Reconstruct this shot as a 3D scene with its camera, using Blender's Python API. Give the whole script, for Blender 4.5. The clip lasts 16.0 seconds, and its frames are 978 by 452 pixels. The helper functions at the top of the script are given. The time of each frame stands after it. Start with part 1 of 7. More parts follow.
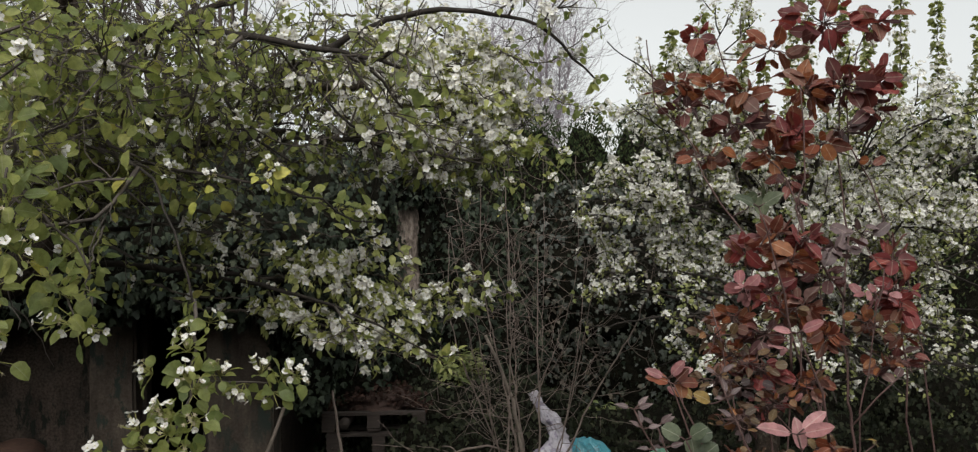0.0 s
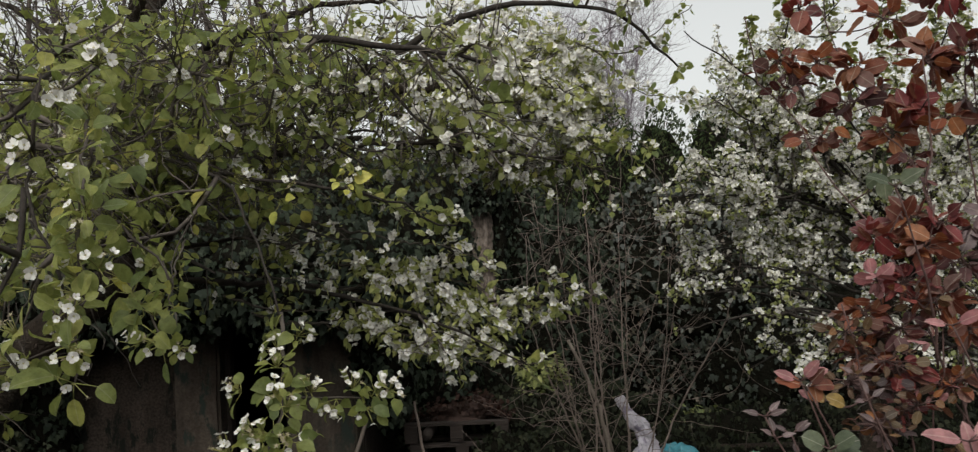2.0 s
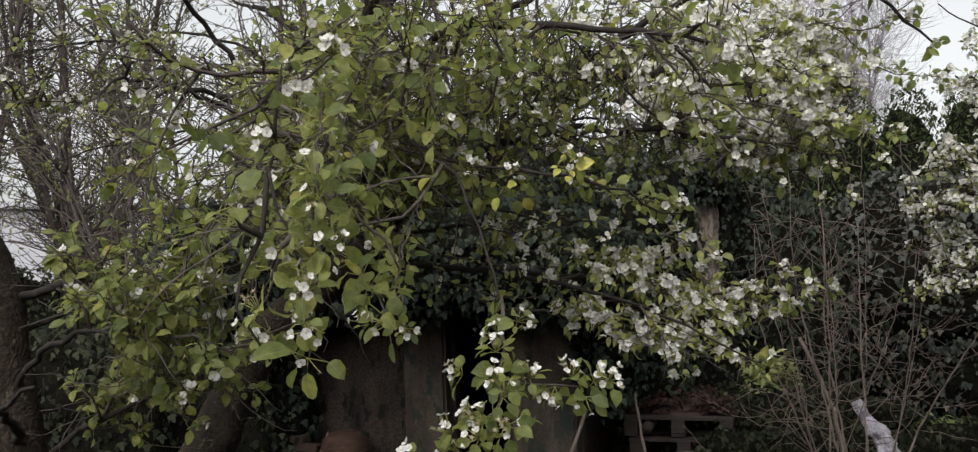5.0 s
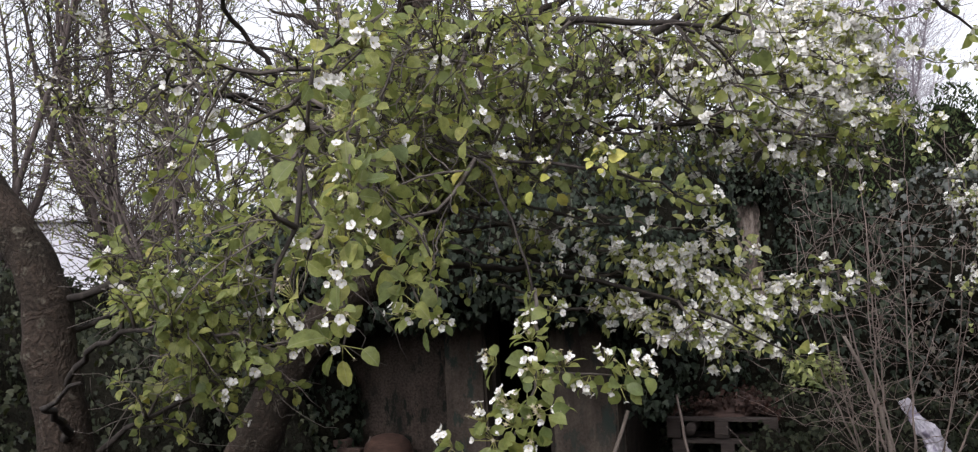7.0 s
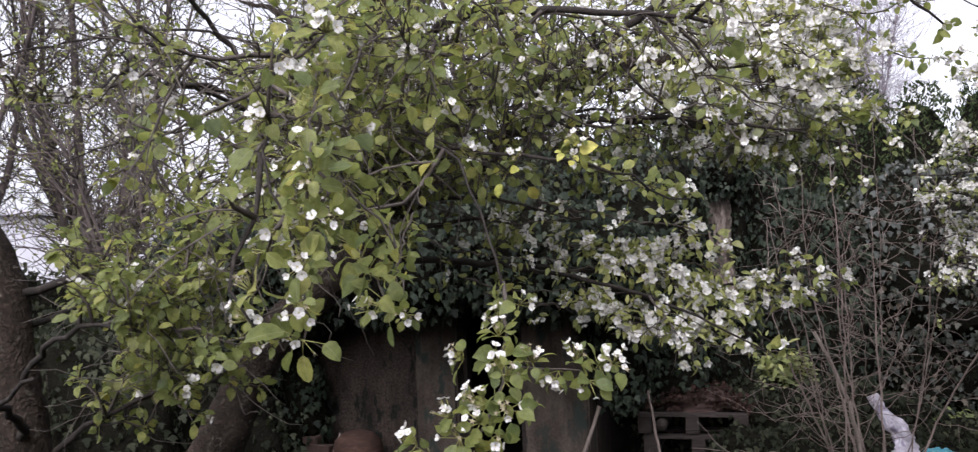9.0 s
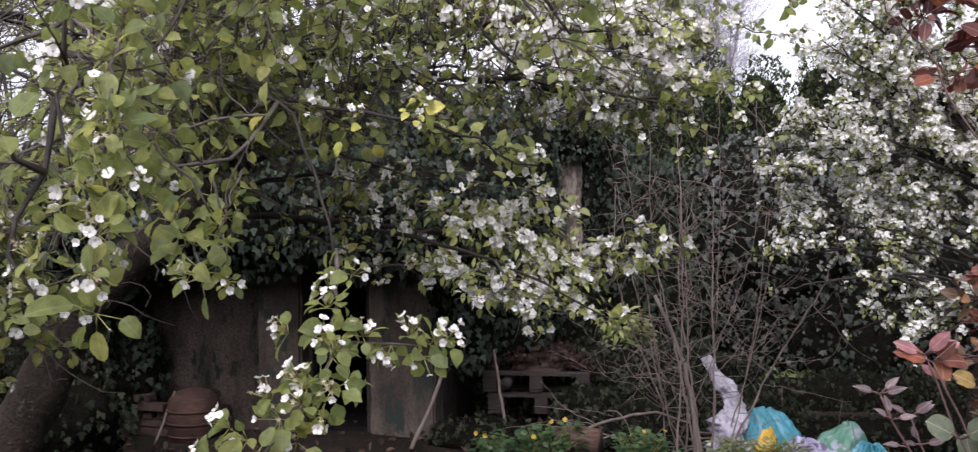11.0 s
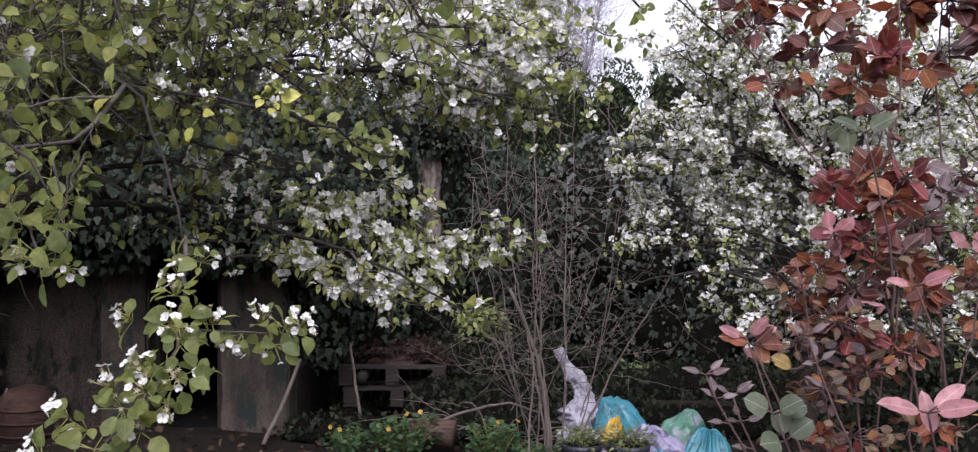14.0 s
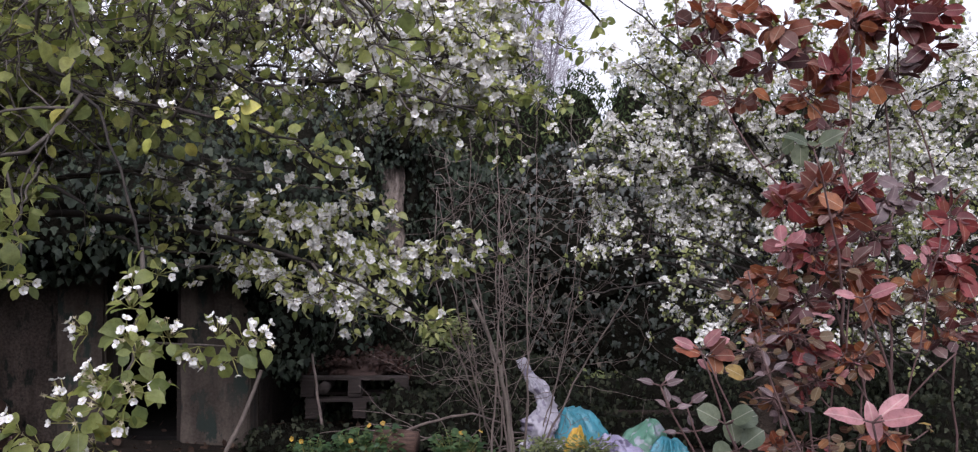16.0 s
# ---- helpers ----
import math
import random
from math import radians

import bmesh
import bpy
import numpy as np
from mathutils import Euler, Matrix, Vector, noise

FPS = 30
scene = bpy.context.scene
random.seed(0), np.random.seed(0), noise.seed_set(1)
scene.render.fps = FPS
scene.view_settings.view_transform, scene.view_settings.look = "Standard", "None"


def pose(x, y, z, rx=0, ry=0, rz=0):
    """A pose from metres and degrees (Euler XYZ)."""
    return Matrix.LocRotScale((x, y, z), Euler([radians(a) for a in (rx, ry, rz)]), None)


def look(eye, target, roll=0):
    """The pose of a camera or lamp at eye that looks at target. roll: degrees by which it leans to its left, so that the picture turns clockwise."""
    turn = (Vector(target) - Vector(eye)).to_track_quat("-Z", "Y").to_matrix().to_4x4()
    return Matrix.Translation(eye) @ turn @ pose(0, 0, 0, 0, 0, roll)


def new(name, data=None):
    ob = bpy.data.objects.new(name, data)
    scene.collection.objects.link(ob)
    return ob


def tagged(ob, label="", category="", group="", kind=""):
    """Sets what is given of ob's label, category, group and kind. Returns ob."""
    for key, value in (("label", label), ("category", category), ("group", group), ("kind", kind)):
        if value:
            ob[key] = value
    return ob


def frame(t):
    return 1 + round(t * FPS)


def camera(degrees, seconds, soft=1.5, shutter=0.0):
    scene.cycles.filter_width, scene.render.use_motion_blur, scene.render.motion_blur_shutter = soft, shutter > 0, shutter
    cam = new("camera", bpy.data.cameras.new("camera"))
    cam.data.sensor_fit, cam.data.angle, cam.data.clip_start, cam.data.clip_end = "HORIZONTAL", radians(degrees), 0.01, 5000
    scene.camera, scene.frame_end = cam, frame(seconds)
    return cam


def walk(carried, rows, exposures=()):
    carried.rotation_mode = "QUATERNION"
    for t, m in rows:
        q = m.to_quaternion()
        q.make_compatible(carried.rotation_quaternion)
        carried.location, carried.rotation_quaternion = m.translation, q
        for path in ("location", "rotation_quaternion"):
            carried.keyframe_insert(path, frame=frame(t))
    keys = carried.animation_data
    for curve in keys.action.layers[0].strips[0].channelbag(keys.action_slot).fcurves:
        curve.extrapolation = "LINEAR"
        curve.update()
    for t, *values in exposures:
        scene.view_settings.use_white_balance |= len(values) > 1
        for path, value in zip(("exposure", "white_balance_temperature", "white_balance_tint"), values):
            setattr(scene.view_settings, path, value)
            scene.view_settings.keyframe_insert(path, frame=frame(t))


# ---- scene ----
cam = camera(56.1, 16.0, soft=1.2, shutter=0.5)
PATH = [
    (0, (0.030, -0.286, 1.582), (-0.017, 2.712, 1.693), -0.76),
    (0.5, (0.019, -0.252, 1.584), (-0.049, 2.745, 1.694), -1.29),
    (1, (0.004, -0.221, 1.583), (-0.092, 2.776, 1.699), -1.74),
    (1.5, (-0.019, -0.184, 1.578), (-0.208, 2.807, 1.706), -2.33),
    (2, (-0.035, -0.153, 1.572), (-0.304, 2.832, 1.711), -2.97),
    (2.5, (-0.051, -0.126, 1.572), (-0.361, 2.854, 1.713), -3.17),
    (3, (-0.064, -0.102, 1.563), (-0.420, 2.874, 1.692), -3.04),
    (3.5, (-0.073, -0.088, 1.559), (-0.565, 2.869, 1.683), -2.53),
    (4, (-0.060, -0.097, 1.561), (-0.756, 2.818, 1.689), -2.12),
    (4.5, (-0.053, -0.105, 1.564), (-0.909, 2.767, 1.704), -2.19),
    (5, (-0.041, -0.113, 1.567), (-1.016, 2.721, 1.703), -1.67),
    (7.5, (-0.023, -0.118, 1.527), (-1.124, 2.668, 1.693), -2.55),
    (8, (-0.024, -0.111, 1.526), (-1.118, 2.677, 1.690), -2.63),
    (8.5, (-0.030, -0.097, 1.524), (-1.105, 2.699, 1.690), -2.59),
    (11, (-0.027, 0.044, 1.553), (-0.595, 2.989, 1.538), -0.65),
    (11.5, (-0.019, 0.047, 1.556), (-0.494, 3.009, 1.526), -0.36),
    (12, (-0.010, 0.048, 1.554), (-0.386, 3.024, 1.520), -0.15),
    (12.5, (-0.007, 0.040, 1.549), (-0.310, 3.024, 1.514), 0.25),
    (13, (-0.008, 0.033, 1.547), (-0.238, 3.024, 1.510), 0.34),
    (13.5, (-0.009, 0.022, 1.544), (-0.170, 3.017, 1.510), 0.34),
    (14, (-0.011, 0.012, 1.544), (-0.126, 3.010, 1.511), 0.27),
    (14.5, (-0.003, 0.006, 1.548), (-0.074, 3.005, 1.517), 0.11),
    (15, (-0.001, 0.005, 1.550), (-0.039, 3.005, 1.526), 0.15),
    (15.5, (0.005, 0.004, 1.556), (-0.012, 3.004, 1.542), 0.24),
    (16, (0.000, 0.000, 1.549), (-0.000, 3.000, 1.549), 0.37),
]
walk(cam, [(t, look(eye, target, roll)) for t, eye, target, roll in PATH],
     exposures=[(0, 0.27, 6550, 4), (1.5, 0.16, 6600, 4), (3, 0.14, 6600, 3), (5, 0.40, 6450, 6), (8, 0.95, 6050, 15), (11, 1.00, 6000, 18), (12.5, 1.03, 5950, 20), (14, 0.94, 5850, 19), (16, 0.76, 5850, 19)])

# ---------------------------------------------------------------- light
world = bpy.data.worlds.new("overcast_evening")
scene.world = world
world.use_nodes = True
wn = world.node_tree
wn.nodes.clear()
sky = wn.nodes.new("ShaderNodeTexSky")
sky.sky_type, sky.sun_disc = "NISHITA", False
sky.sun_elevation, sky.sun_rotation = radians(50), radians(177)
sky.air_density, sky.dust_density, sky.ozone_density = 1.2, 3.0, 1.0
grey = wn.nodes.new("ShaderNodeHueSaturation")
grey.inputs["Saturation"].default_value = 0.07
back = wn.nodes.new("ShaderNodeBackground")
back.inputs["Strength"].default_value = 0.15
wout = wn.nodes.new("ShaderNodeOutputWorld")
wn.links.new(sky.outputs[0], grey.inputs["Color"])
cast = wn.nodes.new("ShaderNodeMix")
cast.data_type, cast.blend_type = "RGBA", "MULTIPLY"
cast.inputs[0].default_value, cast.inputs[7].default_value = 1.0, (1.0, 0.99, 1.01, 1)
wn.links.new(grey.outputs[0], cast.inputs[6])
wn.links.new(cast.outputs[2], back.inputs["Color"])
wn.links.new(back.outputs[0], wout.inputs["Surface"])

sun = new("sun", bpy.data.lights.new("sun", "SUN"))
sun.data.energy, sun.data.angle, sun.data.color = 2.0, radians(65), (1.0, 0.96, 0.90)
sun.matrix_world = look((-0.6, -6.0, 8), (0, 3.6, 0.0))

rng = random.Random(7)


# ---------------------------------------------------------------- materials
def base_mat(name, rough=0.7, metallic=0.0):
    m = bpy.data.materials.new(name)
    m.use_nodes = True
    nt = m.node_tree
    p = nt.nodes["Principled BSDF"]
    p.inputs["Roughness"].default_value = rough
    p.inputs["Metallic"].default_value = metallic
    return m, nt, p


def ramp(nt, fac, stops, interp="LINEAR"):
    r = nt.nodes.new("ShaderNodeValToRGB")
    r.color_ramp.interpolation = interp
    e = r.color_ramp.elements
    while len(e) < len(stops):
        e.new(0.5)
    for k, (pos, col) in enumerate(stops):
        e[k].position, e[k].color = pos, (*col, 1)
    nt.links.new(fac, r.inputs["Fac"])
    return r.outputs["Color"]


def tex_noise(nt, scale, detail=4, rough=0.55, stretch=(1, 1, 1), coord="Object"):
    tc = nt.nodes.new("ShaderNodeTexCoord")
    mp = nt.nodes.new("ShaderNodeMapping")
    mp.inputs["Scale"].default_value = stretch
    n = nt.nodes.new("ShaderNodeTexNoise")
    n.inputs["Scale"].default_value, n.inputs["Detail"].default_value, n.inputs["Roughness"].default_value = scale, detail, rough
    nt.links.new(tc.outputs[coord], mp.inputs["Vector"])
    nt.links.new(mp.outputs[0], n.inputs["Vector"])
    return n.outputs["Fac"]


def math_node(nt, op, a, b=0.0):
    n = nt.nodes.new("ShaderNodeMath")
    n.operation = op
    for sock, v in zip(n.inputs, (a, b)):
        if isinstance(v, (int, float)):
            sock.default_value = v
        else:
            nt.links.new(v, sock)
    return n.outputs[0]


def mix_col(nt, fac, a, b, mode="MIX"):
    n = nt.nodes.new("ShaderNodeMix")
    n.data_type, n.blend_type = "RGBA", mode
    for sock, v in ((n.inputs[0], fac), (n.inputs[6], a), (n.inputs[7], b)):
        if isinstance(v, (int, float)):
            sock.default_value = v
        elif isinstance(v, tuple):
            sock.default_value = (*v, 1)
        else:
            nt.links.new(v, sock)
    return n.outputs[2]


def bump(nt, p, height, strength=0.4, dist=0.01):
    b = nt.nodes.new("ShaderNodeBump")
    b.inputs["Strength"].default_value, b.inputs["Distance"].default_value = strength, dist
    nt.links.new(height, b.inputs["Height"])
    nt.links.new(b.outputs[0], p.inputs["Normal"])


def own_random(nt):
    """A number for each leaf, whether it is an object or an island of a joined mesh."""
    a = nt.nodes.new("ShaderNodeObjectInfo").outputs["Random"]
    b = nt.nodes.new("ShaderNodeNewGeometry").outputs["Random Per Island"]
    return math_node(nt, "FRACT", math_node(nt, "ADD", a, b))


def place_noise(nt, scale, detail=3):
    n = nt.nodes.new("ShaderNodeTexNoise")
    n.inputs["Scale"].default_value, n.inputs["Detail"].default_value = scale, detail
    nt.links.new(nt.nodes.new("ShaderNodeNewGeometry").outputs["Position"], n.inputs["Vector"])
    return n.outputs["Fac"]


def vein_lines(nt):
    """A midrib along x and side veins slanting off it, on leaves that are objects one long."""
    sep = nt.nodes.new("ShaderNodeSeparateXYZ")
    nt.links.new(nt.nodes.new("ShaderNodeTexCoord").outputs["Object"], sep.inputs[0])
    y = math_node(nt, "ABSOLUTE", sep.outputs["Y"])
    rib = math_node(nt, "LESS_THAN", y, 0.016)
    slant = math_node(nt, "FRACT", math_node(nt, "MULTIPLY", math_node(nt, "SUBTRACT", sep.outputs["X"], math_node(nt, "MULTIPLY", y, 0.8)), 9.0))
    side = math_node(nt, "LESS_THAN", slant, 0.10)
    return math_node(nt, "MAXIMUM", rib, math_node(nt, "MULTIPLY", side, 0.16))


def leaf_mat(name, stops, through_light=0.3, rough=0.5, grain=70.0, spec=0.35, veins=0.0):
    m, nt, p = base_mat(name, rough)
    p.inputs["Specular IOR Level"].default_value = spec
    col = ramp(nt, own_random(nt), stops)
    mottled = ramp(nt, place_noise(nt, grain), [(0.3, (0.66, 0.66, 0.66)), (0.7, (1.2, 1.17, 1.14))])
    col = mix_col(nt, 1.0, col, mottled, "MULTIPLY")
    spots = ramp(nt, place_noise(nt, grain * 4.5, 2), [(0.34, (0.86, 0.82, 0.76)), (0.46, (1, 1, 1))])
    col = mix_col(nt, 1.0, col, spots, "MULTIPLY")
    relief = place_noise(nt, grain * 4, 2)
    if veins:
        v = vein_lines(nt)
        col = mix_col(nt, math_node(nt, "MULTIPLY", v, veins), col, mix_col(nt, 0.5, col, (0.55, 0.50, 0.40)))
        relief = math_node(nt, "SUBTRACT", relief, v)
    nt.links.new(col, p.inputs["Base Color"])
    bump(nt, p, relief, 0.3, 0.002)
    tr = nt.nodes.new("ShaderNodeBsdfTranslucent")
    nt.links.new(mix_col(nt, 0.25, col, (0.30, 0.34, 0.06) if stops[0][1][1] > stops[0][1][0] else (0.5, 0.08, 0.04)), tr.inputs["Color"])
    mx = nt.nodes.new("ShaderNodeMixShader")
    mx.inputs[0].default_value = through_light
    nt.links.new(p.outputs[0], mx.inputs[1])
    nt.links.new(tr.outputs[0], mx.inputs[2])
    nt.links.new(mx.outputs[0], nt.nodes["Material Output"].inputs["Surface"])
    return m


def rough_mat(name, stops, scale=6.0, stretch=(1, 1, 1), rough=0.85, fine=60.0, strength=0.5, dist=0.01, spec=0.25):
    m, nt, p = base_mat(name, rough)
    p.inputs["Specular IOR Level"].default_value = spec
    big = tex_noise(nt, scale, 5, 0.6, stretch)
    small = tex_noise(nt, fine, 3, 0.6, stretch)
    f = math_node(nt, "ADD", math_node(nt, "MULTIPLY", big, 0.72), math_node(nt, "MULTIPLY", small, 0.28))
    nt.links.new(ramp(nt, f, stops), p.inputs["Base Color"])
    bump(nt, p, math_node(nt, "ADD", big, math_node(nt, "MULTIPLY", small, 0.5)), strength, dist)
    return m


M_PEAR_LEAF = leaf_mat("pear_leaf", [(0.0, (0.125, 0.165, 0.058)), (0.3, (0.190, 0.225, 0.075)), (0.65, (0.250, 0.280, 0.090)), (0.92, (0.330, 0.350, 0.112)), (0.985, (0.38, 0.37, 0.11)), (1.0, (0.42, 0.38, 0.09))], 0.6, veins=0.4)
M_YOUNG_PEAR = leaf_mat("young_pear_leaf", [(0.0, (0.22, 0.25, 0.085)), (0.4, (0.31, 0.335, 0.12)), (0.8, (0.40, 0.42, 0.16)), (1.0, (0.48, 0.47, 0.19))], 0.5, veins=0.3)
M_YELLOW_LEAF = leaf_mat("yellow_leaf", [(0.0, (0.34, 0.36, 0.08)), (1.0, (0.45, 0.41, 0.09))], 0.35)
M_BLOSSOM_LEAF = leaf_mat("young_leaf", [(0.0, (0.17, 0.20, 0.075)), (0.6, (0.28, 0.305, 0.12)), (1.0, (0.40, 0.41, 0.17))], 0.5)
# Ivy tones cut below leaf green; shade from crown and trees is painted in.
M_SHADED_IVY = leaf_mat("ivy_leaf", [(0.0, (0.008, 0.012, 0.008)), (0.6, (0.018, 0.026, 0.017)), (0.92, (0.034, 0.044, 0.029)), (1.0, (0.065, 0.074, 0.050))], 0.05, 0.55, spec=0.14)
M_SHADED_BANK_IVY = leaf_mat("bank_ivy_leaf", [(0.0, (0.008, 0.010, 0.006)), (0.6, (0.017, 0.021, 0.012)), (1.0, (0.048, 0.052, 0.032))], 0.08, 0.6, spec=0.12)
M_SHADED_HEDGE_IVY = leaf_mat("hedge_ivy_leaf", [(0.0, (0.006, 0.010, 0.006)), (0.6, (0.014, 0.020, 0.012)), (0.9, (0.034, 0.038, 0.026)), (1.0, (0.10, 0.08, 0.06))], 0.06, 0.4, spec=0.5)
M_CONIFER = leaf_mat("conifer_spray", [(0.0, (0.018, 0.030, 0.014)), (0.7, (0.042, 0.058, 0.026)), (1.0, (0.075, 0.085, 0.040))], 0.05, 0.8, spec=0.05)
M_RUSSET = leaf_mat("russet_leaf", [(0.0, (0.075, 0.028, 0.022)), (0.3, (0.135, 0.042, 0.026)), (0.6, (0.185, 0.056, 0.026)), (0.82, (0.21, 0.078, 0.026)), (0.92, (0.17, 0.09, 0.075)), (1.0, (0.13, 0.085, 0.08))], 0.28, 0.5, spec=0.28, veins=0.5)
M_CRIMSON = leaf_mat("crimson_leaf", [(0.0, (0.070, 0.021, 0.024)), (0.35, (0.150, 0.029, 0.032)), (0.7, (0.215, 0.044, 0.044)), (0.88, (0.15, 0.060, 0.036)), (1.0, (0.20, 0.10, 0.10))], 0.28, 0.5, spec=0.28, veins=0.5)
M_MAROON = leaf_mat("maroon_leaf", [(0.0, (0.038, 0.018, 0.020)), (0.5, (0.080, 0.028, 0.030)), (0.85, (0.13, 0.040, 0.034)), (1.0, (0.16, 0.075, 0.070))], 0.2, 0.5, spec=0.28, veins=0.5)
M_TAN = leaf_mat("tan_leaf", [(0.0, (0.045, 0.030, 0.020)), (0.5, (0.10, 0.060, 0.036)), (0.8, (0.13, 0.095, 0.050)), (1.0, (0.22, 0.075, 0.022))], 0.25, 0.5, spec=0.28, veins=0.4)
M_OCHRE = leaf_mat("ochre_leaf", [(0.0, (0.20, 0.125, 0.035)), (0.6, (0.25, 0.17, 0.05)), (1.0, (0.20, 0.19, 0.07))], 0.28, 0.5, spec=0.28, veins=0.5)
M_PINK = leaf_mat("pink_leaf", [(0.0, (0.23, 0.090, 0.098)), (1.0, (0.31, 0.155, 0.162))], 0.2, 0.5, spec=0.3, veins=0.4)
M_SAGE = leaf_mat("grey_green_leaf", [(0.0, (0.050, 0.065, 0.040)), (1.0, (0.100, 0.115, 0.072))], 0.2, 0.5, spec=0.3, veins=0.4)
M_MAUVE = leaf_mat("mauve_leaf", [(0.0, (0.050, 0.034, 0.037)), (1.0, (0.125, 0.088, 0.092))], 0.1, 0.5, spec=0.3, veins=0.3)
M_FAR_LEAF = leaf_mat("far_leaf", [(0.0, (0.13, 0.15, 0.06)), (1.0, (0.27, 0.27, 0.12))], 0.4)
M_WEED = leaf_mat("weed_leaf", [(0.0, (0.026, 0.062, 0.024)), (0.6, (0.052, 0.102, 0.038)), (1.0, (0.10, 0.155, 0.060))], 0.3)
M_PALE_WEED = leaf_mat("pale_leaf", [(0.0, (0.10, 0.13, 0.05)), (1.0, (0.20, 0.22, 0.09))], 0.3)
M_RUST_LEAF = leaf_mat("rusty_leaf", [(0.0, (0.011, 0.007, 0.006)), (0.7, (0.026, 0.015, 0.012)), (1.0, (0.055, 0.033, 0.027))], 0.05, 0.9, spec=0.08)
M_LITTER = leaf_mat("dead_leaf", [(0.0, (0.030, 0.020, 0.015)), (0.6, (0.070, 0.046, 0.034)), (1.0, (0.12, 0.085, 0.062))], 0.05, 0.9, spec=0.08)
def petal_mat():
    m, nt, p = base_mat("petal", 0.6)
    p.inputs["Specular IOR Level"].default_value = 0.2
    col = ramp(nt, own_random(nt), [(0.0, (0.56, 0.535, 0.51)), (0.5, (0.70, 0.685, 0.66)), (1.0, (0.80, 0.79, 0.76))])
    col = mix_col(nt, 1.0, col, ramp(nt, place_noise(nt, 160), [(0.3, (0.86, 0.84, 0.82)), (0.6, (1, 1, 1))]), "MULTIPLY")
    nt.links.new(col, p.inputs["Base Color"])
    bump(nt, p, place_noise(nt, 300), 0.2, 0.001)
    tr = nt.nodes.new("ShaderNodeBsdfTranslucent")
    nt.links.new(col, tr.inputs["Color"])
    mx = nt.nodes.new("ShaderNodeMixShader")
    mx.inputs[0].default_value = 0.3
    nt.links.new(p.outputs[0], mx.inputs[1])
    nt.links.new(tr.outputs[0], mx.inputs[2])
    nt.links.new(mx.outputs[0], nt.nodes["Material Output"].inputs["Surface"])
    return m


M_PETAL = petal_mat()
M_STAMEN = rough_mat("stamen", [(0.3, (0.38, 0.32, 0.16)), (0.7, (0.55, 0.52, 0.30))], 80)
M_SPENT = rough_mat("spent_flower", [(0.3, (0.19, 0.15, 0.10)), (0.7, (0.36, 0.32, 0.22))], 60)
M_STALK = rough_mat("green_stalk", [(0.3, (0.16, 0.17, 0.05)), (0.7, (0.26, 0.24, 0.09))], 40)


def bark_mat(name, deep, face, lichen):
    """Old fruit-tree bark: small plates between cracks, with pale lichen on some."""
    m, nt, p = base_mat(name, 0.95)
    p.inputs["Specular IOR Level"].default_value = 0.12
    tc = nt.nodes.new("ShaderNodeTexCoord")
    mp = nt.nodes.new("ShaderNodeMapping")
    mp.inputs["Scale"].default_value = (1, 1, 0.38)
    wob = nt.nodes.new("ShaderNodeTexNoise")
    wob.inputs["Scale"].default_value = 9
    nt.links.new(tc.outputs["Object"], wob.inputs["Vector"])
    nt.links.new(mix_col(nt, 0.22, tc.outputs["Object"], wob.outputs["Color"]), mp.inputs["Vector"])
    vo = nt.nodes.new("ShaderNodeTexVoronoi")
    vo.feature = "DISTANCE_TO_EDGE"
    vo.inputs["Scale"].default_value = 48
    nt.links.new(mp.outputs[0], vo.inputs["Vector"])
    cell = nt.nodes.new("ShaderNodeTexVoronoi")
    cell.inputs["Scale"].default_value = 48
    nt.links.new(mp.outputs[0], cell.inputs["Vector"])
    plate = ramp(nt, vo.outputs["Distance"], [(0.0, (0.6, 0.6, 0.6)), (0.30, (1, 1, 1))])
    grain = tex_noise(nt, 70, 5, 0.65)
    big = tex_noise(nt, 4, 4, 0.6)
    own = ramp(nt, cell.outputs["Color"], [(0.2, (0.88, 0.88, 0.88)), (0.8, (1.1, 1.09, 1.08))])
    col = mix_col(nt, 1.0, mix_col(nt, plate, deep, face), own, "MULTIPLY")
    col = mix_col(nt, 1.0, col, ramp(nt, grain, [(0.3, (0.6, 0.6, 0.6)), (0.7, (1.3, 1.27, 1.22))]), "MULTIPLY")
    col = mix_col(nt, 1.0, col, ramp(nt, big, [(0.35, (0.6, 0.62, 0.58)), (0.65, (1.25, 1.2, 1.15))]), "MULTIPLY")
    spots = mix_col(nt, 1.0, ramp(nt, tex_noise(nt, 24, 4, 0.65), [(0.58, (0, 0, 0)), (0.66, (0.8, 0.8, 0.8))]), plate, "MULTIPLY")
    col = mix_col(nt, spots, col, lichen)
    nt.links.new(col, p.inputs["Base Color"])
    bump(nt, p, math_node(nt, "ADD", math_node(nt, "MULTIPLY", plate, 0.7), grain), 1.0, 0.018)
    return m


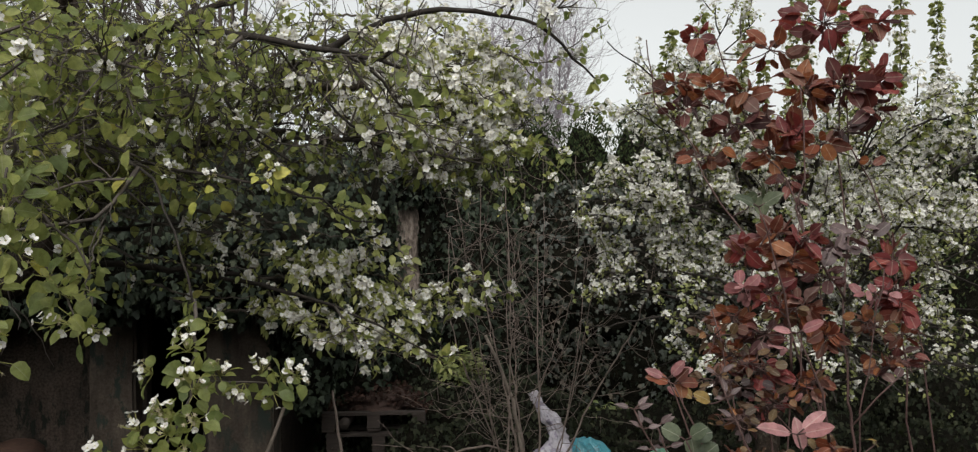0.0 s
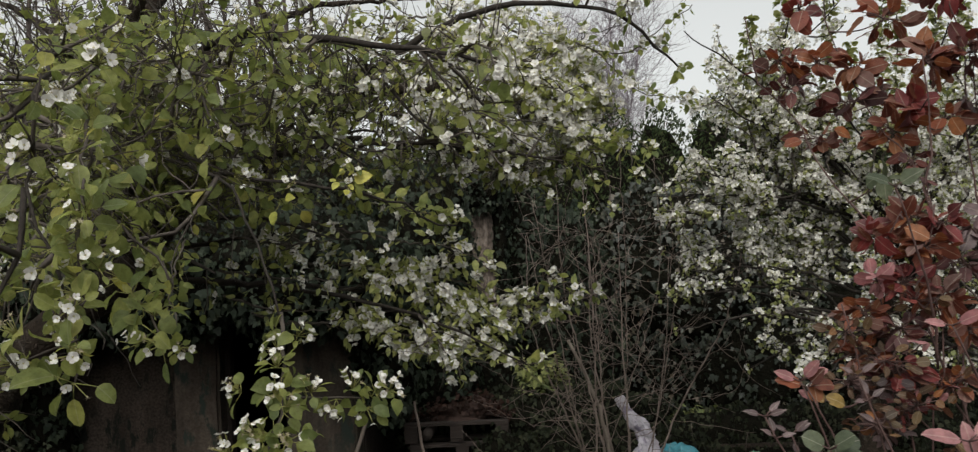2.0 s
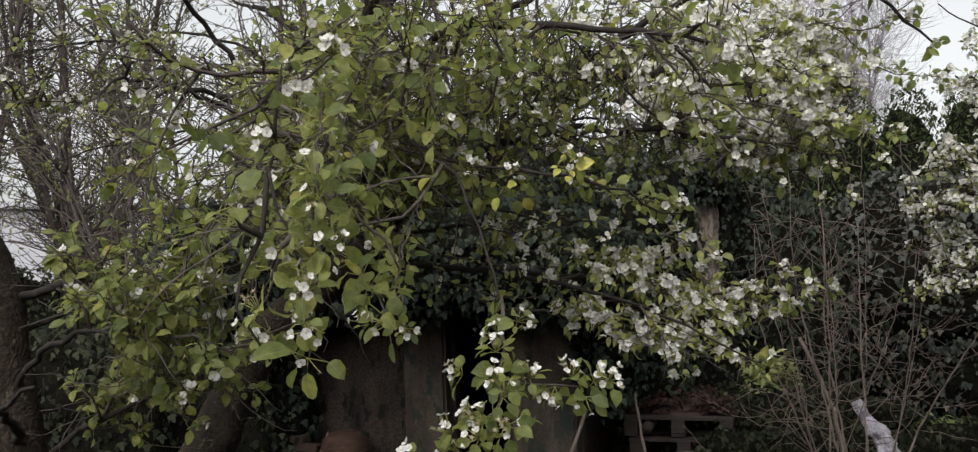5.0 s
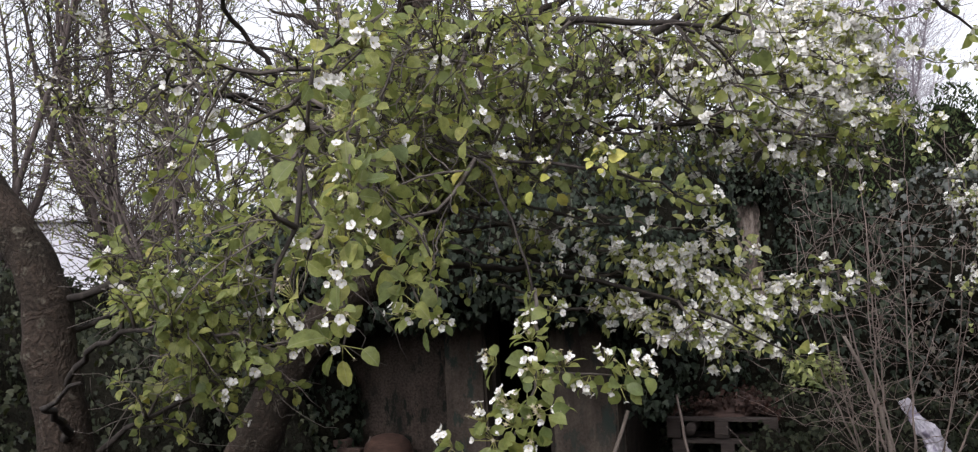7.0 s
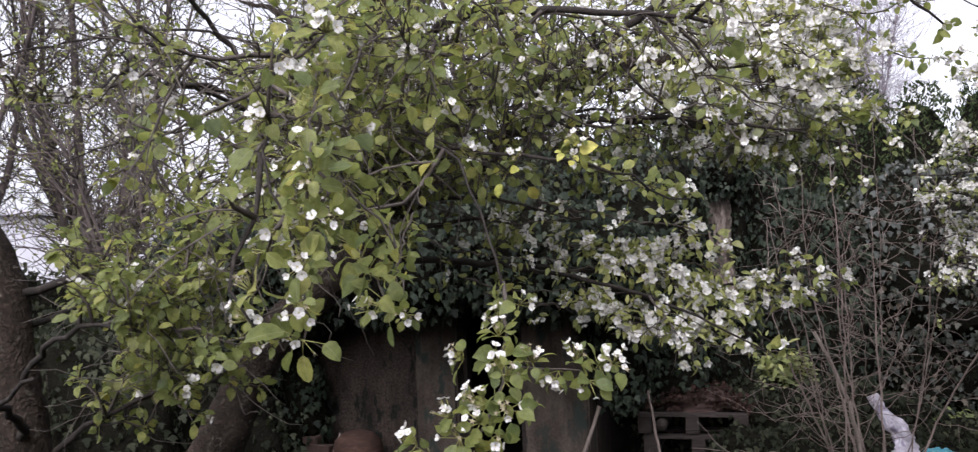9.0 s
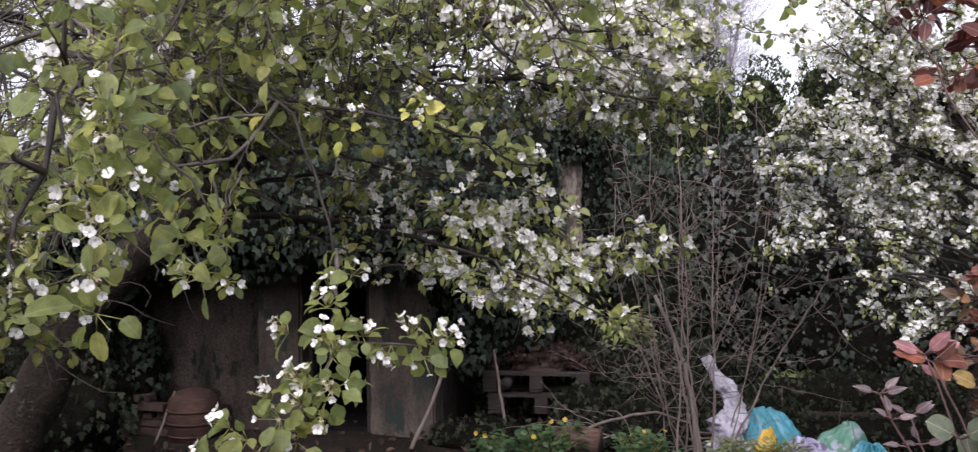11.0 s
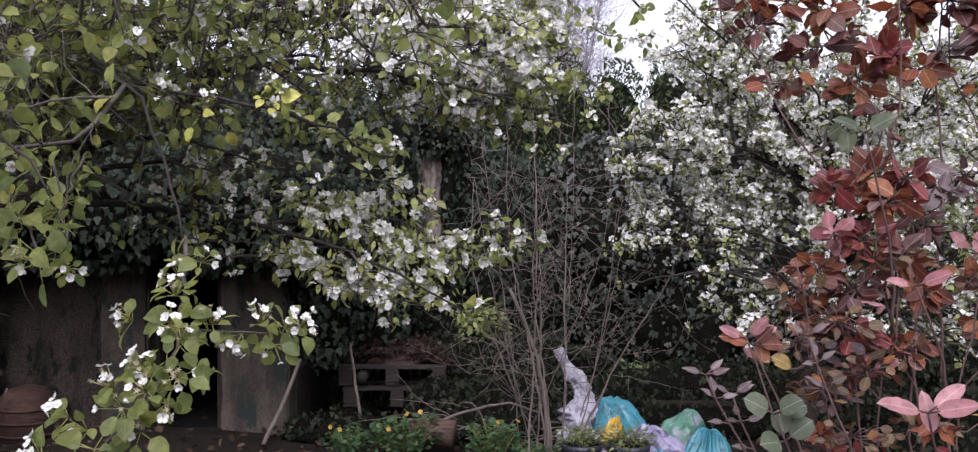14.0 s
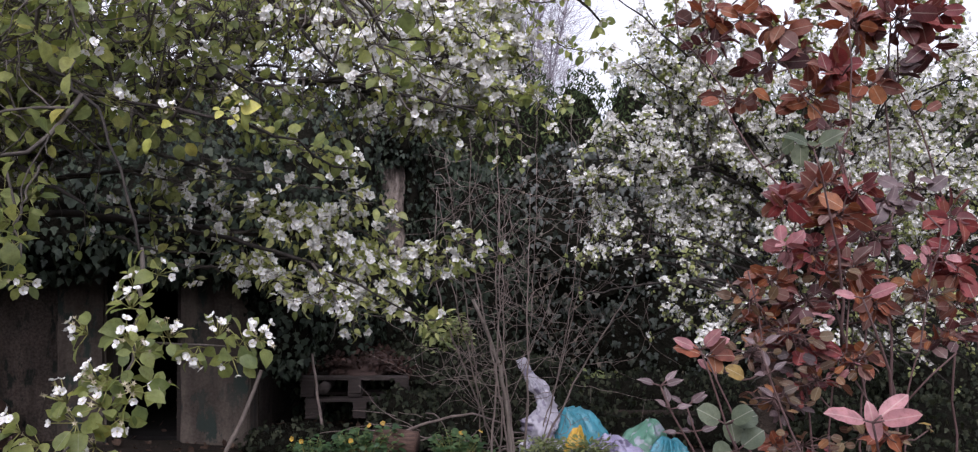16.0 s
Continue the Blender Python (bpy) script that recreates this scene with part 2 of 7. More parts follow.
M_BARK = bark_mat("bark", (0.008, 0.007, 0.006), (0.040, 0.031, 0.026), (0.11, 0.10, 0.078))
M_LIMB = rough_mat("limb_bark", [(0.3, (0.010, 0.008, 0.007)), (0.55, (0.024, 0.019, 0.016)), (0.75, (0.062, 0.053, 0.043))], 26, (1, 1, 0.5), 0.9, 110, 0.9, 0.008)
M_TWIG = rough_mat("twig_bark", [(0.3, (0.030, 0.024, 0.021)), (0.7, (0.105, 0.088, 0.076))], 30, (1, 1, 0.4), 0.85, 140, 0.5, 0.004)
M_SHRUB_TWIG = rough_mat("shrub_bark", [(0.3, (0.060, 0.046, 0.040)), (0.7, (0.200, 0.156, 0.136))], 14, (1, 1, 0.4), 0.85, 90, 0.5, 0.004)
M_RED_TWIG = rough_mat("red_twig", [(0.3, (0.042, 0.022, 0.021)), (0.7, (0.105, 0.062, 0.056))], 24, (1, 1, 0.4), 0.7, 140, 0.4, 0.003)
M_FAR_BARK = rough_mat("far_bark", [(0.3, (0.048, 0.038, 0.036)), (0.7, (0.11, 0.088, 0.080))], 5, (1, 1, 0.3), 0.9, 30)
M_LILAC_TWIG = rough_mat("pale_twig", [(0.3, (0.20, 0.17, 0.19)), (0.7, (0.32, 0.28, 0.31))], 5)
M_SOIL = rough_mat("soil", [(0.25, (0.009, 0.007, 0.006)), (0.55, (0.022, 0.017, 0.013)), (0.8, (0.045, 0.036, 0.028))], 3.5, (1, 1, 1), 1.0, 45, 0.9, 0.04, 0.08)
# Near-black: the shade deep between leaves is painted into this colour.
M_PAINTED_SHADE = rough_mat("painted_shade", [(0.3, (0.004, 0.004, 0.003)), (0.7, (0.012, 0.011, 0.008))], 9, (1, 1, 1), 1.0, 60, 0.9, 0.05, 0.02)
M_BRICK = rough_mat("brick", [(0.25, (0.024, 0.016, 0.014)), (0.55, (0.048, 0.030, 0.024)), (0.8, (0.088, 0.060, 0.047))], 7, (1, 1, 1), 0.9, 70, 0.6, 0.006)
M_WOOD = rough_mat("grey_wood", [(0.25, (0.012, 0.009, 0.008)), (0.55, (0.028, 0.021, 0.018)), (0.8, (0.062, 0.047, 0.040))], 5, (1, 14, 14), 0.85, 60, 0.5, 0.005)
M_POLE = rough_mat("pale_wood", [(0.25, (0.085, 0.068, 0.056)), (0.75, (0.20, 0.165, 0.14))], 8, (8, 8, 1), 0.8, 60, 0.4, 0.004)
M_PALE_BARK = rough_mat("pale_bark", [(0.34, (0.024, 0.023, 0.018)), (0.46, (0.085, 0.066, 0.056)), (0.55, (0.19, 0.152, 0.130)), (0.68, (0.31, 0.265, 0.235))], 13, (1, 1, 0.4), 0.9, 60, 1.0, 0.03)
M_LOG = rough_mat("red_log", [(0.30, (0.030, 0.018, 0.014)), (0.5, (0.075, 0.045, 0.034)), (0.72, (0.145, 0.090, 0.068))], 8, (1, 8, 8), 0.85, 60, 0.5, 0.006)
# The unlit interior's blackness is put into the colour itself.
M_INTERIOR_SHADE = rough_mat("interior_shade", [(0.3, (0.006, 0.005, 0.005)), (0.7, (0.013, 0.012, 0.011))], 4, (1, 1, 1), 1.0, 60, 0.5, 0.01, 0.03)
M_RUST = rough_mat("rusty_bark", [(0.25, (0.018, 0.011, 0.009)), (0.75, (0.055, 0.032, 0.026))], 12)
M_RENDER = rough_mat("pale_render", [(0.3, (0.60, 0.59, 0.64)), (0.7, (0.74, 0.73, 0.78))], 1.5, (1, 1, 1), 0.9, 60, 0.2, 0.005)
M_POT = rough_mat("pot_plastic", [(0.3, (0.016, 0.017, 0.026)), (0.7, (0.034, 0.036, 0.052))], 6, (1, 1, 1), 0.45, 40, 0.1, 0.002, 0.5)


def plaster_mat(name, light, dark, stain, moss):
    m, nt, p = base_mat(name, 0.9)
    p.inputs["Specular IOR Level"].default_value = 0.2
    a = tex_noise(nt, 1.6, 6, 0.62)
    b = tex_noise(nt, 55, 4, 0.6)
    col = ramp(nt, a, [(0.36, dark), (0.60, light)])
    col = mix_col(nt, ramp(nt, b, [(0.35, (0, 0, 0)), (0.75, (0.25, 0.25, 0.25))]), col, (0.20, 0.17, 0.145))
    # runs of dirt down the wall
    runs = ramp(nt, tex_noise(nt, 5.0, 4, 0.6, (1.3, 1.3, 0.30)), [(0.36, (0.50, 0.48, 0.46)), (0.62, (1.05, 1.03, 1.0))])
    col = mix_col(nt, 1.0, col, runs, "MULTIPLY")
    # flaked patches with a green-black growth in them
    flakes = ramp(nt, tex_noise(nt, 7.0, 7, 0.68, (1.3, 1.3, 0.55)), [(0.53, (0, 0, 0)), (0.585, (1, 1, 1))])
    where = ramp(nt, tex_noise(nt, 1.3, 2, 0.5), [(0.47 - moss, (0, 0, 0)), (0.63 - moss, (1, 1, 1))])
    mask = mix_col(nt, 1.0, flakes, where, "MULTIPLY")
    col = mix_col(nt, mask, col, stain)
    nt.links.new(col, p.inputs["Base Color"])
    bump(nt, p, math_node(nt, "SUBTRACT", math_node(nt, "MULTIPLY", b, 0.3), mask), 0.5, 0.012)
    return m


# Plaster tones lowered to take in shade from roof and crown; first one most.
M_SHADED_PLASTER = plaster_mat("shaded_old_plaster", (0.029, 0.020, 0.016), (0.010, 0.0075, 0.0065), (0.008, 0.009, 0.007), 0.10)
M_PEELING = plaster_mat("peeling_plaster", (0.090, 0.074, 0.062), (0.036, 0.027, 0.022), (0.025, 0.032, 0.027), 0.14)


def sheet_mat(name, colour, marks, scale=16.0, share=0.60):
    """Thin plastic film with a printed second colour."""
    m, nt, p = base_mat(name, 0.38)
    spots = ramp(nt, tex_noise(nt, scale, 2, 0.5), [(share, (0, 0, 0)), (share + 0.035, (0.85, 0.85, 0.85))])
    col = mix_col(nt, spots, colour, marks)
    grime = ramp(nt, tex_noise(nt, 9, 5, 0.65), [(0.35, (0.62, 0.60, 0.57)), (0.6, (1, 1, 1))])
    nt.links.new(mix_col(nt, 1.0, col, grime, "MULTIPLY"), p.inputs["Base Color"])
    bump(nt, p, tex_noise(nt, 30, 4, 0.6), 0.35, 0.012)
    return m


M_BAG_WHITE = sheet_mat("white_bag", (0.38, 0.355, 0.41), (0.17, 0.145, 0.21), 12, 0.54)
M_BAG_TEAL = sheet_mat("teal_bag", (0.046, 0.215, 0.275), (0.018, 0.090, 0.125), 20, 0.62)
M_BAG_YELLOW = sheet_mat("yellow_bag", (0.46, 0.28, 0.03), (0.50, 0.34, 0.06))
M_BAG_LILAC = sheet_mat("lilac_bag", (0.27, 0.24, 0.36), (0.055, 0.040, 0.10), 13, 0.52)
M_BAG_GREEN = sheet_mat("green_bag", (0.09, 0.22, 0.15), (0.30, 0.30, 0.36), 11, 0.55)
M_BARREL = rough_mat("rusty_barrel", [(0.28, (0.016, 0.009, 0.007)), (0.5, (0.040, 0.021, 0.015)), (0.75, (0.085, 0.046, 0.032))], 9, (1, 1, 3), 0.85, 60, 0.6, 0.006)


# ---------------------------------------------------------------- geometry helpers
class Geo:
    """Points and faces of one mesh."""

    def __init__(self):
        self.v, self.f, self.n = [], [], 0

    def add(self, verts, faces):
        self.v.append(np.asarray(verts, float))
        self.f += [tuple(i + self.n for i in face) for face in faces]
        self.n += len(verts)

    def mesh(self, name, smooth=True):
        me = bpy.data.meshes.new(name)
        me.from_pydata(np.concatenate(self.v).tolist() if self.v else [], [], self.f)
        if smooth:
            me.polygons.foreach_set("use_smooth", [True] * len(me.polygons))
        me.update()
        return me


def link_part(name, me, mats, parent=None, label="", matrix=None):
    for m in mats if isinstance(mats, (list, tuple)) else [mats]:
        if len(me.materials) < (len(mats) if isinstance(mats, (list, tuple)) else 1):
            me.materials.append(m)
    ob = new(name, me)
    if parent is not None:
        ob.parent = parent
    if matrix is not None:
        ob.matrix_basis = matrix
    if label:
        ob["label"] = label
    return ob


def part(name, geo, mat, parent=None, label="", smooth=True):
    return link_part(name, geo.mesh(name, smooth), mat, parent, label)


def smooth_line(pts, step=0.08, wobble=0.0, r=rng):
    """A Catmull-Rom line through the points."""
    p = [Vector(q) for q in pts]
    p = [p[0] * 2 - p[1]] + p + [p[-1] * 2 - p[-2]]
    out = []
    for i in range(1, len(p) - 2):
        n = max(1, int((p[i + 1] - p[i]).length / step))
        for k in range(n):
            t = k / n
            a, b, c, d = p[i - 1], p[i], p[i + 1], p[i + 2]
            q = 0.5 * (2 * b + (c - a) * t + (2 * a - 5 * b + 4 * c - d) * t * t + (3 * b - a - 3 * c + d) * t ** 3)
            out.append(q + Vector((r.gauss(0, 1), r.gauss(0, 1), r.gauss(0, 1))) * wobble)
    out.append(p[-2])
    return out


def tube(geo, line, r0, r1, sides=5, lumpy=0.0, r=rng):
    n = len(line)
    if n < 2:
        return
    rings = []
    side = None
    for i, q in enumerate(line):
        d = (line[min(i + 1, n - 1)] - line[max(i - 1, 0)]).normalized()
        if side is None:
            side = d.orthogonal().normalized()
        side = (side - d * side.dot(d)).normalized()
        up = d.cross(side)
        rad = r0 + (r1 - r0) * i / (n - 1)
        for k in range(sides):
            a = 2 * math.pi * k / sides
            s = rad * (1 + lumpy * r.uniform(-1, 1))
            rings.append(q + (side * math.cos(a) + up * math.sin(a)) * s)
    faces = []
    for i in range(n - 1):
        for k in range(sides):
            a, b = i * sides + k, i * sides + (k + 1) % sides
            faces.append((a, b, b + sides, a + sides))
    faces.append(tuple(range(sides - 1, -1, -1)))
    faces.append(tuple((n - 1) * sides + k for k in range(sides)))
    geo.add([tuple(q) for q in rings], faces)


def leaf_shape(width=0.6, stations=4, fold=0.12, curl=0.12, tip=1.6, saw=0.0, wave=0.0, seed=0, blunt=False, pointed=False):
    """A leaf one long along x, folded along its midrib."""
    r = random.Random(seed)
    v, f = [(0, 0, 0)], []
    for i in range(1, stations + 1):
        t = i / (stations + 1)
        w = width * 0.5 * (math.sin(math.pi * t ** 0.8) ** 0.75) * (1 - 0.25 * t ** tip)
        if blunt:
            w = width * 1.02 * t ** 0.55 * (1 - t) ** 0.5
        if pointed:
            w = width * 1.14 * t ** 0.56 * (1 - t) ** 0.66
        z = -curl * t * t
        w1, w2 = w * (1 + r.uniform(-saw, saw)), w * (1 + r.uniform(-saw, saw))
        v += [(t, w1, z + fold * w1 * 2 + r.uniform(-wave, wave)), (t, 0, z), (t, -w2, z + fold * w2 * 2 + r.uniform(-wave, wave))]
    v.append((1, 0, -curl * 1.3))
    last = len(v) - 1
    f += [(0, 2, 1), (0, 3, 2)]
    for i in range(stations - 1):
        a = 1 + 3 * i
        f += [(a, a + 1, a + 4, a + 3), (a + 1, a + 2, a + 5, a + 4)]
    a = last - 3
    f += [(a, a + 1, last), (a + 1, a + 2, last)]
    return np.array(v), f


def ivy_shape():
    edge = [(0, 0), (0.05, 0.30), (0.30, 0.52), (0.42, 0.26), (0.70, 0.22), (1.0, 0)]
    v = [(0.35, 0, 0.0)] + [(x, y, -0.10 * abs(y)) for x, y in edge] + [(x, -y, -0.10 * abs(y)) for x, y in edge[-2:0:-1]]
    n = len(v) - 1
    return np.array(v), [(0, 1 + (k + 1) % n, 1 + k) for k in range(n)]


def flower_shape(petals=5, cup=0.35, seed=0):
    """A blossom one across: rounded petals and a small dome in the middle. The last faces are the dome."""
    r = random.Random(seed)
    v, f = [], []
    for k in range(petals):
        a = 2 * math.pi * k / petals + r.uniform(-0.12, 0.12)
        c, s = math.cos(a), math.sin(a)
        lift = cup * r.uniform(0.5, 1.3)
        at = len(v)
        for x, y in ((0.05, 0), (0.20, 0.18), (0.40, 0.25), (0.53, 0.04), (0.42, -0.24), (0.20, -0.18)):
            z = lift * x * x * 2 + 0.05 * abs(y)
            v.append((x * c - y * s, x * s + y * c, z))
        f.append(tuple(range(at, at + 6)))
    at = len(v)
    for k in range(5):
        a = 2 * math.pi * k / 5
        v.append((0.10 * math.cos(a), 0.10 * math.sin(a), 0.05))
    v.append((0, 0, 0.16))
    dome = [(at + k, at + (k + 1) % 5, at + 5) for k in range(5)]
    return np.array(v), f + dome, len(dome)


def oriented(pos, along, normal, size):
    """A matrix whose x goes along and whose z is near the normal."""
    x = Vector(along).normalized()
    z = Vector(normal)
    z = z - x * z.dot(x)
    z = z.normalized() if z.length > 1e-4 else x.orthogonal().normalized()
    y = z.cross(x)
    m = Matrix((x, y, z)).transposed().to_4x4()
    return Matrix.Translation(pos) @ m @ Matrix.Scale(size, 4)


def facing(pos, normal, size, r=rng):
    return oriented(pos, Vector(normal).orthogonal() + Vector((r.uniform(-1, 1), r.uniform(-1, 1), r.uniform(-1, 1))) * 0.7, normal, size)


def scatter(name, shapes, matrices, mat, parent, label="", dome=0, mat2=None):
    """One mesh of many copies of small shapes."""
    if not matrices:
        return None
    verts, faces, marks, at = [], [], [], 0
    groups = [matrices[k::len(shapes)] for k in range(len(shapes))]
    for (v, f), ms in zip(shapes, groups):
        if not ms:
            continue
        arr = np.array([np.array(m) for m in ms])
        out = np.einsum("nij,kj->nki", arr[:, :3, :3], v) + arr[:, None, :3, 3]
        verts.append(out.reshape(-1, 3))
        k = len(v)
        for i in range(len(ms)):
            o = at + i * k
            faces += [tuple(j + o for j in face) for face in f]
            if dome:
                marks += [0] * (len(f) - dome) + [1] * dome
        at += k * len(ms)
    me = bpy.data.meshes.new(name)
    me.from_pydata(np.concatenate(verts).tolist(), [], faces)
    me.polygons.foreach_set("use_smooth", [True] * len(me.polygons))
    if dome:
        me.polygons.foreach_set("material_index", marks)
    me.update()
    ob = link_part(name, me, [mat, mat2] if mat2 else mat, parent, label)
    ob["kind"] = "stuff"
    return ob


def shared_meshes(name, shapes, mats, dome=0):
    out = []
    for v, f in shapes:
        me = bpy.data.meshes.new(name)
        me.from_pydata(v.tolist(), [], f)
        me.polygons.foreach_set("use_smooth", [True] * len(me.polygons))
        for m in mats:
            me.materials.append(m)
        if dome:
            me.polygons.foreach_set("material_index", [0] * (len(f) - dome) + [1] * dome)
        me.update()
        out.append(me)
    return out


def pieces(name, meshes, matrices, parent):
    """Objects of their own on shared meshes."""
    for k, m in enumerate(matrices):
        ob = new(name, meshes[k % len(meshes)])
        ob.parent = parent
        ob.matrix_basis = m


def rvec(r, s=1.0):
    return Vector((r.gauss(0, s), r.gauss(0, s), r.gauss(0, s)))


def thing(name, label, category, at=(0, 0, 0), group=""):
    e = new(name)
    e.empty_display_size = 0.2
    e.location = at
    return tagged(e, label, category, group)


PEAR_LEAVES = [leaf_shape(0.58 + 0.05 * k, 8, 0.10 + 0.03 * (k % 3), 0.05 + 0.06 * k, saw=0.055, wave=0.02, seed=k, pointed=True) for k in range(6)]
PEAR_LEAVES_FAR = [leaf_shape(0.60 + 0.08 * k, 3, 0.12, 0.06 + 0.10 * k, seed=k, pointed=True) for k in range(4)]
YOUNG_LEAVES = [leaf_shape(0.40 + 0.06 * k, 4, 0.16, 0.20 - 0.12 * k, saw=0.03, wave=0.02, seed=70 + k) for k in range(4)]
RED_LEAVES = [leaf_shape(0.58 + 0.06 * (k % 4), 6, 0.03 + 0.05 * (k % 3), 0.30 - 0.09 * (k % 5), saw=0.06, wave=0.035, seed=20 + k, blunt=k % 3 == 0, pointed=k % 3 == 1) for k in range(10)]
POINTED_LEAVES = [leaf_shape(0.42 + 0.04 * k, 7, 0.06, 0.16 - 0.08 * k, saw=0.04, wave=0.02, seed=90 + k, pointed=True) for k in range(3)]
MAUVE_LEAVES = [leaf_shape(0.42, 5, 0.12, 0.15, saw=0.04, wave=0.03, seed=80 + k) for k in range(3)]
ROUND_LEAVES = [leaf_shape(0.86, 7, 0.10, 0.10, saw=0.02, wave=0.02, seed=40 + k, blunt=True) for k in range(3)]
SMALL_LEAVES = [leaf_shape(0.45, 2, 0.15, 0.2, seed=60 + k) for k in range(3)]


def spent_shape():
    """The star of five sepals and the small green fruit that a fallen blossom leaves, one across."""
    v, f = [], []
    for k in range(5):
        a = 2 * math.pi * k / 5
        c, q = math.cos(a), math.sin(a)
        at = len(v)
        v += [(x * c - y * q, x * q + y * c, z) for x, y, z in ((0.08, 0.10, 0.0), (0.5, 0.0, 0.12), (0.08, -0.10, 0.0))]
        f.append((at, at + 1, at + 2))
    at = len(v)
    v += [(0.15 * math.cos(1.2566 * k), 0.15 * math.sin(1.2566 * k), 0.0) for k in range(5)] + [(0, 0, -0.4)]
    f += [(at + (k + 1) % 5, at + k, at + 5) for k in range(5)]
    return np.array(v), f


SPENT = [spent_shape()]
FLOWERS = [flower_shape(5, 0.3 + 0.1 * k, k) for k in range(4)]


def small_flower_shape(cup=0.35, seed=0):
    """A blossom one across for the mass of a crown: five kite-shaped petals and a low cone."""
    r = random.Random(seed)
    v, f = [], []
    for k in range(5):
        a = 2 * math.pi * k / 5 + r.uniform(-0.15, 0.15)
        c, q = math.cos(a), math.sin(a)
        lift = cup * r.uniform(0.4, 1.4)
        at = len(v)
        v += [(x * c - y * q, x * q + y * c, lift * x * x * 2 + 0.06 * abs(y)) for x, y in ((0.05, 0), (0.33, 0.27), (0.54, 0.03), (0.35, -0.26))]
        f.append((at, at + 1, at + 2, at + 3))
    at = len(v)
    v += [(0.12 * math.cos(2.094 * k), 0.12 * math.sin(2.094 * k), 0.05) for k in range(3)] + [(0, 0, 0.16)]
    return np.array(v), f + [(at + k, at + (k + 1) % 3, at + 3) for k in range(3)]


SMALL_FLOWERS = [small_flower_shape(0.25 + 0.15 * k, 30 + k) for k in range(4)]
FLOWER_VF = [(a, b) for a, b, _ in FLOWERS]
DOME = FLOWERS[0][2]


def grown(start, way, length, r, bend=0.25, lift=0.0, step=0.06):
    """A wandering twig."""
    p, d, out = Vector(start), Vector(way).normalized(), [Vector(start)]
    for _ in range(max(2, int(length / step))):
        d = (d + rvec(r, bend * 0.5) + Vector((0, 0, lift * 0.2))).normalized()
        p = p + d * step
        out.append(p.copy())
    return out


class Crop:
    """What grows on a tree's twigs."""

    def __init__(self):
        self.leaves, self.flowers, self.spent, self.stalks = [], [], [], Geo()


def spur(crop, p, out, r, leaves=6, flowers=0, size=0.045, bloom=0.027, stalks=True):
    """A ring of stalked leaves round the end of a short spur, with a bunch of flowers in its middle."""
    out = Vector(out).normalized()
    a0 = r.uniform(0, 6.28)
    e1 = out.orthogonal().normalized()
    e2 = out.cross(e1)
    for k in range(leaves):
        a = a0 + 2.4 * k + r.uniform(-0.3, 0.3)
        d = (out * r.uniform(0.15, 0.85) + (e1 * math.cos(a) + e2 * math.sin(a)) + Vector((0, 0, r.uniform(-0.20, 0.25)))).normalized()
        s = size * r.choice((0.6, 0.8, 1.0, 1.1, 1.25)) * r.uniform(0.9, 1.1)
        foot = p + d * size * r.uniform(0.35, 0.85)
        face = out * 0.7 + Vector((0, -0.1, 0.6)) + rvec(r, 0.38)
        crop.leaves.append(oriented(foot, d + Vector((0, 0, r.uniform(-0.65, 0.1))) + rvec(r, 0.12), face, s))
        if stalks:
            tube(crop.stalks, [p, foot], 0.0011, 0.0009, 3)
    for k in range(flowers):
        a = r.uniform(0, 6.28)
        d = (out * 0.9 + (e1 * math.cos(a) + e2 * math.sin(a)) * r.uniform(0.1, 0.95) + Vector((0, 0, 0.2))).normalized()
        head = p + d * r.uniform(0.022, 0.042)
        if stalks and r.random() < 0.42:
            crop.spent.append(facing(head, d + rvec(r, 0.25), 0.0125, r))
        else:
            crop.flowers.append(facing(head, d + rvec(r, 0.30), bloom * r.uniform(0.7, 1.15), r))
        if stalks:
            tube(crop.stalks, [p, head], 0.001, 0.0009, 3)


def leaved(tree, crop, near, leaf_shapes, leaf_m, far_shapes, leaf_name="leaf", flower_name="blossom"):
    """Puts a crop on its tree: the near part singly, the rest joined."""
    for mats, shapes, mm, nm, dome in ((crop.leaves, leaf_shapes, [leaf_m], leaf_name, 0), (crop.flowers, FLOWER_VF, [M_PETAL, M_STAMEN], flower_name, DOME)):
        if not mats:
            continue
        order = sorted(mats, key=near)
        pieces(nm, shared_meshes(nm, shapes, mm, dome), order[:280], tree)
        if dome:
            scatter("blossoms", SMALL_FLOWERS, order[280:], M_PETAL, tree, "", 3, M_STAMEN)
        else:
            scatter("foliage", far_shapes, order[280:], leaf_m, tree)
    if crop.spent:
        scatter("spent_flower_growth", SPENT, crop.spent, M_SPENT, tree)
    if crop.stalks.v:
        part("stalk_growth", crop.stalks, M_STALK, tree)["kind"] = "stuff"


# ---------------------------------------------------------------- ground
def ground_height(x, y):
    return 0.05 * noise.noise((x * 0.7, y * 0.7, 0.3)) + 0.02 * noise.noise((x * 3, y * 3, 1.7)) - 0.03


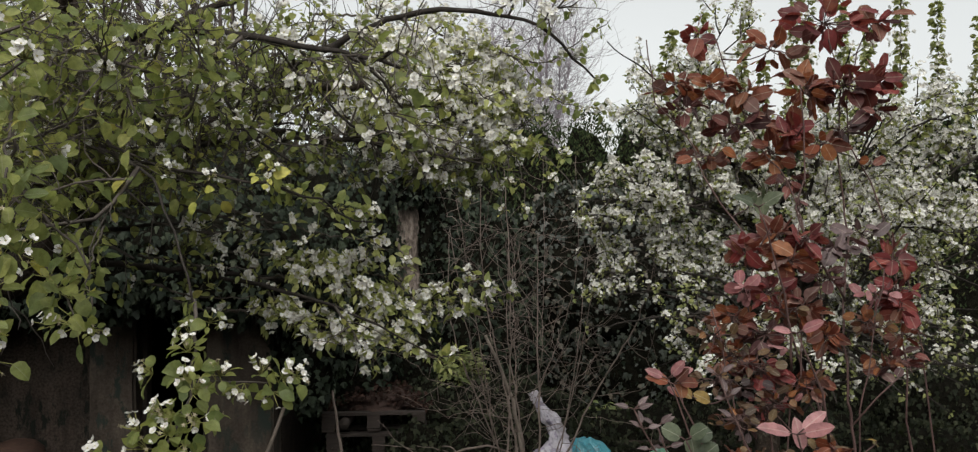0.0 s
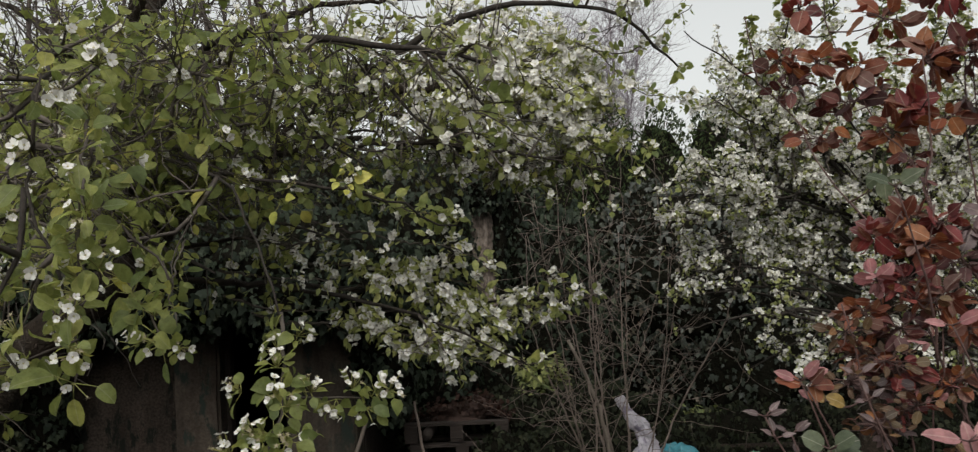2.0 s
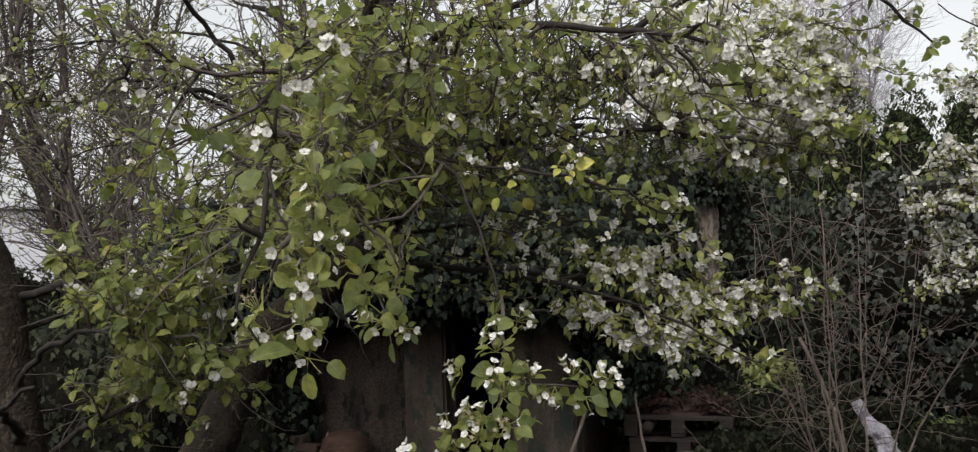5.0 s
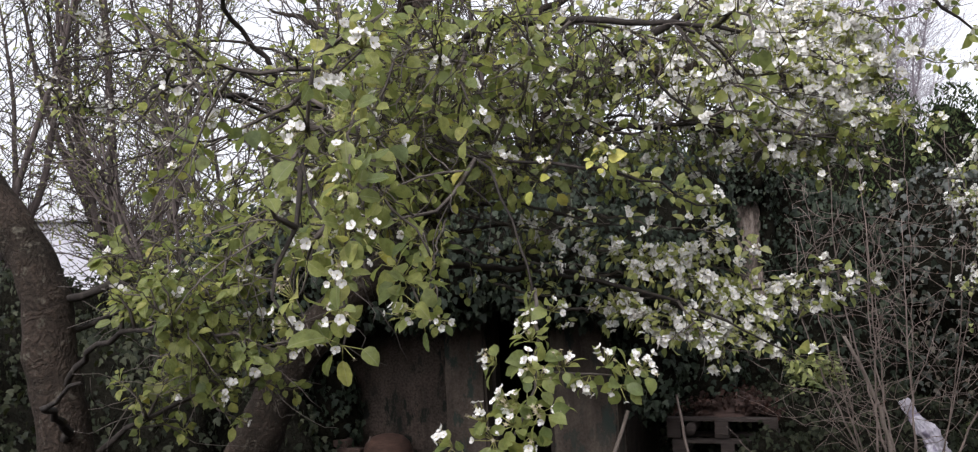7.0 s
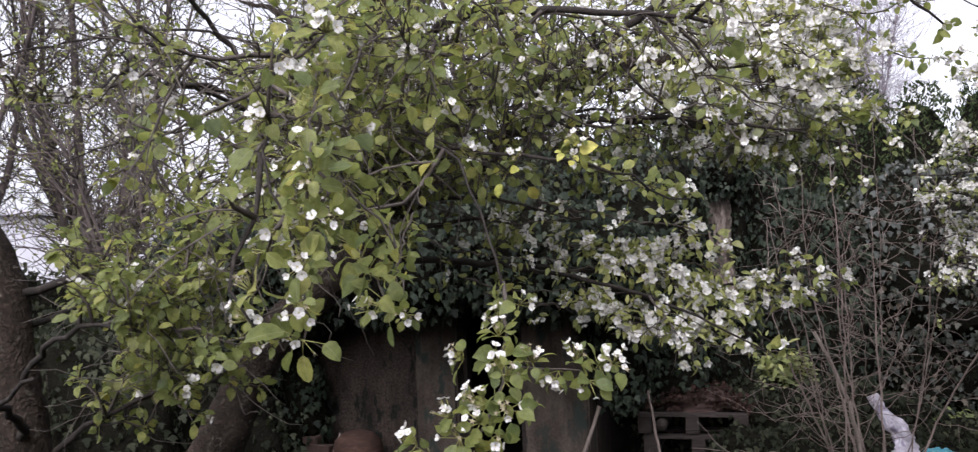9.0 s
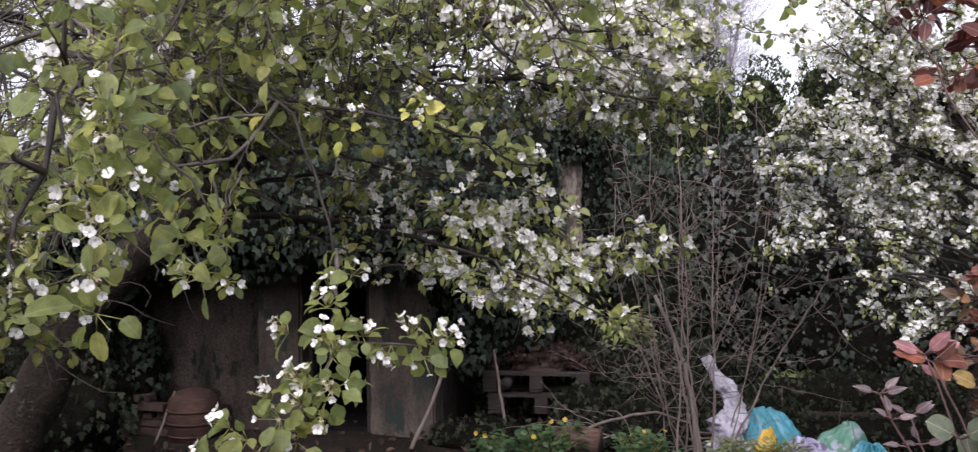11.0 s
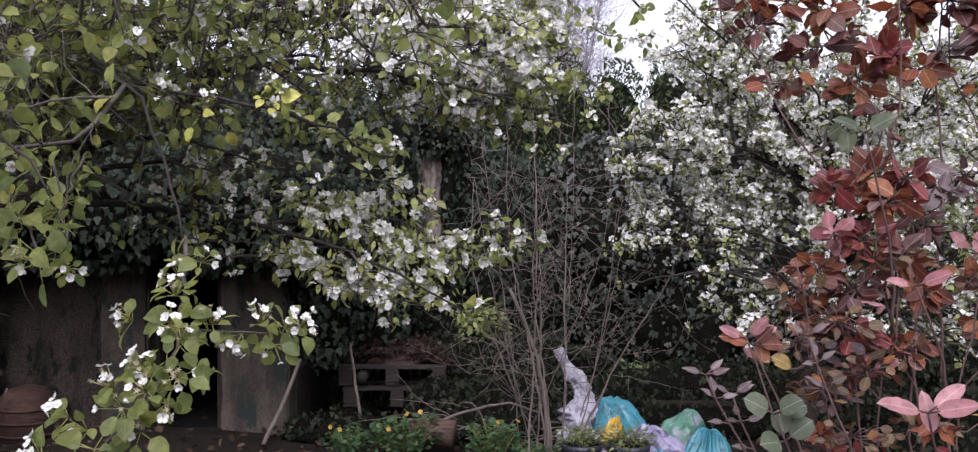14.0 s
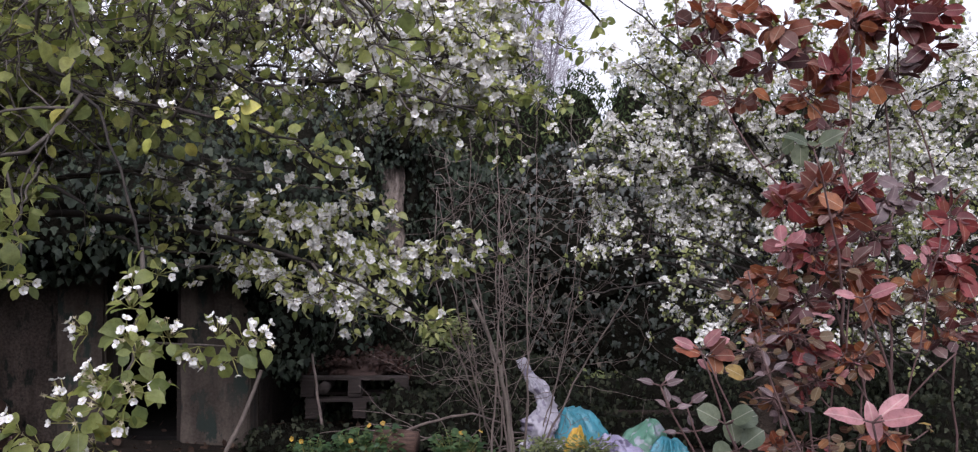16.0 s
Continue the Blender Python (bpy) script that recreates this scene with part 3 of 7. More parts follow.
def build_ground():
    g = Geo()
    nx, ny, x0, x1, y0, y1 = 90, 90, -12.0, 10.0, -5.0, 15.0
    v = []
    for j in range(ny + 1):
        for i in range(nx + 1):
            x, y = x0 + (x1 - x0) * i / nx, y0 + (y1 - y0) * j / ny
            # the rim runs out to the horizon
            if i in (0, nx):
                x = -900 if i == 0 else 900
            if j in (0, ny):
                y = -900 if j == 0 else 900
            z = ground_height(x, y) if abs(x) < 100 and abs(y) < 100 else -0.03
            v.append((x, y, z))
    w = nx + 1
    g.add(v, [(j * w + i, j * w + i + 1, (j + 1) * w + i + 1, (j + 1) * w + i) for j in range(ny) for i in range(nx)])
    tagged(part("ground", g, M_SOIL), "dark bare garden soil with dead leaves", "ground", kind="structure")
    r = random.Random(3)
    ms = []
    for _ in range(5200):
        x, y = r.uniform(-5, 4.5), r.uniform(3.5, 9)
        ms.append(oriented((x, y, ground_height(x, y) + 0.012), rvec(r) + Vector((0, 0, 0)), Vector((0, 0, 1)) + rvec(r, 0.35), r.uniform(0.03, 0.07)))
    lit = scatter("leaf_litter", PEAR_LEAVES_FAR, ms, M_LITTER, None, "brown dead leaves lying on the soil")
    tagged(lit, category="leaf litter", kind="stuff")


build_ground()


# ---------------------------------------------------------------- the shed
def box(geo, x0, x1, y0, y1, z0, z1, jit=0.0, r=rng):
    j = lambda: r.uniform(-jit, jit)
    v = [(x + j(), y + j(), z + j()) for z in (z0, z1) for y in (y0, y1) for x in (x0, x1)]
    geo.add(v, [(0, 2, 3, 1), (4, 5, 7, 6), (0, 1, 5, 4), (1, 3, 7, 5), (3, 2, 6, 7), (2, 0, 4, 6)])


def worn_block(name, x0, x1, y0, y1, z0, z1, mat, parent, bevel=0.01, cut=0.25, rough=0.006, seed=0):
    """A wall block with cut-up faces, soft edges and an uneven skin."""
    bm = bmesh.new()
    bmesh.ops.create_cube(bm, size=1)
    for q in bm.verts:
        q.co = Vector(((x0 + x1) / 2 + q.co.x * (x1 - x0), (y0 + y1) / 2 + q.co.y * (y1 - y0), (z0 + z1) / 2 + q.co.z * (z1 - z0)))
    bmesh.ops.bevel(bm, geom=bm.edges[:], offset=bevel, segments=2, affect="EDGES")
    for axis, lo, hi in ((0, x0, x1), (2, z0, z1)):
        n = int((hi - lo) / cut)
        for k in range(1, n + 1):
            co, no = Vector((0, 0, 0)), Vector((0, 0, 0))
            co[axis], no[axis] = lo + (hi - lo) * k / (n + 1), 1
            bmesh.ops.bisect_plane(bm, geom=bm.verts[:] + bm.edges[:] + bm.faces[:], plane_co=co, plane_no=no)
    for q in bm.verts:
        q.co += Vector(noise.noise_vector(q.co * 3 + Vector((seed, 0, 0)))) * rough
    me = bpy.data.meshes.new(name)
    bm.to_mesh(me)
    bm.free()
    return link_part(name, me, mat, parent)


def build_shed():
    shed = thing("shed", "derelict plastered shed with a dark open doorway", "shed", (-2.6, 6.6, 0))
    inv = Matrix.Translation((2.6, -6.6, 0))
    made = [
        worn_block("wall", -5.2, -3.06, 6.56, 6.8, -0.1, 1.55, M_SHADED_PLASTER, shed, 0.015, 0.2, 0.012, 1),
        worn_block("pilaster", -3.055, -2.70, 6.48, 6.8, -0.1, 1.55, M_PEELING, shed, 0.02, 0.15, 0.014, 2),
        worn_block("wall", -2.20, -1.70, 6.56, 6.8, -0.1, 1.55, M_PEELING, shed, 0.015, 0.2, 0.010, 3),
        worn_block("lintel", -2.695, -2.205, 6.54, 6.8, 1.42, 1.55, M_PEELING, shed, 0.012, 0.2, 0.01, 4),
        worn_block("side_wall", -1.90, -1.70, 6.803, 9.2, -0.1, 1.55, M_SHADED_PLASTER, shed, 0.012, 0.3, 0.01, 5),
        worn_block("side_wall", -5.2, -5.0, 6.803, 9.2, -0.1, 1.55, M_SHADED_PLASTER, shed, 0.012, 0.3, 0.01, 6),
        # Back wall and floor are painted near-black to give the doorway its shade.
        worn_block("back_wall", -4.99, -1.81, 9.0, 9.2, -0.1, 1.55, M_INTERIOR_SHADE, shed, 0.012, 0.4, 0.01, 7),
        # Slab added so the doorway stays shade-black down to its foot.
        worn_block("shed_floor", -4.99, -1.91, 6.62, 8.99, -0.05, 0.02, M_INTERIOR_SHADE, shed, 0.008, 0.4, 0.004, 9),
        # Roof in the painted shade colour; its edge reaches forward to shade the wall.
        worn_block("roof", -5.4, -1.50, 5.80, 9.3, 1.555, 1.66, M_PAINTED_SHADE, shed, 0.02, 0.3, 0.02, 8),
    ]
    for o in made:
        o.matrix_basis = inv
    # the boards of the open door's frame
    for x in (-2.697, -2.238):
        o = worn_block("door_jamb", x, x + 0.035, 6.60, 6.70, -0.05, 1.42, M_WOOD, shed, 0.004, 0.4, 0.003)
        o.matrix_basis = inv


build_shed()


def brick_mesh():
    bm = bmesh.new()
    bmesh.ops.create_cube(bm, size=1)
    for q in bm.verts:
        q.co = Vector((q.co.x * 0.215, q.co.y * 0.102, q.co.z * 0.063))
    bmesh.ops.bevel(bm, geom=bm.edges[:], offset=0.006, segments=1, affect="EDGES")
    for q in bm.verts:
        q.co += Vector(noise.noise_vector(q.co * 17)) * 0.004
    me = bpy.data.meshes.new("brick")
    bm.to_mesh(me)
    bm.free()
    me.materials.append(M_BRICK)
    return me


def build_bricks():
    pile = thing("brick_pile", "stack of old loose bricks against the shed wall", "bricks", (-3.98, 6.36, 0))
    me, r = brick_mesh(), random.Random(5)
    for row in range(5):
        for k in range(6 - row // 2):
            for deep in range(2 if row < 3 else 1):
                if row > 2 and r.random() < 0.25:
                    continue
                o = new("brick", me)
                o.parent = pile
                x = -0.62 + k * 0.228 + (0.11 if row % 2 else 0) + r.uniform(-0.03, 0.03)
                o.matrix_basis = pose(x, deep * 0.115 + r.uniform(-0.08, 0.03), 0.0 + row * 0.064, r.uniform(-4, 4), r.uniform(-3, 3), r.gauss(0, 7) + (90 if r.random() < 0.28 else 0))


build_bricks()


def build_barrel():
    t = thing("barrel", "old rusty brown barrel with a rounded top beside the bricks", "barrel", (-3.46, 6.27, -0.04))
    s = 40
    prof = [(0.165, 0.0), (0.180, 0.02), (0.192, 0.16), (0.190, 0.26), (0.172, 0.32), (0.125, 0.365), (0.06, 0.385), (0.0, 0.39)]
    g = Geo()
    g.add([(a * math.cos(6.2832 * k / s) * (1 + 0.01 * noise.noise((k * 0.4, z * 9, 0))), a * math.sin(6.2832 * k / s), z) for a, z in prof for k in range(s)],
          [(j * s + k, j * s + (k + 1) % s, (j + 1) * s + (k + 1) % s, (j + 1) * s + k) for j in range(len(prof) - 1) for k in range(s)] + [tuple(range(s - 1, -1, -1))])
    part("body", g, M_BARREL, t)
    for z, a in ((0.06, 0.186), (0.15, 0.194), (0.24, 0.193)):
        g = Geo()
        tube(g, [Vector((a * math.cos(6.2832 * k / s), a * math.sin(6.2832 * k / s), z)) for k in range(s + 1)], 0.008, 0.008, 6)
        part("hoop", g, M_BARREL, t, "rusty iron hoop")


build_barrel()


# ---------------------------------------------------------------- ivy
IVY = [ivy_shape()]


def lump(geo, cx, cy, cz, rx, ry, rz, seed, n=16, rough=0.22):
    """An uneven closed mass; under foliage its near-black colour is put-in shade."""
    v, f = [], []
    for j in range(n + 1):
        for i in range(2 * n):
            a, b = math.pi * i / n, math.pi * (j / n - 0.5)
            d = Vector((math.cos(a) * math.cos(b), math.sin(a) * math.cos(b), math.sin(b)))
            k = 1 + rough * noise.noise(d * 2.2 + Vector((seed, seed * 2, 0))) + rough * 0.5 * noise.noise(d * 6 + Vector((seed, 0, 0)))
            v.append((cx + d.x * rx * k, cy + d.y * ry * k, max(-0.05, cz + d.z * rz * k)))
    for j in range(n):
        for i in range(2 * n):
            a, b = j * 2 * n + i, j * 2 * n + (i + 1) % (2 * n)
            f.append((a, b, b + 2 * n, a + 2 * n))
    geo.add(v, f)


def build_ivy(label, lumps, per_area, seed, singles=0, leaf=0.06, mat=M_SHADED_IVY, shapes=IVY, name="ivy", category="ivy", body=M_PAINTED_SHADE, stand=0.05):
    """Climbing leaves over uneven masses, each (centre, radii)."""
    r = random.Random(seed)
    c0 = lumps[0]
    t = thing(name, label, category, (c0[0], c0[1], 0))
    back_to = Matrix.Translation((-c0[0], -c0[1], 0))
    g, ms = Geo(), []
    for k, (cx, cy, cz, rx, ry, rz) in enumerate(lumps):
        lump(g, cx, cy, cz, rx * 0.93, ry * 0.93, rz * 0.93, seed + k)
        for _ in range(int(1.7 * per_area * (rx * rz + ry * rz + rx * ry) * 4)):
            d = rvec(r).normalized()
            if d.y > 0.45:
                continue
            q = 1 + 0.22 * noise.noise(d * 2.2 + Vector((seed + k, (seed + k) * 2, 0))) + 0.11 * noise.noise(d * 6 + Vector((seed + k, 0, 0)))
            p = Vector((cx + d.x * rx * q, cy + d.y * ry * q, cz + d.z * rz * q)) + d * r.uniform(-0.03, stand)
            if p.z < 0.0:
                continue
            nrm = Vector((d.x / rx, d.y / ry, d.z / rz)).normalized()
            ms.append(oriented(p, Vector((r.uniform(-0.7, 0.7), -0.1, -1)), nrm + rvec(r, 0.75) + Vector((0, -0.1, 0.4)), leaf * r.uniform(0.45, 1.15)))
    # Solid core whose colour stands in for the dark between the leaves.
    mass = part("shade_core", g, body, t)
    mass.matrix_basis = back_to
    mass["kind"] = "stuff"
    ms = [back_to @ m for m in ms]
    order = sorted(ms, key=lambda m: m.translation.y)
    pieces("leaf", shared_meshes("leaf", shapes, [mat]), order[:singles], t)
    scatter("leaves", shapes, order[singles:], mat, t)
    return t


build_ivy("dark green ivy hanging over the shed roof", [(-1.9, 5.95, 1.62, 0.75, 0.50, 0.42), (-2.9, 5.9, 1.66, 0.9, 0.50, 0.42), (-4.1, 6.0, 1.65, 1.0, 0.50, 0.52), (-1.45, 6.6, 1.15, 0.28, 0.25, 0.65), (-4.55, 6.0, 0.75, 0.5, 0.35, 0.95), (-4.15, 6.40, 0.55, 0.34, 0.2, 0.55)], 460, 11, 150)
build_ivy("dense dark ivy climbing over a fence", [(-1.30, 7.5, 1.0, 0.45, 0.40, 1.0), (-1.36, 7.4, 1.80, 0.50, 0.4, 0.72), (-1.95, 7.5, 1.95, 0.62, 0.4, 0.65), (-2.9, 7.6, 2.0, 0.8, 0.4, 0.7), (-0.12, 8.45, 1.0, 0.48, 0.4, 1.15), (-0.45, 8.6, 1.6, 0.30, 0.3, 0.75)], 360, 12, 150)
build_ivy("thin ivy climbing the pale trunk", [(-0.88, 8.2, 0.55, 0.24, 0.16, 0.72), (-0.71, 8.33, 1.75, 0.07, 0.12, 0.6), (-0.87, 8.15, 2.42, 0.32, 0.22, 0.30)], 500, 17, 40, 0.05)
build_ivy("dark ivy bank below the trees", [(-4.9, 5.2, 0.55, 1.0, 0.7, 0.75), (-5.6, 4.3, 0.6, 1.1, 0.8, 0.8), (-3.95, 5.0, 0.3, 0.7, 0.5, 0.6), (-4.6, 3.4, 0.4, 0.8, 0.7, 0.6), (-4.15, 4.3, 0.45, 0.7, 0.5, 0.75), (-7.0, 5.9, 0.7, 1.3, 0.8, 1.1), (-5.9, 6.5, 0.7, 1.0, 0.6, 1.0)], 330, 13, 150, 0.05, M_SHADED_BANK_IVY)
build_ivy("ivy and bramble leaves covering the ground", [(-0.15, 6.65, 0.0, 0.6, 0.45, 0.24), (0.1, 6.9, 0.05, 0.8, 0.5, 0.3), (-0.2, 7.6, 0.2, 1.0, 0.5, 0.4), (1.6, 7.5, 0.1, 1.3, 0.5, 0.25), (1.5, 6.95, 0.0, 1.2, 0.25, 0.13), (-1.35, 6.55, -0.02, 0.4, 0.3, 0.16), (-0.62, 6.75, 0.1, 0.25, 0.25, 0.25), (1.3, 6.75, 0.0, 1.1, 0.22, 0.16), (2.2, 7.3, 0.1, 1.0, 0.4, 0.22), (3.2, 6.4, 0.05, 1.0, 0.6, 0.28), (2.6, 5.7, 0.0, 0.8, 0.4, 0.20), (3.9, 7.2, 0.2, 0.9, 0.5, 0.5), (3.4, 7.9, 0.3, 1.0, 0.4, 0.7)], 520, 14, 100, 0.048, M_SHADED_BANK_IVY)
build_ivy("ivy and dead stems climbing the foot of the hedge", [(0.3, 9.1, 0.7, 1.0, 0.4, 1.0), (1.7, 9.1, 0.8, 1.0, 0.4, 1.1), (3.2, 9.0, 0.8, 1.1, 0.4, 1.1), (0.9, 8.9, 1.5, 0.9, 0.4, 0.8)], 330, 15, 60, 0.06, M_SHADED_HEDGE_IVY)


# ---------------------------------------------------------------- conifer hedge
def build_hedge(label, x0, y0, x1, y1, height, seed, thick=0.6, count=1500, leaf=(0.05, 0.12)):
    r = random.Random(seed)
    h = thing("conifer_hedge", label, "hedge", (x0, y0, 0))
    a, b = Vector((0, 0, 0)), Vector((x1 - x0, y1 - y0, 0))
    run = b.length
    side = Vector((0, 0, 1)).cross(b.normalized())
    g, ms = Geo(), []
    n = int(run / 0.55)
    u = b.normalized()
    for k in range(n):
        c = b * ((k + 0.5) / n)
        hh = height * (1 + 0.07 * noise.noise((k * 0.83 + seed, 0, 0)) + r.uniform(-0.03, 0.03))
        lump(g, c.x, c.y, hh * 0.44, 0.46, thick * 0.55, hh * 0.49, seed + k, 10, 0.16)
        for _ in range(int(count * (0.3 if x0 + c.x < -1.6 else 1.0))):
            z = hh * r.uniform(0.02, 1.0) ** 0.75
            taper = 1.0 if z < hh * 0.72 else max(0.12, (1.02 * hh - z) / (0.30 * hh)) ** 0.5
            p = c + u * r.uniform(-0.42, 0.42) * taper + side * (thick * 0.62 * taper * r.uniform(0.6, 1.15)) + Vector((0, 0, z))
            ms.append(oriented(p, Vector((0, 0, 0.7)) + u * r.uniform(-1, 1) + side * r.uniform(-0.2, 1.0), side + rvec(r, 0.8), r.uniform(*leaf)))
        for _ in range(11 if count > 300 else 0):
            p = c + u * r.uniform(-0.3, 0.3) + side * r.uniform(-0.25, 0.3) + Vector((0, 0, hh * r.uniform(0.82, 0.95)))
            up = r.uniform(0.10, 0.30)
            for q in range(36):
                ms.append(oriented(p + Vector((r.gauss(0, 0.04) * (1 - q / 40), r.gauss(0, 0.04) * (1 - q / 40), up * q / 36)), Vector((r.uniform(-0.5, 0.5), r.uniform(-0.5, 0.5), 0.9)), rvec(r), 0.055 * (1.1 - q / 48)))
    # Hedge core, coloured near-black in place of the shade inside it.
    part("hedge_shade_core", g, M_PAINTED_SHADE, h)["kind"] = "stuff"
    scatter("foliage", [leaf_shape(0.42, 2, 0.1, 0.2, seed=5), leaf_shape(0.32, 2, 0.1, -0.2, seed=6)], ms, M_CONIFER, h)


build_hedge("dark green conifer hedge at the back of the garden", 7.5, 9.75, -5.6, 9.75, 3.22, 31, 0.6, 2300, (0.03, 0.062))
build_hedge("dark green conifer hedge along the side of the garden", 7.6, -2.0, 7.6, 9.5, 2.6, 32, 0.6, 200, (0.1, 0.2))
# Invented hedge behind the camera, never in view; it cuts frontal skylight.
build_hedge("unseen hedge added behind the viewpoint to block low skylight", -8.0, -3.6, 8.0, -3.6, 2.3, 33, 0.9, 130, (0.12, 0.25))


# ---------------------------------------------------------------- trees
def build_tree(name, label, category, trunks, limbs, place, seed, twig_step=0.11, twig_len=(0.25, 0.65), spur_step=0.06, leaf_n=(3, 6), bloom_p=0.35,
               bloom_n=(2, 5), leaf_size=0.045, bloom_size=0.027, keep=None, lift=0.3, spread=1.0, stalks=True, limb_sides=6, twig_mat=M_TWIG, bare=0.0):
    r = random.Random(seed)
    tree = thing(name, label, category, place)
    off = Vector(place)
    crop, twigs = Crop(), Geo()
    for k, (pts, r0, r1) in enumerate(trunks):
        g = Geo()
        tube(g, smooth_line([Vector(p) - off for p in pts], 0.05, 0.003, r), r0, r1, 30, 0.035, r)
        knobbed(g, 0.016)
        part("trunk", g, M_BARK, tree)
    for pts, r0, r1, density, *short in limbs:
        line = smooth_line([Vector(p) for p in pts], 0.06, 0.006, r)
        g = Geo()
        tube(g, [q - off for q in line], r0, r1, limb_sides, 0.14, r)
        part("limb", g, M_BARK if r0 > 0.024 else M_LIMB, tree)
        total = len(line)
        i = r.uniform(2, 4)
        while i < total - 1:
            k = int(i)
            d = (line[k + 1] - line[k]).normalized()
            out = rvec(r)
            out = (out - d * out.dot(d)).normalized()
            way = d * r.uniform(0.2, 0.9) + out * spread + Vector((0, 0, 0.15 * lift))
            length = r.uniform(*twig_len) * (1.0 if k < total * 0.8 else 0.7) * (short[0] if short else 1.0)
            grow_twig(crop, twigs, line[k], way, length, r, off, 1, dict(spur_step=spur_step, leaf_n=leaf_n, bloom_p=bloom_p, bloom_n=bloom_n, leaf_size=leaf_size, bloom_size=bloom_size, keep=keep, lift=lift, stalks=stalks, bare=bare))
            i += twig_step / 0.06 / density * r.uniform(0.6, 1.4)
        end = (line[-1] - line[-2]).normalized()
        if keep is None or keep(line[-1]):
            spur(crop, line[-1] - off, end, r, 6, 5 if r.random() < chance(bloom_p, line[-1]) else 0, chance(leaf_size, line[-1]), chance(bloom_size, line[-1]), stalks)
    part("twig_growth", twigs, twig_mat, tree)["kind"] = "stuff"
    return tree, crop, off


def knobbed(geo, by):
    """Bulges and hollows of an old trunk."""
    for block in geo.v:
        for q in block:
            w = noise.noise_vector(Vector((q[0] * 5, q[1] * 5, q[2] * 3))) * by + noise.noise_vector(Vector(q) * 15) * by * 0.45
            q[0], q[1] = q[0] + w[0], q[1] + w[1]


def chance(p, at):
    """A number, or one that changes with the place."""
    return p(at) if callable(p) else p


def grow_twig(crop, twigs, start, way, length, r, off, level, o):
    line = grown(start, way, length, r, 0.45, o["lift"])
    if o["keep"] is not None:
        cut = len(line)
        for k, q in enumerate(line):
            if not o["keep"](q):
                cut = k
                break
        line = line[:cut]
    if len(line) < 3:
        return
    tube(twigs, [q - off for q in line], 0.0064 if level == 1 else 0.0042, 0.0020, 4)
    at = 0.04
    while at < (len(line) - 1) * 0.06:
        k = int(at / 0.06)
        p = line[k].lerp(line[k + 1], at / 0.06 - k)
        d = (line[k + 1] - line[k]).normalized()
        s = rvec(r)
        s = (s - d * s.dot(d)).normalized()
        outward = s + Vector((0, -0.3, 0.45)) + d * 0.4
        n_f = r.randint(*o["bloom_n"]) if r.random() < chance(o["bloom_p"], p) else 0
        spur(crop, p + s * 0.006 - off, outward, r, r.randint(*chance(o["leaf_n"], p)), n_f, chance(o["leaf_size"], p), chance(o["bloom_size"], p), o["stalks"] and p.y < 2.6)
        if r.random() < o.get("bare", 0.0):
            for _ in range(2):
                tube(twigs, [q - off for q in grown(p, d * 0.5 + s + rvec(r, 0.9), r.uniform(0.08, 0.34), r, 0.55, 0.1, 0.04)], 0.0024, 0.0011, 3)
        if level < 2 and r.random() < 0.34:
            grow_twig(crop, twigs, p, d * 0.6 + s, length * r.uniform(0.3, 0.6), r, off, level + 1, o)
        at += o["spur_step"] * r.uniform(0.7, 1.5)
    spur(crop, line[-1] - off, line[-1] - line[-2], r, r.randint(*chance(o["leaf_n"], line[-1])), r.randint(*o["bloom_n"]) if r.random() < chance(o["bloom_p"], line[-1]) else 0, chance(o["leaf_size"], line[-1]), chance(o["bloom_size"], line[-1]), o["stalks"] and line[-1].y < 2.6)


def pear_room(q):
    """Where the crown of the old pear tree grows: an upper crown, a low flowering bough, and an open gap between them."""
    if (q - Vector((0, 0, 1.55))).length < 1.05:
        return False
    if q.x > 0.45 or q.x < -0.86 * q.y - (0.25 if q.z < 1.9 else 1.1):
        return False
    clump = noise.noise(q * 2.6)
    if q.x > 0.08 and clump < 0.22:
        return False
    if q.x > -0.85 and q.y < 2.6 and q.z < 1.90:
        return False
    if q.y > 2.5 and q.x > -0.82 and q.z < 1.93 + 0.08 * clump:
        # the low bough
        return q.y > 2.9 and 1.36 - 0.2 * (q.x + 1.0) < q.z < 1.68 - 0.16 * (q.x + 1.0) + 0.05 * clump
    floor = 1.60 if q.x > -1.6 else 1.60 + 0.4 * min(1.0, -1.6 - q.x)
    if 1.5 < q.y < 2.9 and q.x < -1.0:
        floor -= 0.13
    if q.x > -1.5 and q.y > 2.4:
        floor = 1.80
    if q.z < floor + 0.06 * clump:
        return False
    if q.z > 1.76 + 0.23 * q.y and clump < 0.05:
        return False
    if q.x < -0.72 * q.y and q.z > 2.0 and clump < -0.06:
        return False
    return clump > -0.52


PEAR_TRUNK = [([(-2.78, 3.02, -0.08), (-2.66, 3.15, 0.45), (-2.52, 3.30, 0.85), (-2.33, 3.39, 1.24), (-2.06, 3.46, 1.50), (-1.78, 3.47, 1.66)], 0.135, 0.075)]
PEAR_LIMBS = []


def bough(*pts, thick, tip, leafy, short=1.0):
    PEAR_LIMBS.append((pts, thick, tip, leafy, short))


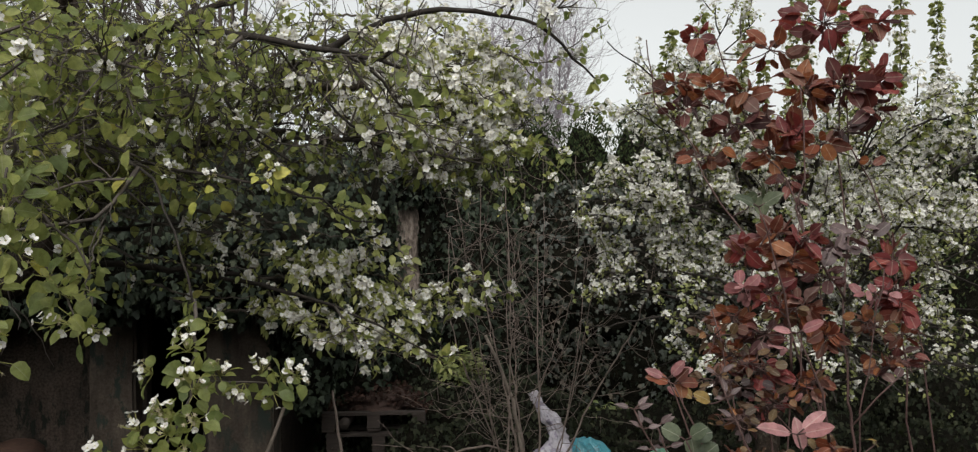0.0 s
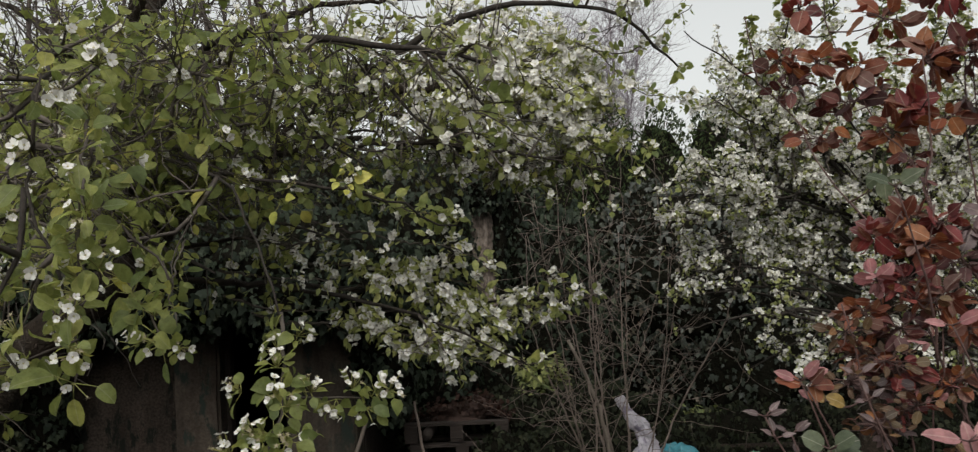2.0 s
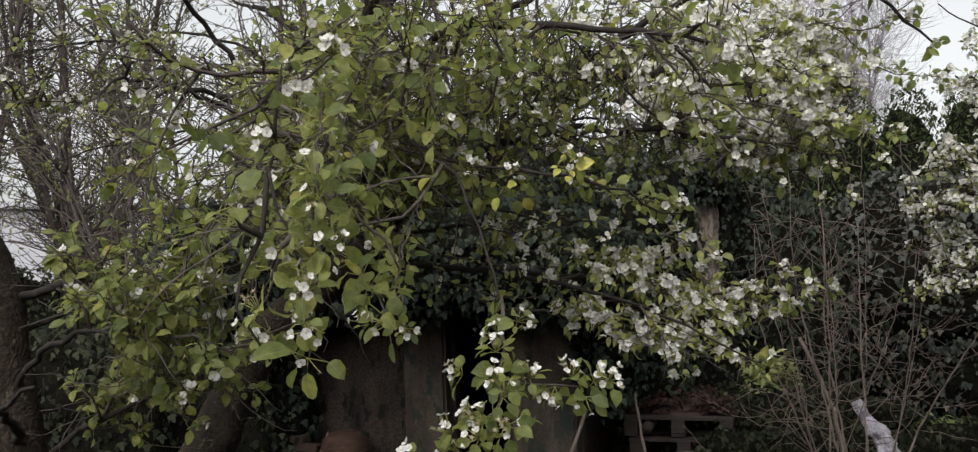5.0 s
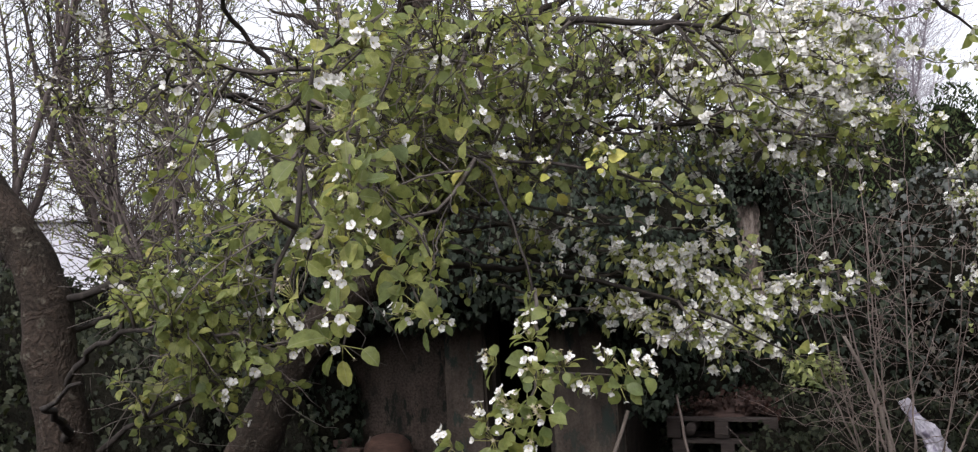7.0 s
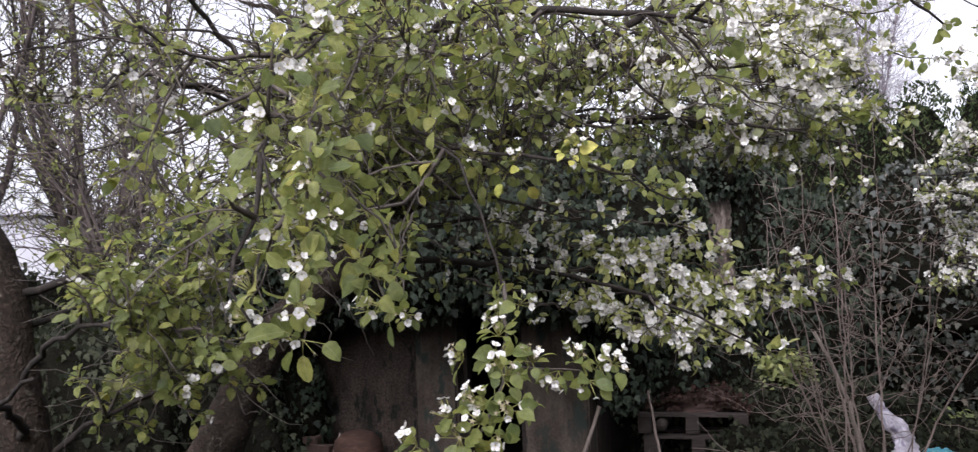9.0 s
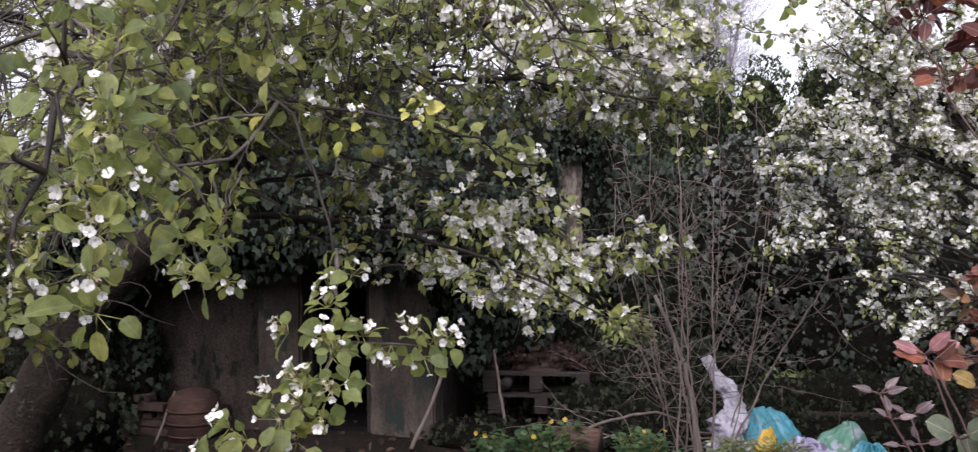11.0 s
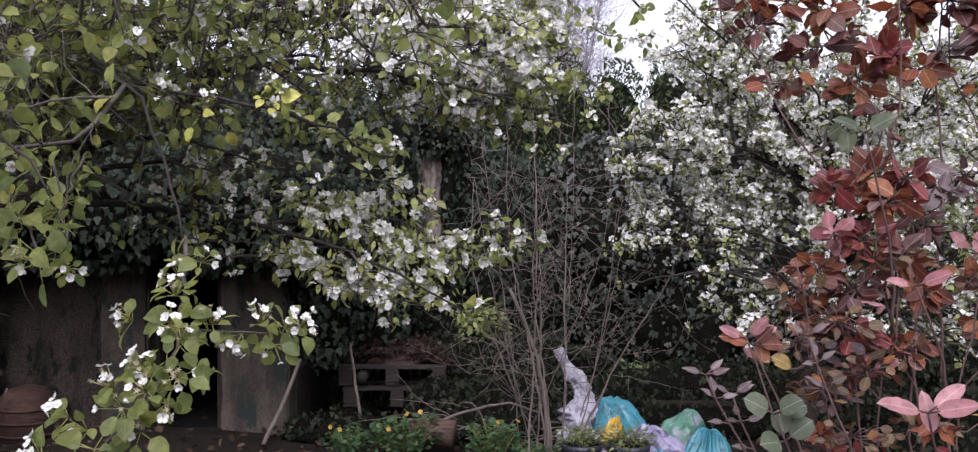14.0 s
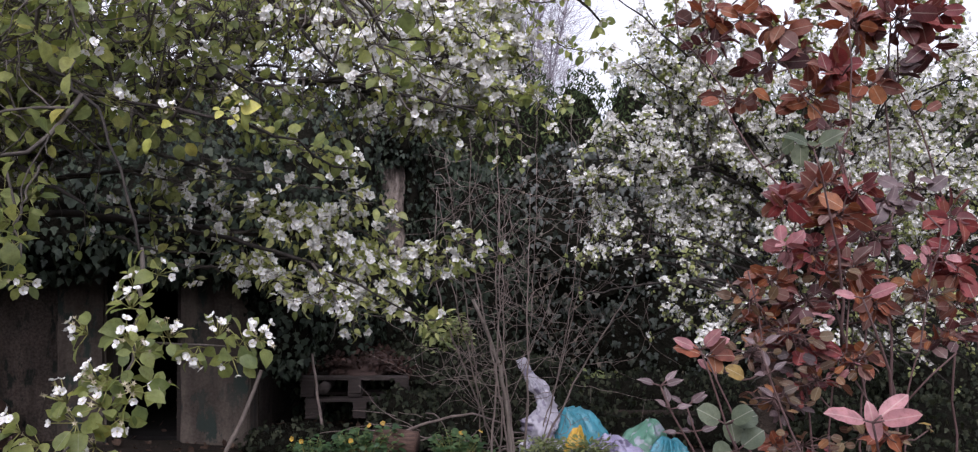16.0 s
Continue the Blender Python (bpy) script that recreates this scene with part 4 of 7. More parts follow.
bough((-1.70, 3.40, 1.75), (-1.40, 3.20, 1.82), (-1.10, 3.10, 1.78), (-0.85, 3.05, 1.70), thick=0.012, tip=0.003, leafy=1.1)
bough((-1.60, 3.20, 1.90), (-1.30, 2.90, 1.95), (-1.05, 2.70, 1.90), (-0.88, 2.60, 1.80), thick=0.012, tip=0.003, leafy=1.1)
bough((-1.75, 3.50, 1.70), (-1.50, 3.60, 1.75), (-1.20, 3.65, 1.78), (-0.90, 3.60, 1.72), thick=0.012, tip=0.003, leafy=1.0)
bough((-1.75, 3.30, 1.80), (-1.60, 2.70, 2.00), (-1.45, 2.20, 2.05), (-1.35, 1.80, 1.95), thick=0.013, tip=0.003, leafy=0.6)
bough((-1.75, 3.30, 1.90), (-1.90, 2.80, 2.10), (-1.85, 2.30, 2.15), (-1.70, 1.90, 2.05), thick=0.013, tip=0.003, leafy=0.6)
bough((-1.60, 3.10, 2.20), (-1.30, 2.70, 2.30), (-1.05, 2.40, 2.20), (-0.90, 2.20, 2.08), thick=0.012, tip=0.003, leafy=1.0)
bough((-2.00, 3.00, 2.20), (-2.15, 2.60, 2.25), (-2.10, 2.25, 2.20), (-1.95, 2.00, 2.05), thick=0.012, tip=0.003, leafy=0.8)
bough((-1.70, 3.30, 1.85), (-1.55, 3.00, 1.85), (-1.35, 2.80, 1.80), (-1.15, 2.70, 1.72), thick=0.010, tip=0.003, leafy=1.0)
bough((-1.75, 3.35, 1.76), (-1.52, 2.95, 1.74), (-1.28, 2.65, 1.66), (-1.08, 2.45, 1.6), thick=0.016, tip=0.004, leafy=1.2)
bough((-1.7, 3.45, 1.7), (-1.62, 3.1, 1.66), (-1.5, 2.85, 1.58), (-1.36, 2.7, 1.52), thick=0.014, tip=0.004, leafy=1.0)
bough((-1.85, 3.46, 1.6), (-1.32, 3.57, 1.56), (-0.8, 3.6, 1.5), (-0.35, 3.55, 1.44), (-0.06, 3.5, 1.46), thick=0.017, tip=0.004, leafy=0.18)
bough((-1.05, 3.59, 1.52), (-0.65, 3.7, 1.36), (-0.16, 3.7, 1.18), thick=0.013, tip=0.004, leafy=0.18)
bough((-1.25, 3.52, 1.54), (-0.8, 3.25, 1.47), (-0.4, 3.15, 1.32), (-0.22, 3.15, 1.22), thick=0.011, tip=0.003, leafy=0.12)
bough((-1.8, 3.47, 1.64), (-1.5, 3.4, 2.08), (-0.9, 3.35, 2.28), (-0.3, 3.4, 2.24), (0.14, 3.55, 2.08), thick=0.042, tip=0.006, leafy=1.2)
bough((-0.95, 3.35, 2.28), (-0.35, 3.2, 2.52), (0.12, 3.2, 2.5), (0.4, 3.35, 2.3), thick=0.018, tip=0.004, leafy=0.9)
bough((-1.78, 3.45, 1.66), (-1.66, 3.1, 2.2), (-1.35, 2.7, 2.65), (-0.85, 2.5, 2.85), (-0.3, 2.6, 2.85), thick=0.05, tip=0.008, leafy=0.5)
bough((-1.62, 3.05, 2.2), (-1.1, 2.6, 2.32), (-0.62, 2.3, 2.22), (-0.25, 2.25, 2.12), thick=0.022, tip=0.005, leafy=1.1)
bough((-1.7, 3.3, 1.85), (-1.45, 2.7, 1.92), (-1.1, 2.2, 1.95), (-0.78, 1.85, 1.75), (-0.64, 1.68, 1.5), thick=0.007, tip=0.0025, leafy=0.7)
bough((-1.2, 3.4, 2.15), (-0.7, 3.7, 2.12), (-0.2, 3.9, 2.05), (0.15, 4.0, 1.98), thick=0.014, tip=0.004, leafy=1.2)
bough((-1.5, 3.4, 2.0), (-0.95, 3.2, 2.06), (-0.45, 3.1, 2.02), (-0.05, 3.2, 1.95), thick=0.016, tip=0.004, leafy=1.2)
bough((-2.05, 2.95, 2.3), (-2.45, 2.65, 2.45), (-2.85, 2.5, 2.4), thick=0.009, tip=0.003, leafy=1.3)
bough((-1.95, 3.6, 2.2), (-2.6, 3.3, 2.4), (-3.1, 3.0, 2.35), thick=0.010, tip=0.003, leafy=1.3)
bough((-2.05, 3.50, 2.05), (-2.50, 3.40, 2.22), (-2.95, 3.30, 2.20), (-3.30, 3.20, 2.10), thick=0.009, tip=0.003, leafy=1.3)
bough((-1.95, 3.40, 2.30), (-2.30, 3.20, 2.55), (-2.70, 3.10, 2.62), (-3.00, 3.00, 2.55), thick=0.009, tip=0.003, leafy=1.2)
bough((-2.00, 3.50, 1.95), (-2.35, 3.50, 2.05), (-2.75, 3.45, 2.00), thick=0.008, tip=0.003, leafy=1.2)
bough((-0.92, 1.28, 1.75), (-0.9, 1.15, 1.52), (-0.84, 1.14, 1.43), thick=0.006, tip=0.002, leafy=1.0, short=0.25)
bough((-1.2, 2.35, 1.93), (-0.85, 2.15, 1.84), (-0.6, 2.12, 1.79), (-0.36, 2.45, 1.7), thick=0.0055, tip=0.0025, leafy=0.8)
bough((-1.62, 3.0, 2.15), (-1.35, 2.2, 2.2), (-1.08, 1.6, 2.02), (-0.92, 1.28, 1.75), (-0.83, 1.22, 1.56), thick=0.008, tip=0.0025, leafy=0.7, short=0.7)
bough((-1.75, 3.35, 1.72), (-1.75, 2.8, 1.9), (-1.55, 2.25, 1.92), (-1.3, 1.9, 1.75), (-1.15, 1.75, 1.55), thick=0.009, tip=0.0025, leafy=0.7)
bough((-1.75, 3.35, 1.8), (-2.05, 2.95, 2.3), (-2.1, 2.6, 2.6), (-1.75, 2.3, 2.7), thick=0.018, tip=0.005, leafy=0.5)
bough((-1.76, 3.5, 1.7), (-1.6, 3.8, 2.2), (-1.1, 4.05, 2.5), (-0.45, 4.15, 2.55), (0.0, 4.1, 2.45), thick=0.04, tip=0.006, leafy=0.8)
# Five boughs running up out of view, added to shade the shed wall.
bough((-1.8, 3.45, 1.7), (-1.95, 3.75, 2.4), (-2.0, 4.2, 3.0), (-1.8, 4.9, 3.4), thick=0.05, tip=0.01, leafy=0.12)
bough((-1.95, 3.75, 2.4), (-2.6, 4.1, 2.9), (-3.2, 4.5, 3.2), thick=0.03, tip=0.008, leafy=0.12)
bough((-1.66, 3.1, 2.2), (-1.5, 3.2, 2.9), (-1.1, 3.4, 3.4), (-0.5, 3.7, 3.6), thick=0.04, tip=0.008, leafy=0.12)
bough((-1.5, 3.2, 2.9), (-1.7, 2.6, 3.2), (-1.4, 1.9, 3.3), (-0.9, 1.5, 3.2), thick=0.025, tip=0.006, leafy=0.12)
bough((-1.95, 3.75, 2.4), (-1.4, 4.6, 3.0), (-0.8, 5.2, 3.2), thick=0.03, tip=0.008, leafy=0.12)
bough((-1.35, 2.7, 2.65), (-1.0, 2.1, 2.55), (-0.7, 1.75, 2.35), (-0.5, 1.6, 2.15), thick=0.014, tip=0.004, leafy=0.4)

bough((-1.30, 3.40, 1.92), (-1.19, 3.30, 2.03), (-1.12, 3.30, 2.10), (-1.09, 3.30, 2.24), (-1.10, 3.25, 2.42), (-1.22, 3.20, 2.75), thick=0.026, tip=0.012, leafy=0.15)
bough((-1.66, 3.30, 1.62), (-1.58, 3.20, 1.80), (-1.55, 3.20, 2.00), (-1.58, 3.20, 2.22), (-1.62, 3.10, 2.60), thick=0.034, tip=0.016, leafy=0.12)
bough((-1.60, 3.15, 2.05), (-1.45, 3.05, 2.12), (-1.25, 2.95, 2.10), (-1.00, 2.85, 2.14), thick=0.012, tip=0.004, leafy=0.25)
bough((-1.00, 3.00, 2.40), (-0.96, 2.90, 2.20), (-0.86, 2.85, 2.05), (-0.70, 2.85, 1.93), thick=0.009, tip=0.003, leafy=0.25)
bough((-0.75, 3.20, 2.45), (-0.66, 3.10, 2.25), (-0.52, 3.05, 2.08), (-0.34, 3.10, 1.98), thick=0.008, tip=0.003, leafy=0.25)

bough((-1.30, 3.60, 2.10), (-1.05, 3.75, 2.20), (-0.80, 3.85, 2.20), (-0.50, 3.90, 2.12), thick=0.008, tip=0.003, leafy=0.6)


def pear_bloom(q):
    """Full flower over the sunny end of the crown and on the low bough, thin elsewhere."""
    if q.z < 1.7 and q.y > 2.9 and q.x > -1.0:
        return 0.75
    return 0.92 if q.x > -0.16 * q.y + 0.02 else 0.35 if q.x > -0.9 else 0.18


pear, crop, off = build_tree("pear_tree", "old leaning pear tree in white blossom and fresh green leaf", "tree", PEAR_TRUNK, PEAR_LIMBS, (-2.78, 3.02, -0.05), 41, keep=pear_room, twig_step=0.062, leaf_n=lambda q: (1, 3) if q.x > -0.60 and q.z > 2.0 else (3, 4) if q.y > 2.9 else (3, 5),
                             leaf_size=lambda q: 0.020 if q.x < -0.72 * q.y and q.z > 1.9 else 0.036, bloom_size=lambda q: 0.021 if q.y < 2.3 else 0.027, spur_step=0.078, bare=0.9, bloom_n=(4, 8), bloom_p=pear_bloom)
# the drooping shoots in front
r_s = random.Random(8)


def droop(*pts, thick=0.003, bloom=0.15, size=0.032, flower=0.026, every=2):
    """A thin hanging shoot set with rosettes."""
    line = smooth_line(pts, 0.024, 0.003, r_s)
    g = Geo()
    tube(g, [q - off for q in line], thick, 0.0016, 6, 0.05, r_s)
    part("shoot", g, M_TWIG, pear)
    for k, q in enumerate(line[2:]):
        out = Vector((r_s.gauss(0, 0.8), r_s.gauss(-0.3, 0.6), r_s.gauss(0.15, 0.5)))
        if k % every == 0 or bloom > 0.2:
            spur(crop, q - off + out * 0.008, out, r_s, r_s.randint(2, 5), r_s.randint(3, 6) if r_s.random() < bloom else 0, size, flower)


droop((-0.64, 1.68, 1.5), (-0.62, 1.64, 1.43), (-0.61, 1.59, 1.37), (-0.6, 1.54, 1.32), (-0.6, 1.48, 1.27), (-0.63, 1.41, 1.22), (-0.67, 1.34, 1.17), thick=0.005, bloom=0.1, size=0.032, flower=0.019)
droop((-0.6, 1.57, 1.345), (-0.54, 1.62, 1.335), (-0.46, 1.67, 1.325), thick=0.003, bloom=0.2, size=0.032, flower=0.019)
droop((-0.92, 1.75, 1.66), (-0.88, 1.71, 1.54), (-0.86, 1.69, 1.46), thick=0.003, bloom=0.1, size=0.034, flower=0.019)
droop((-0.6, 2.12, 1.8), (-0.5, 2.4, 1.75), (-0.42, 2.68, 1.74), (-0.38, 2.72, 1.735), thick=0.003, bloom=0.25, size=0.03)
droop((-0.3, 3.3, 1.98), (-0.16, 3.32, 1.86), (-0.12, 3.36, 1.82), thick=0.003, bloom=0.6, size=0.032)
droop((0.06, 3.4, 2.06), (0.16, 3.2, 2.0), (0.17, 3.16, 1.96), thick=0.003, bloom=0.6, size=0.034)
droop((0.02, 3.45, 2.08), (0.05, 3.32, 1.98), (0.055, 3.3, 1.87), thick=0.003, bloom=0.15, size=0.032, every=6)
droop((0.14, 3.5, 2.06), (0.2, 3.34, 1.98), (0.21, 3.3, 1.88), thick=0.003, bloom=0.15, size=0.032, every=6)
droop((-0.02, 3.45, 2.02), (0.02, 3.32, 1.88), (0.03, 3.3, 1.76), thick=0.003, bloom=0.15, size=0.032, every=6)
droop((0.08, 3.45, 2.05), (0.11, 3.34, 1.88), (0.115, 3.3, 1.76), thick=0.003, bloom=0.15, size=0.032, every=6)
droop((0.16, 3.52, 2.06), (0.3, 3.36, 1.88), (0.35, 3.28, 1.72), thick=0.003, bloom=0.15, size=0.032, every=6)
droop((0.16, 3.52, 2.08), (0.25, 3.36, 2.02), (0.27, 3.28, 1.97), thick=0.003, bloom=0.15, size=0.032, every=6)
droop((-0.92, 1.55, 1.62), (-0.83, 1.48, 1.54), (-0.76, 1.42, 1.47), thick=0.003, bloom=0.3, size=0.04, flower=0.019)
droop((-0.90, 1.45, 1.98), (-0.82, 1.28, 1.84), (-0.78, 1.20, 1.74), (-0.79, 1.20, 1.64), (-0.805, 1.20, 1.54), (-0.80, 1.20, 1.45), (-0.81, 1.20, 1.42), thick=0.004, bloom=0.22, size=0.032, flower=0.017)
droop((-0.80, 1.20, 1.50), (-0.84, 1.19, 1.48), (-0.87, 1.18, 1.47), thick=0.002, bloom=0.1, size=0.030, flower=0.017)
droop((-0.79, 1.22, 1.70), (-0.72, 1.26, 1.64), (-0.69, 1.30, 1.57), thick=0.003, bloom=0.2, size=0.030, flower=0.017)
droop((-0.80, 1.26, 1.80), (-0.88, 1.35, 1.70), (-0.93, 1.42, 1.60), thick=0.003, bloom=0.3, size=0.030, flower=0.017)
droop((-0.95, 1.95, 1.68), (-0.90, 1.75, 1.55), (-0.88, 1.70, 1.47), thick=0.003, bloom=0.05, size=0.034, flower=0.019)
droop((-1.50, 3.40, 1.62), (-1.48, 3.36, 1.52), (-1.47, 3.30, 1.45), size=0.034)
droop((-1.28, 3.42, 1.66), (-1.22, 3.36, 1.48), (-1.20, 3.30, 1.36), size=0.034)
droop((-1.15, 3.42, 1.70), (-1.19, 3.34, 1.68), (-1.23, 3.30, 1.64), bloom=0.6, size=0.032)
droop((0.02, 3.35, 2.42), (0.11, 3.30, 2.35), (0.22, 3.30, 2.22), (0.33, 3.30, 2.18), (0.43, 3.30, 2.17), bloom=0.35, size=0.030)
droop((0.05, 3.35, 2.40), (0.20, 3.32, 2.36), (0.34, 3.30, 2.44), (0.46, 3.30, 2.52), bloom=0.2, size=0.030)
# the flower heads on the drooping shoot, each in its ring of leaves


def head(p, way, leaves, flowers, size=0.026):
    p = Vector(p) + Vector(way).normalized() * 0.012
    spur(crop, p - off, way, r_s, max(2, leaves - 2), flowers, size, 0.0165)


head((-0.62, 1.6, 1.39), (-0.1, -0.3, 0.8), 10, 9)
head((-0.66, 1.54, 1.36), (-0.8, -0.4, 0.3), 8, 7)
head((-0.61, 1.56, 1.345), (0.1, -0.8, 0.5), 8, 10)
head((-0.56, 1.6, 1.345), (0.4, -0.6, 0.5), 7, 9)
head((-0.62, 1.48, 1.29), (-0.2, -0.8, 0.4), 8, 12)
head((-0.55, 1.48, 1.28), (0.8, -0.4, 0.1), 9, 5)
head((-0.64, 1.42, 1.265), (-0.6, -0.4, 0.5), 9, 11)
head((-0.67, 1.34, 1.24), (-0.8, -0.3, 0.3), 8, 7)
head((-0.58, 1.45, 1.25), (0.3, -0.6, -0.4), 7, 4)
head((-0.52, 1.63, 1.325), (0.0, -0.7, -0.3), 8, 8)
head((-0.49, 1.66, 1.335), (0.2, -0.4, 0.8), 8, 9)
head((-0.455, 1.68, 1.33), (0.7, -0.4, 0.4), 9, 11)
head((-0.69, 1.3, 1.19), (-0.5, -0.5, 0.4), 9, 8)
head((-0.86, 1.69, 1.45), (0.2, -0.5, -0.3), 10, 6)
head((-0.92, 1.66, 1.45), (-0.4, -0.5, 0.3), 8, 9)
head((0.055, 3.3, 1.87), (0.1, -0.7, 0.4), 7, 9)
head((0.21, 3.3, 1.88), (0.2, -0.7, 0.3), 7, 11)
head((0.03, 3.3, 1.76), (-0.2, -0.7, 0.4), 6, 7)
head((0.115, 3.3, 1.76), (0.2, -0.7, 0.4), 7, 7)
head((0.35, 3.28, 1.71), (0.1, -0.7, 0.3), 8, 10)
head((0.27, 3.28, 1.97), (0.1, -0.7, 0.4), 9, 8)
head((-0.76, 1.11, 1.5), (0.3, -0.5, -0.6), 8, 4)
head((-0.84, 1.13, 1.5), (-0.4, -0.4, 0.5), 7, 9)
head((-0.60, 1.65, 1.455), (0.6, -0.6, 0.2), 6, 3, 0.030)
head((-0.63, 1.66, 1.42), (-0.3, -0.6, 0.5), 5, 5)
head((-0.575, 1.50, 1.335), (0.3, -0.6, 0.3), 6, 4)
head((-0.60, 1.47, 1.30), (-0.3, -0.7, 0.1), 6, 3, 0.030)
head((-0.46, 1.64, 1.32), (0.3, -0.6, -0.5), 7, 2, 0.032)
head((-0.42, 1.66, 1.335), (0.6, -0.5, 0.4), 3, 9)
head((-0.56, 1.45, 1.285), (0.2, -0.7, 0.1), 8, 7, 0.032)
head((-0.60, 1.44, 1.262), (-0.1, -0.7, 0.2), 7, 5, 0.032)
head((-0.635, 1.44, 1.238), (-0.3, -0.7, 0.0), 8, 4, 0.034)
head((-0.68, 1.42, 1.205), (-0.5, -0.6, 0.1), 7, 3, 0.032)
head((-0.62, 1.46, 1.20), (0.0, -0.7, -0.2), 7, 3, 0.034)
head((-0.80, 1.19, 1.44), (0.1, -0.5, -0.5), 5, 2, 0.046)
head((-0.88, 1.18, 1.46), (-0.5, -0.5, 0.3), 3, 7)
head((-0.80, 1.18, 1.54), (0.3, -0.7, 0.2), 5, 7, 0.036)
head((-0.78, 1.19, 1.66), (0.0, -0.7, 0.4), 4, 5, 0.032)
head((-0.76, 1.19, 1.60), (0.5, -0.6, 0.2), 4, 4, 0.032)


# the bright flowering ends of the lowest bough
r_t = random.Random(18)
young = Crop()


def flowering(*pts, heads, leaf=0.032, flower=0.028):
    line = smooth_line(pts, 0.02, 0.004, r_t)
    g = Geo()
    tube(g, [q - off for q in line], 0.006, 0.002, 6, 0.05, r_t)
    for k in range(heads):
        f = (k + r_t.random()) / heads
        q = line[int((0.15 + 0.85 * f) * (len(line) - 1))]
        out = Vector((r_t.gauss(0.1, 0.7), r_t.gauss(-0.5, 0.4), r_t.gauss(0.3, 0.5))).normalized()
        tip = q + out * r_t.uniform(0.01, 0.085)
        tube(g, [q - off, tip - off], 0.002, 0.0015, 4)
        spur(young, tip - off, out, r_t, r_t.randint(4, 7), r_t.randint(3, 7) if r_t.random() < 0.8 else 0, leaf, flower, False)
    part("shoot", g, M_TWIG, pear)


flowering((-1.27, 3.7, 1.39), (-0.91, 3.6, 1.35), (-0.58, 3.5, 1.29), (-0.4, 3.45, 1.24), (-0.15, 3.4, 1.18), heads=38, leaf=0.038, flower=0.031)
flowering((-1.12, 3.6, 1.5), (-0.8, 3.5, 1.53), (-0.61, 3.45, 1.49), (-0.46, 3.4, 1.36), (-0.31, 3.4, 1.28), heads=38, leaf=0.038, flower=0.031)
flowering((-0.83, 3.6, 1.62), (-0.63, 3.55, 1.56), (-0.41, 3.5, 1.5), (-0.21, 3.5, 1.41), (-0.06, 3.45, 1.45), heads=35, leaf=0.038, flower=0.031)
flowering((-1.15, 3.6, 1.64), (-0.92, 3.55, 1.61), (-0.73, 3.5, 1.57), (-0.62, 3.5, 1.55), heads=23, leaf=0.038, flower=0.031)
flowering((-0.62, 3.5, 1.54), (-0.53, 3.45, 1.6), (-0.48, 3.45, 1.66), heads=12, leaf=0.038, flower=0.031)
flowering((-0.95, 3.5, 1.47), (-0.84, 3.42, 1.35), (-0.76, 3.4, 1.32), (-0.64, 3.4, 1.29), heads=22, leaf=0.038, flower=0.031)
flowering((-0.62, 3.5, 1.32), (-0.51, 3.42, 1.22), (-0.5, 3.4, 1.16), heads=13, leaf=0.038, flower=0.031)
flowering((-0.73, 3.65, 1.47), (-0.57, 3.6, 1.44), (-0.41, 3.5, 1.4), (-0.27, 3.5, 1.37), heads=23, leaf=0.038, flower=0.031)
flowering((-1.2, 3.5, 1.63), (-1.15, 3.45, 1.69), (-1.1, 3.4, 1.7), heads=6, leaf=0.038, flower=0.031)
flowering((-1.45, 3.45, 1.52), (-1.25, 3.45, 1.45), (-1.0, 3.5, 1.44), heads=3, leaf=0.040)
flowering((-1.40, 3.60, 1.44), (-1.20, 3.60, 1.38), (-0.95, 3.55, 1.40), (-0.75, 3.5, 1.43), heads=4, leaf=0.040)
flowering((-1.45, 3.40, 1.62), (-1.20, 3.30, 1.58), (-0.95, 3.35, 1.56), heads=5, leaf=0.040)
flowering((-1.10, 3.50, 1.80), (-0.80, 3.40, 1.72), (-0.50, 3.30, 1.66), (-0.42, 3.30, 1.62), heads=5, leaf=0.040)
flowering((-1.35, 3.30, 1.75), (-1.10, 3.20, 1.70), (-0.85, 3.20, 1.71), heads=6, leaf=0.040)
# and of the sunny side of the upper crown
flowering((-0.85, 3.55, 2.42), (-0.50, 3.40, 2.30), (-0.15, 3.30, 2.14), (0.10, 3.30, 1.99), heads=41, leaf=0.036, flower=0.031)
flowering((-0.60, 3.60, 2.56), (-0.25, 3.45, 2.42), (0.05, 3.40, 2.24), (0.15, 3.40, 2.10), heads=41, leaf=0.036, flower=0.031)
flowering((-0.75, 3.30, 2.20), (-0.45, 3.20, 2.10), (-0.20, 3.20, 2.02), heads=22, leaf=0.036, flower=0.031)
flowering((-0.35, 3.70, 2.62), (-0.05, 3.60, 2.48), (0.12, 3.55, 2.36), heads=28, leaf=0.036, flower=0.031)
flowering((-0.80, 3.80, 2.70), (-0.45, 3.75, 2.66), (-0.10, 3.70, 2.58), heads=23, leaf=0.036, flower=0.031)
flowering((-0.45, 3.50, 2.45), (-0.20, 3.40, 2.30), (0.00, 3.35, 2.15), heads=60, leaf=0.034, flower=0.031)
flowering((-0.30, 3.60, 2.32), (-0.10, 3.50, 2.16), (0.02, 3.45, 2.06), heads=45, leaf=0.034, flower=0.031)
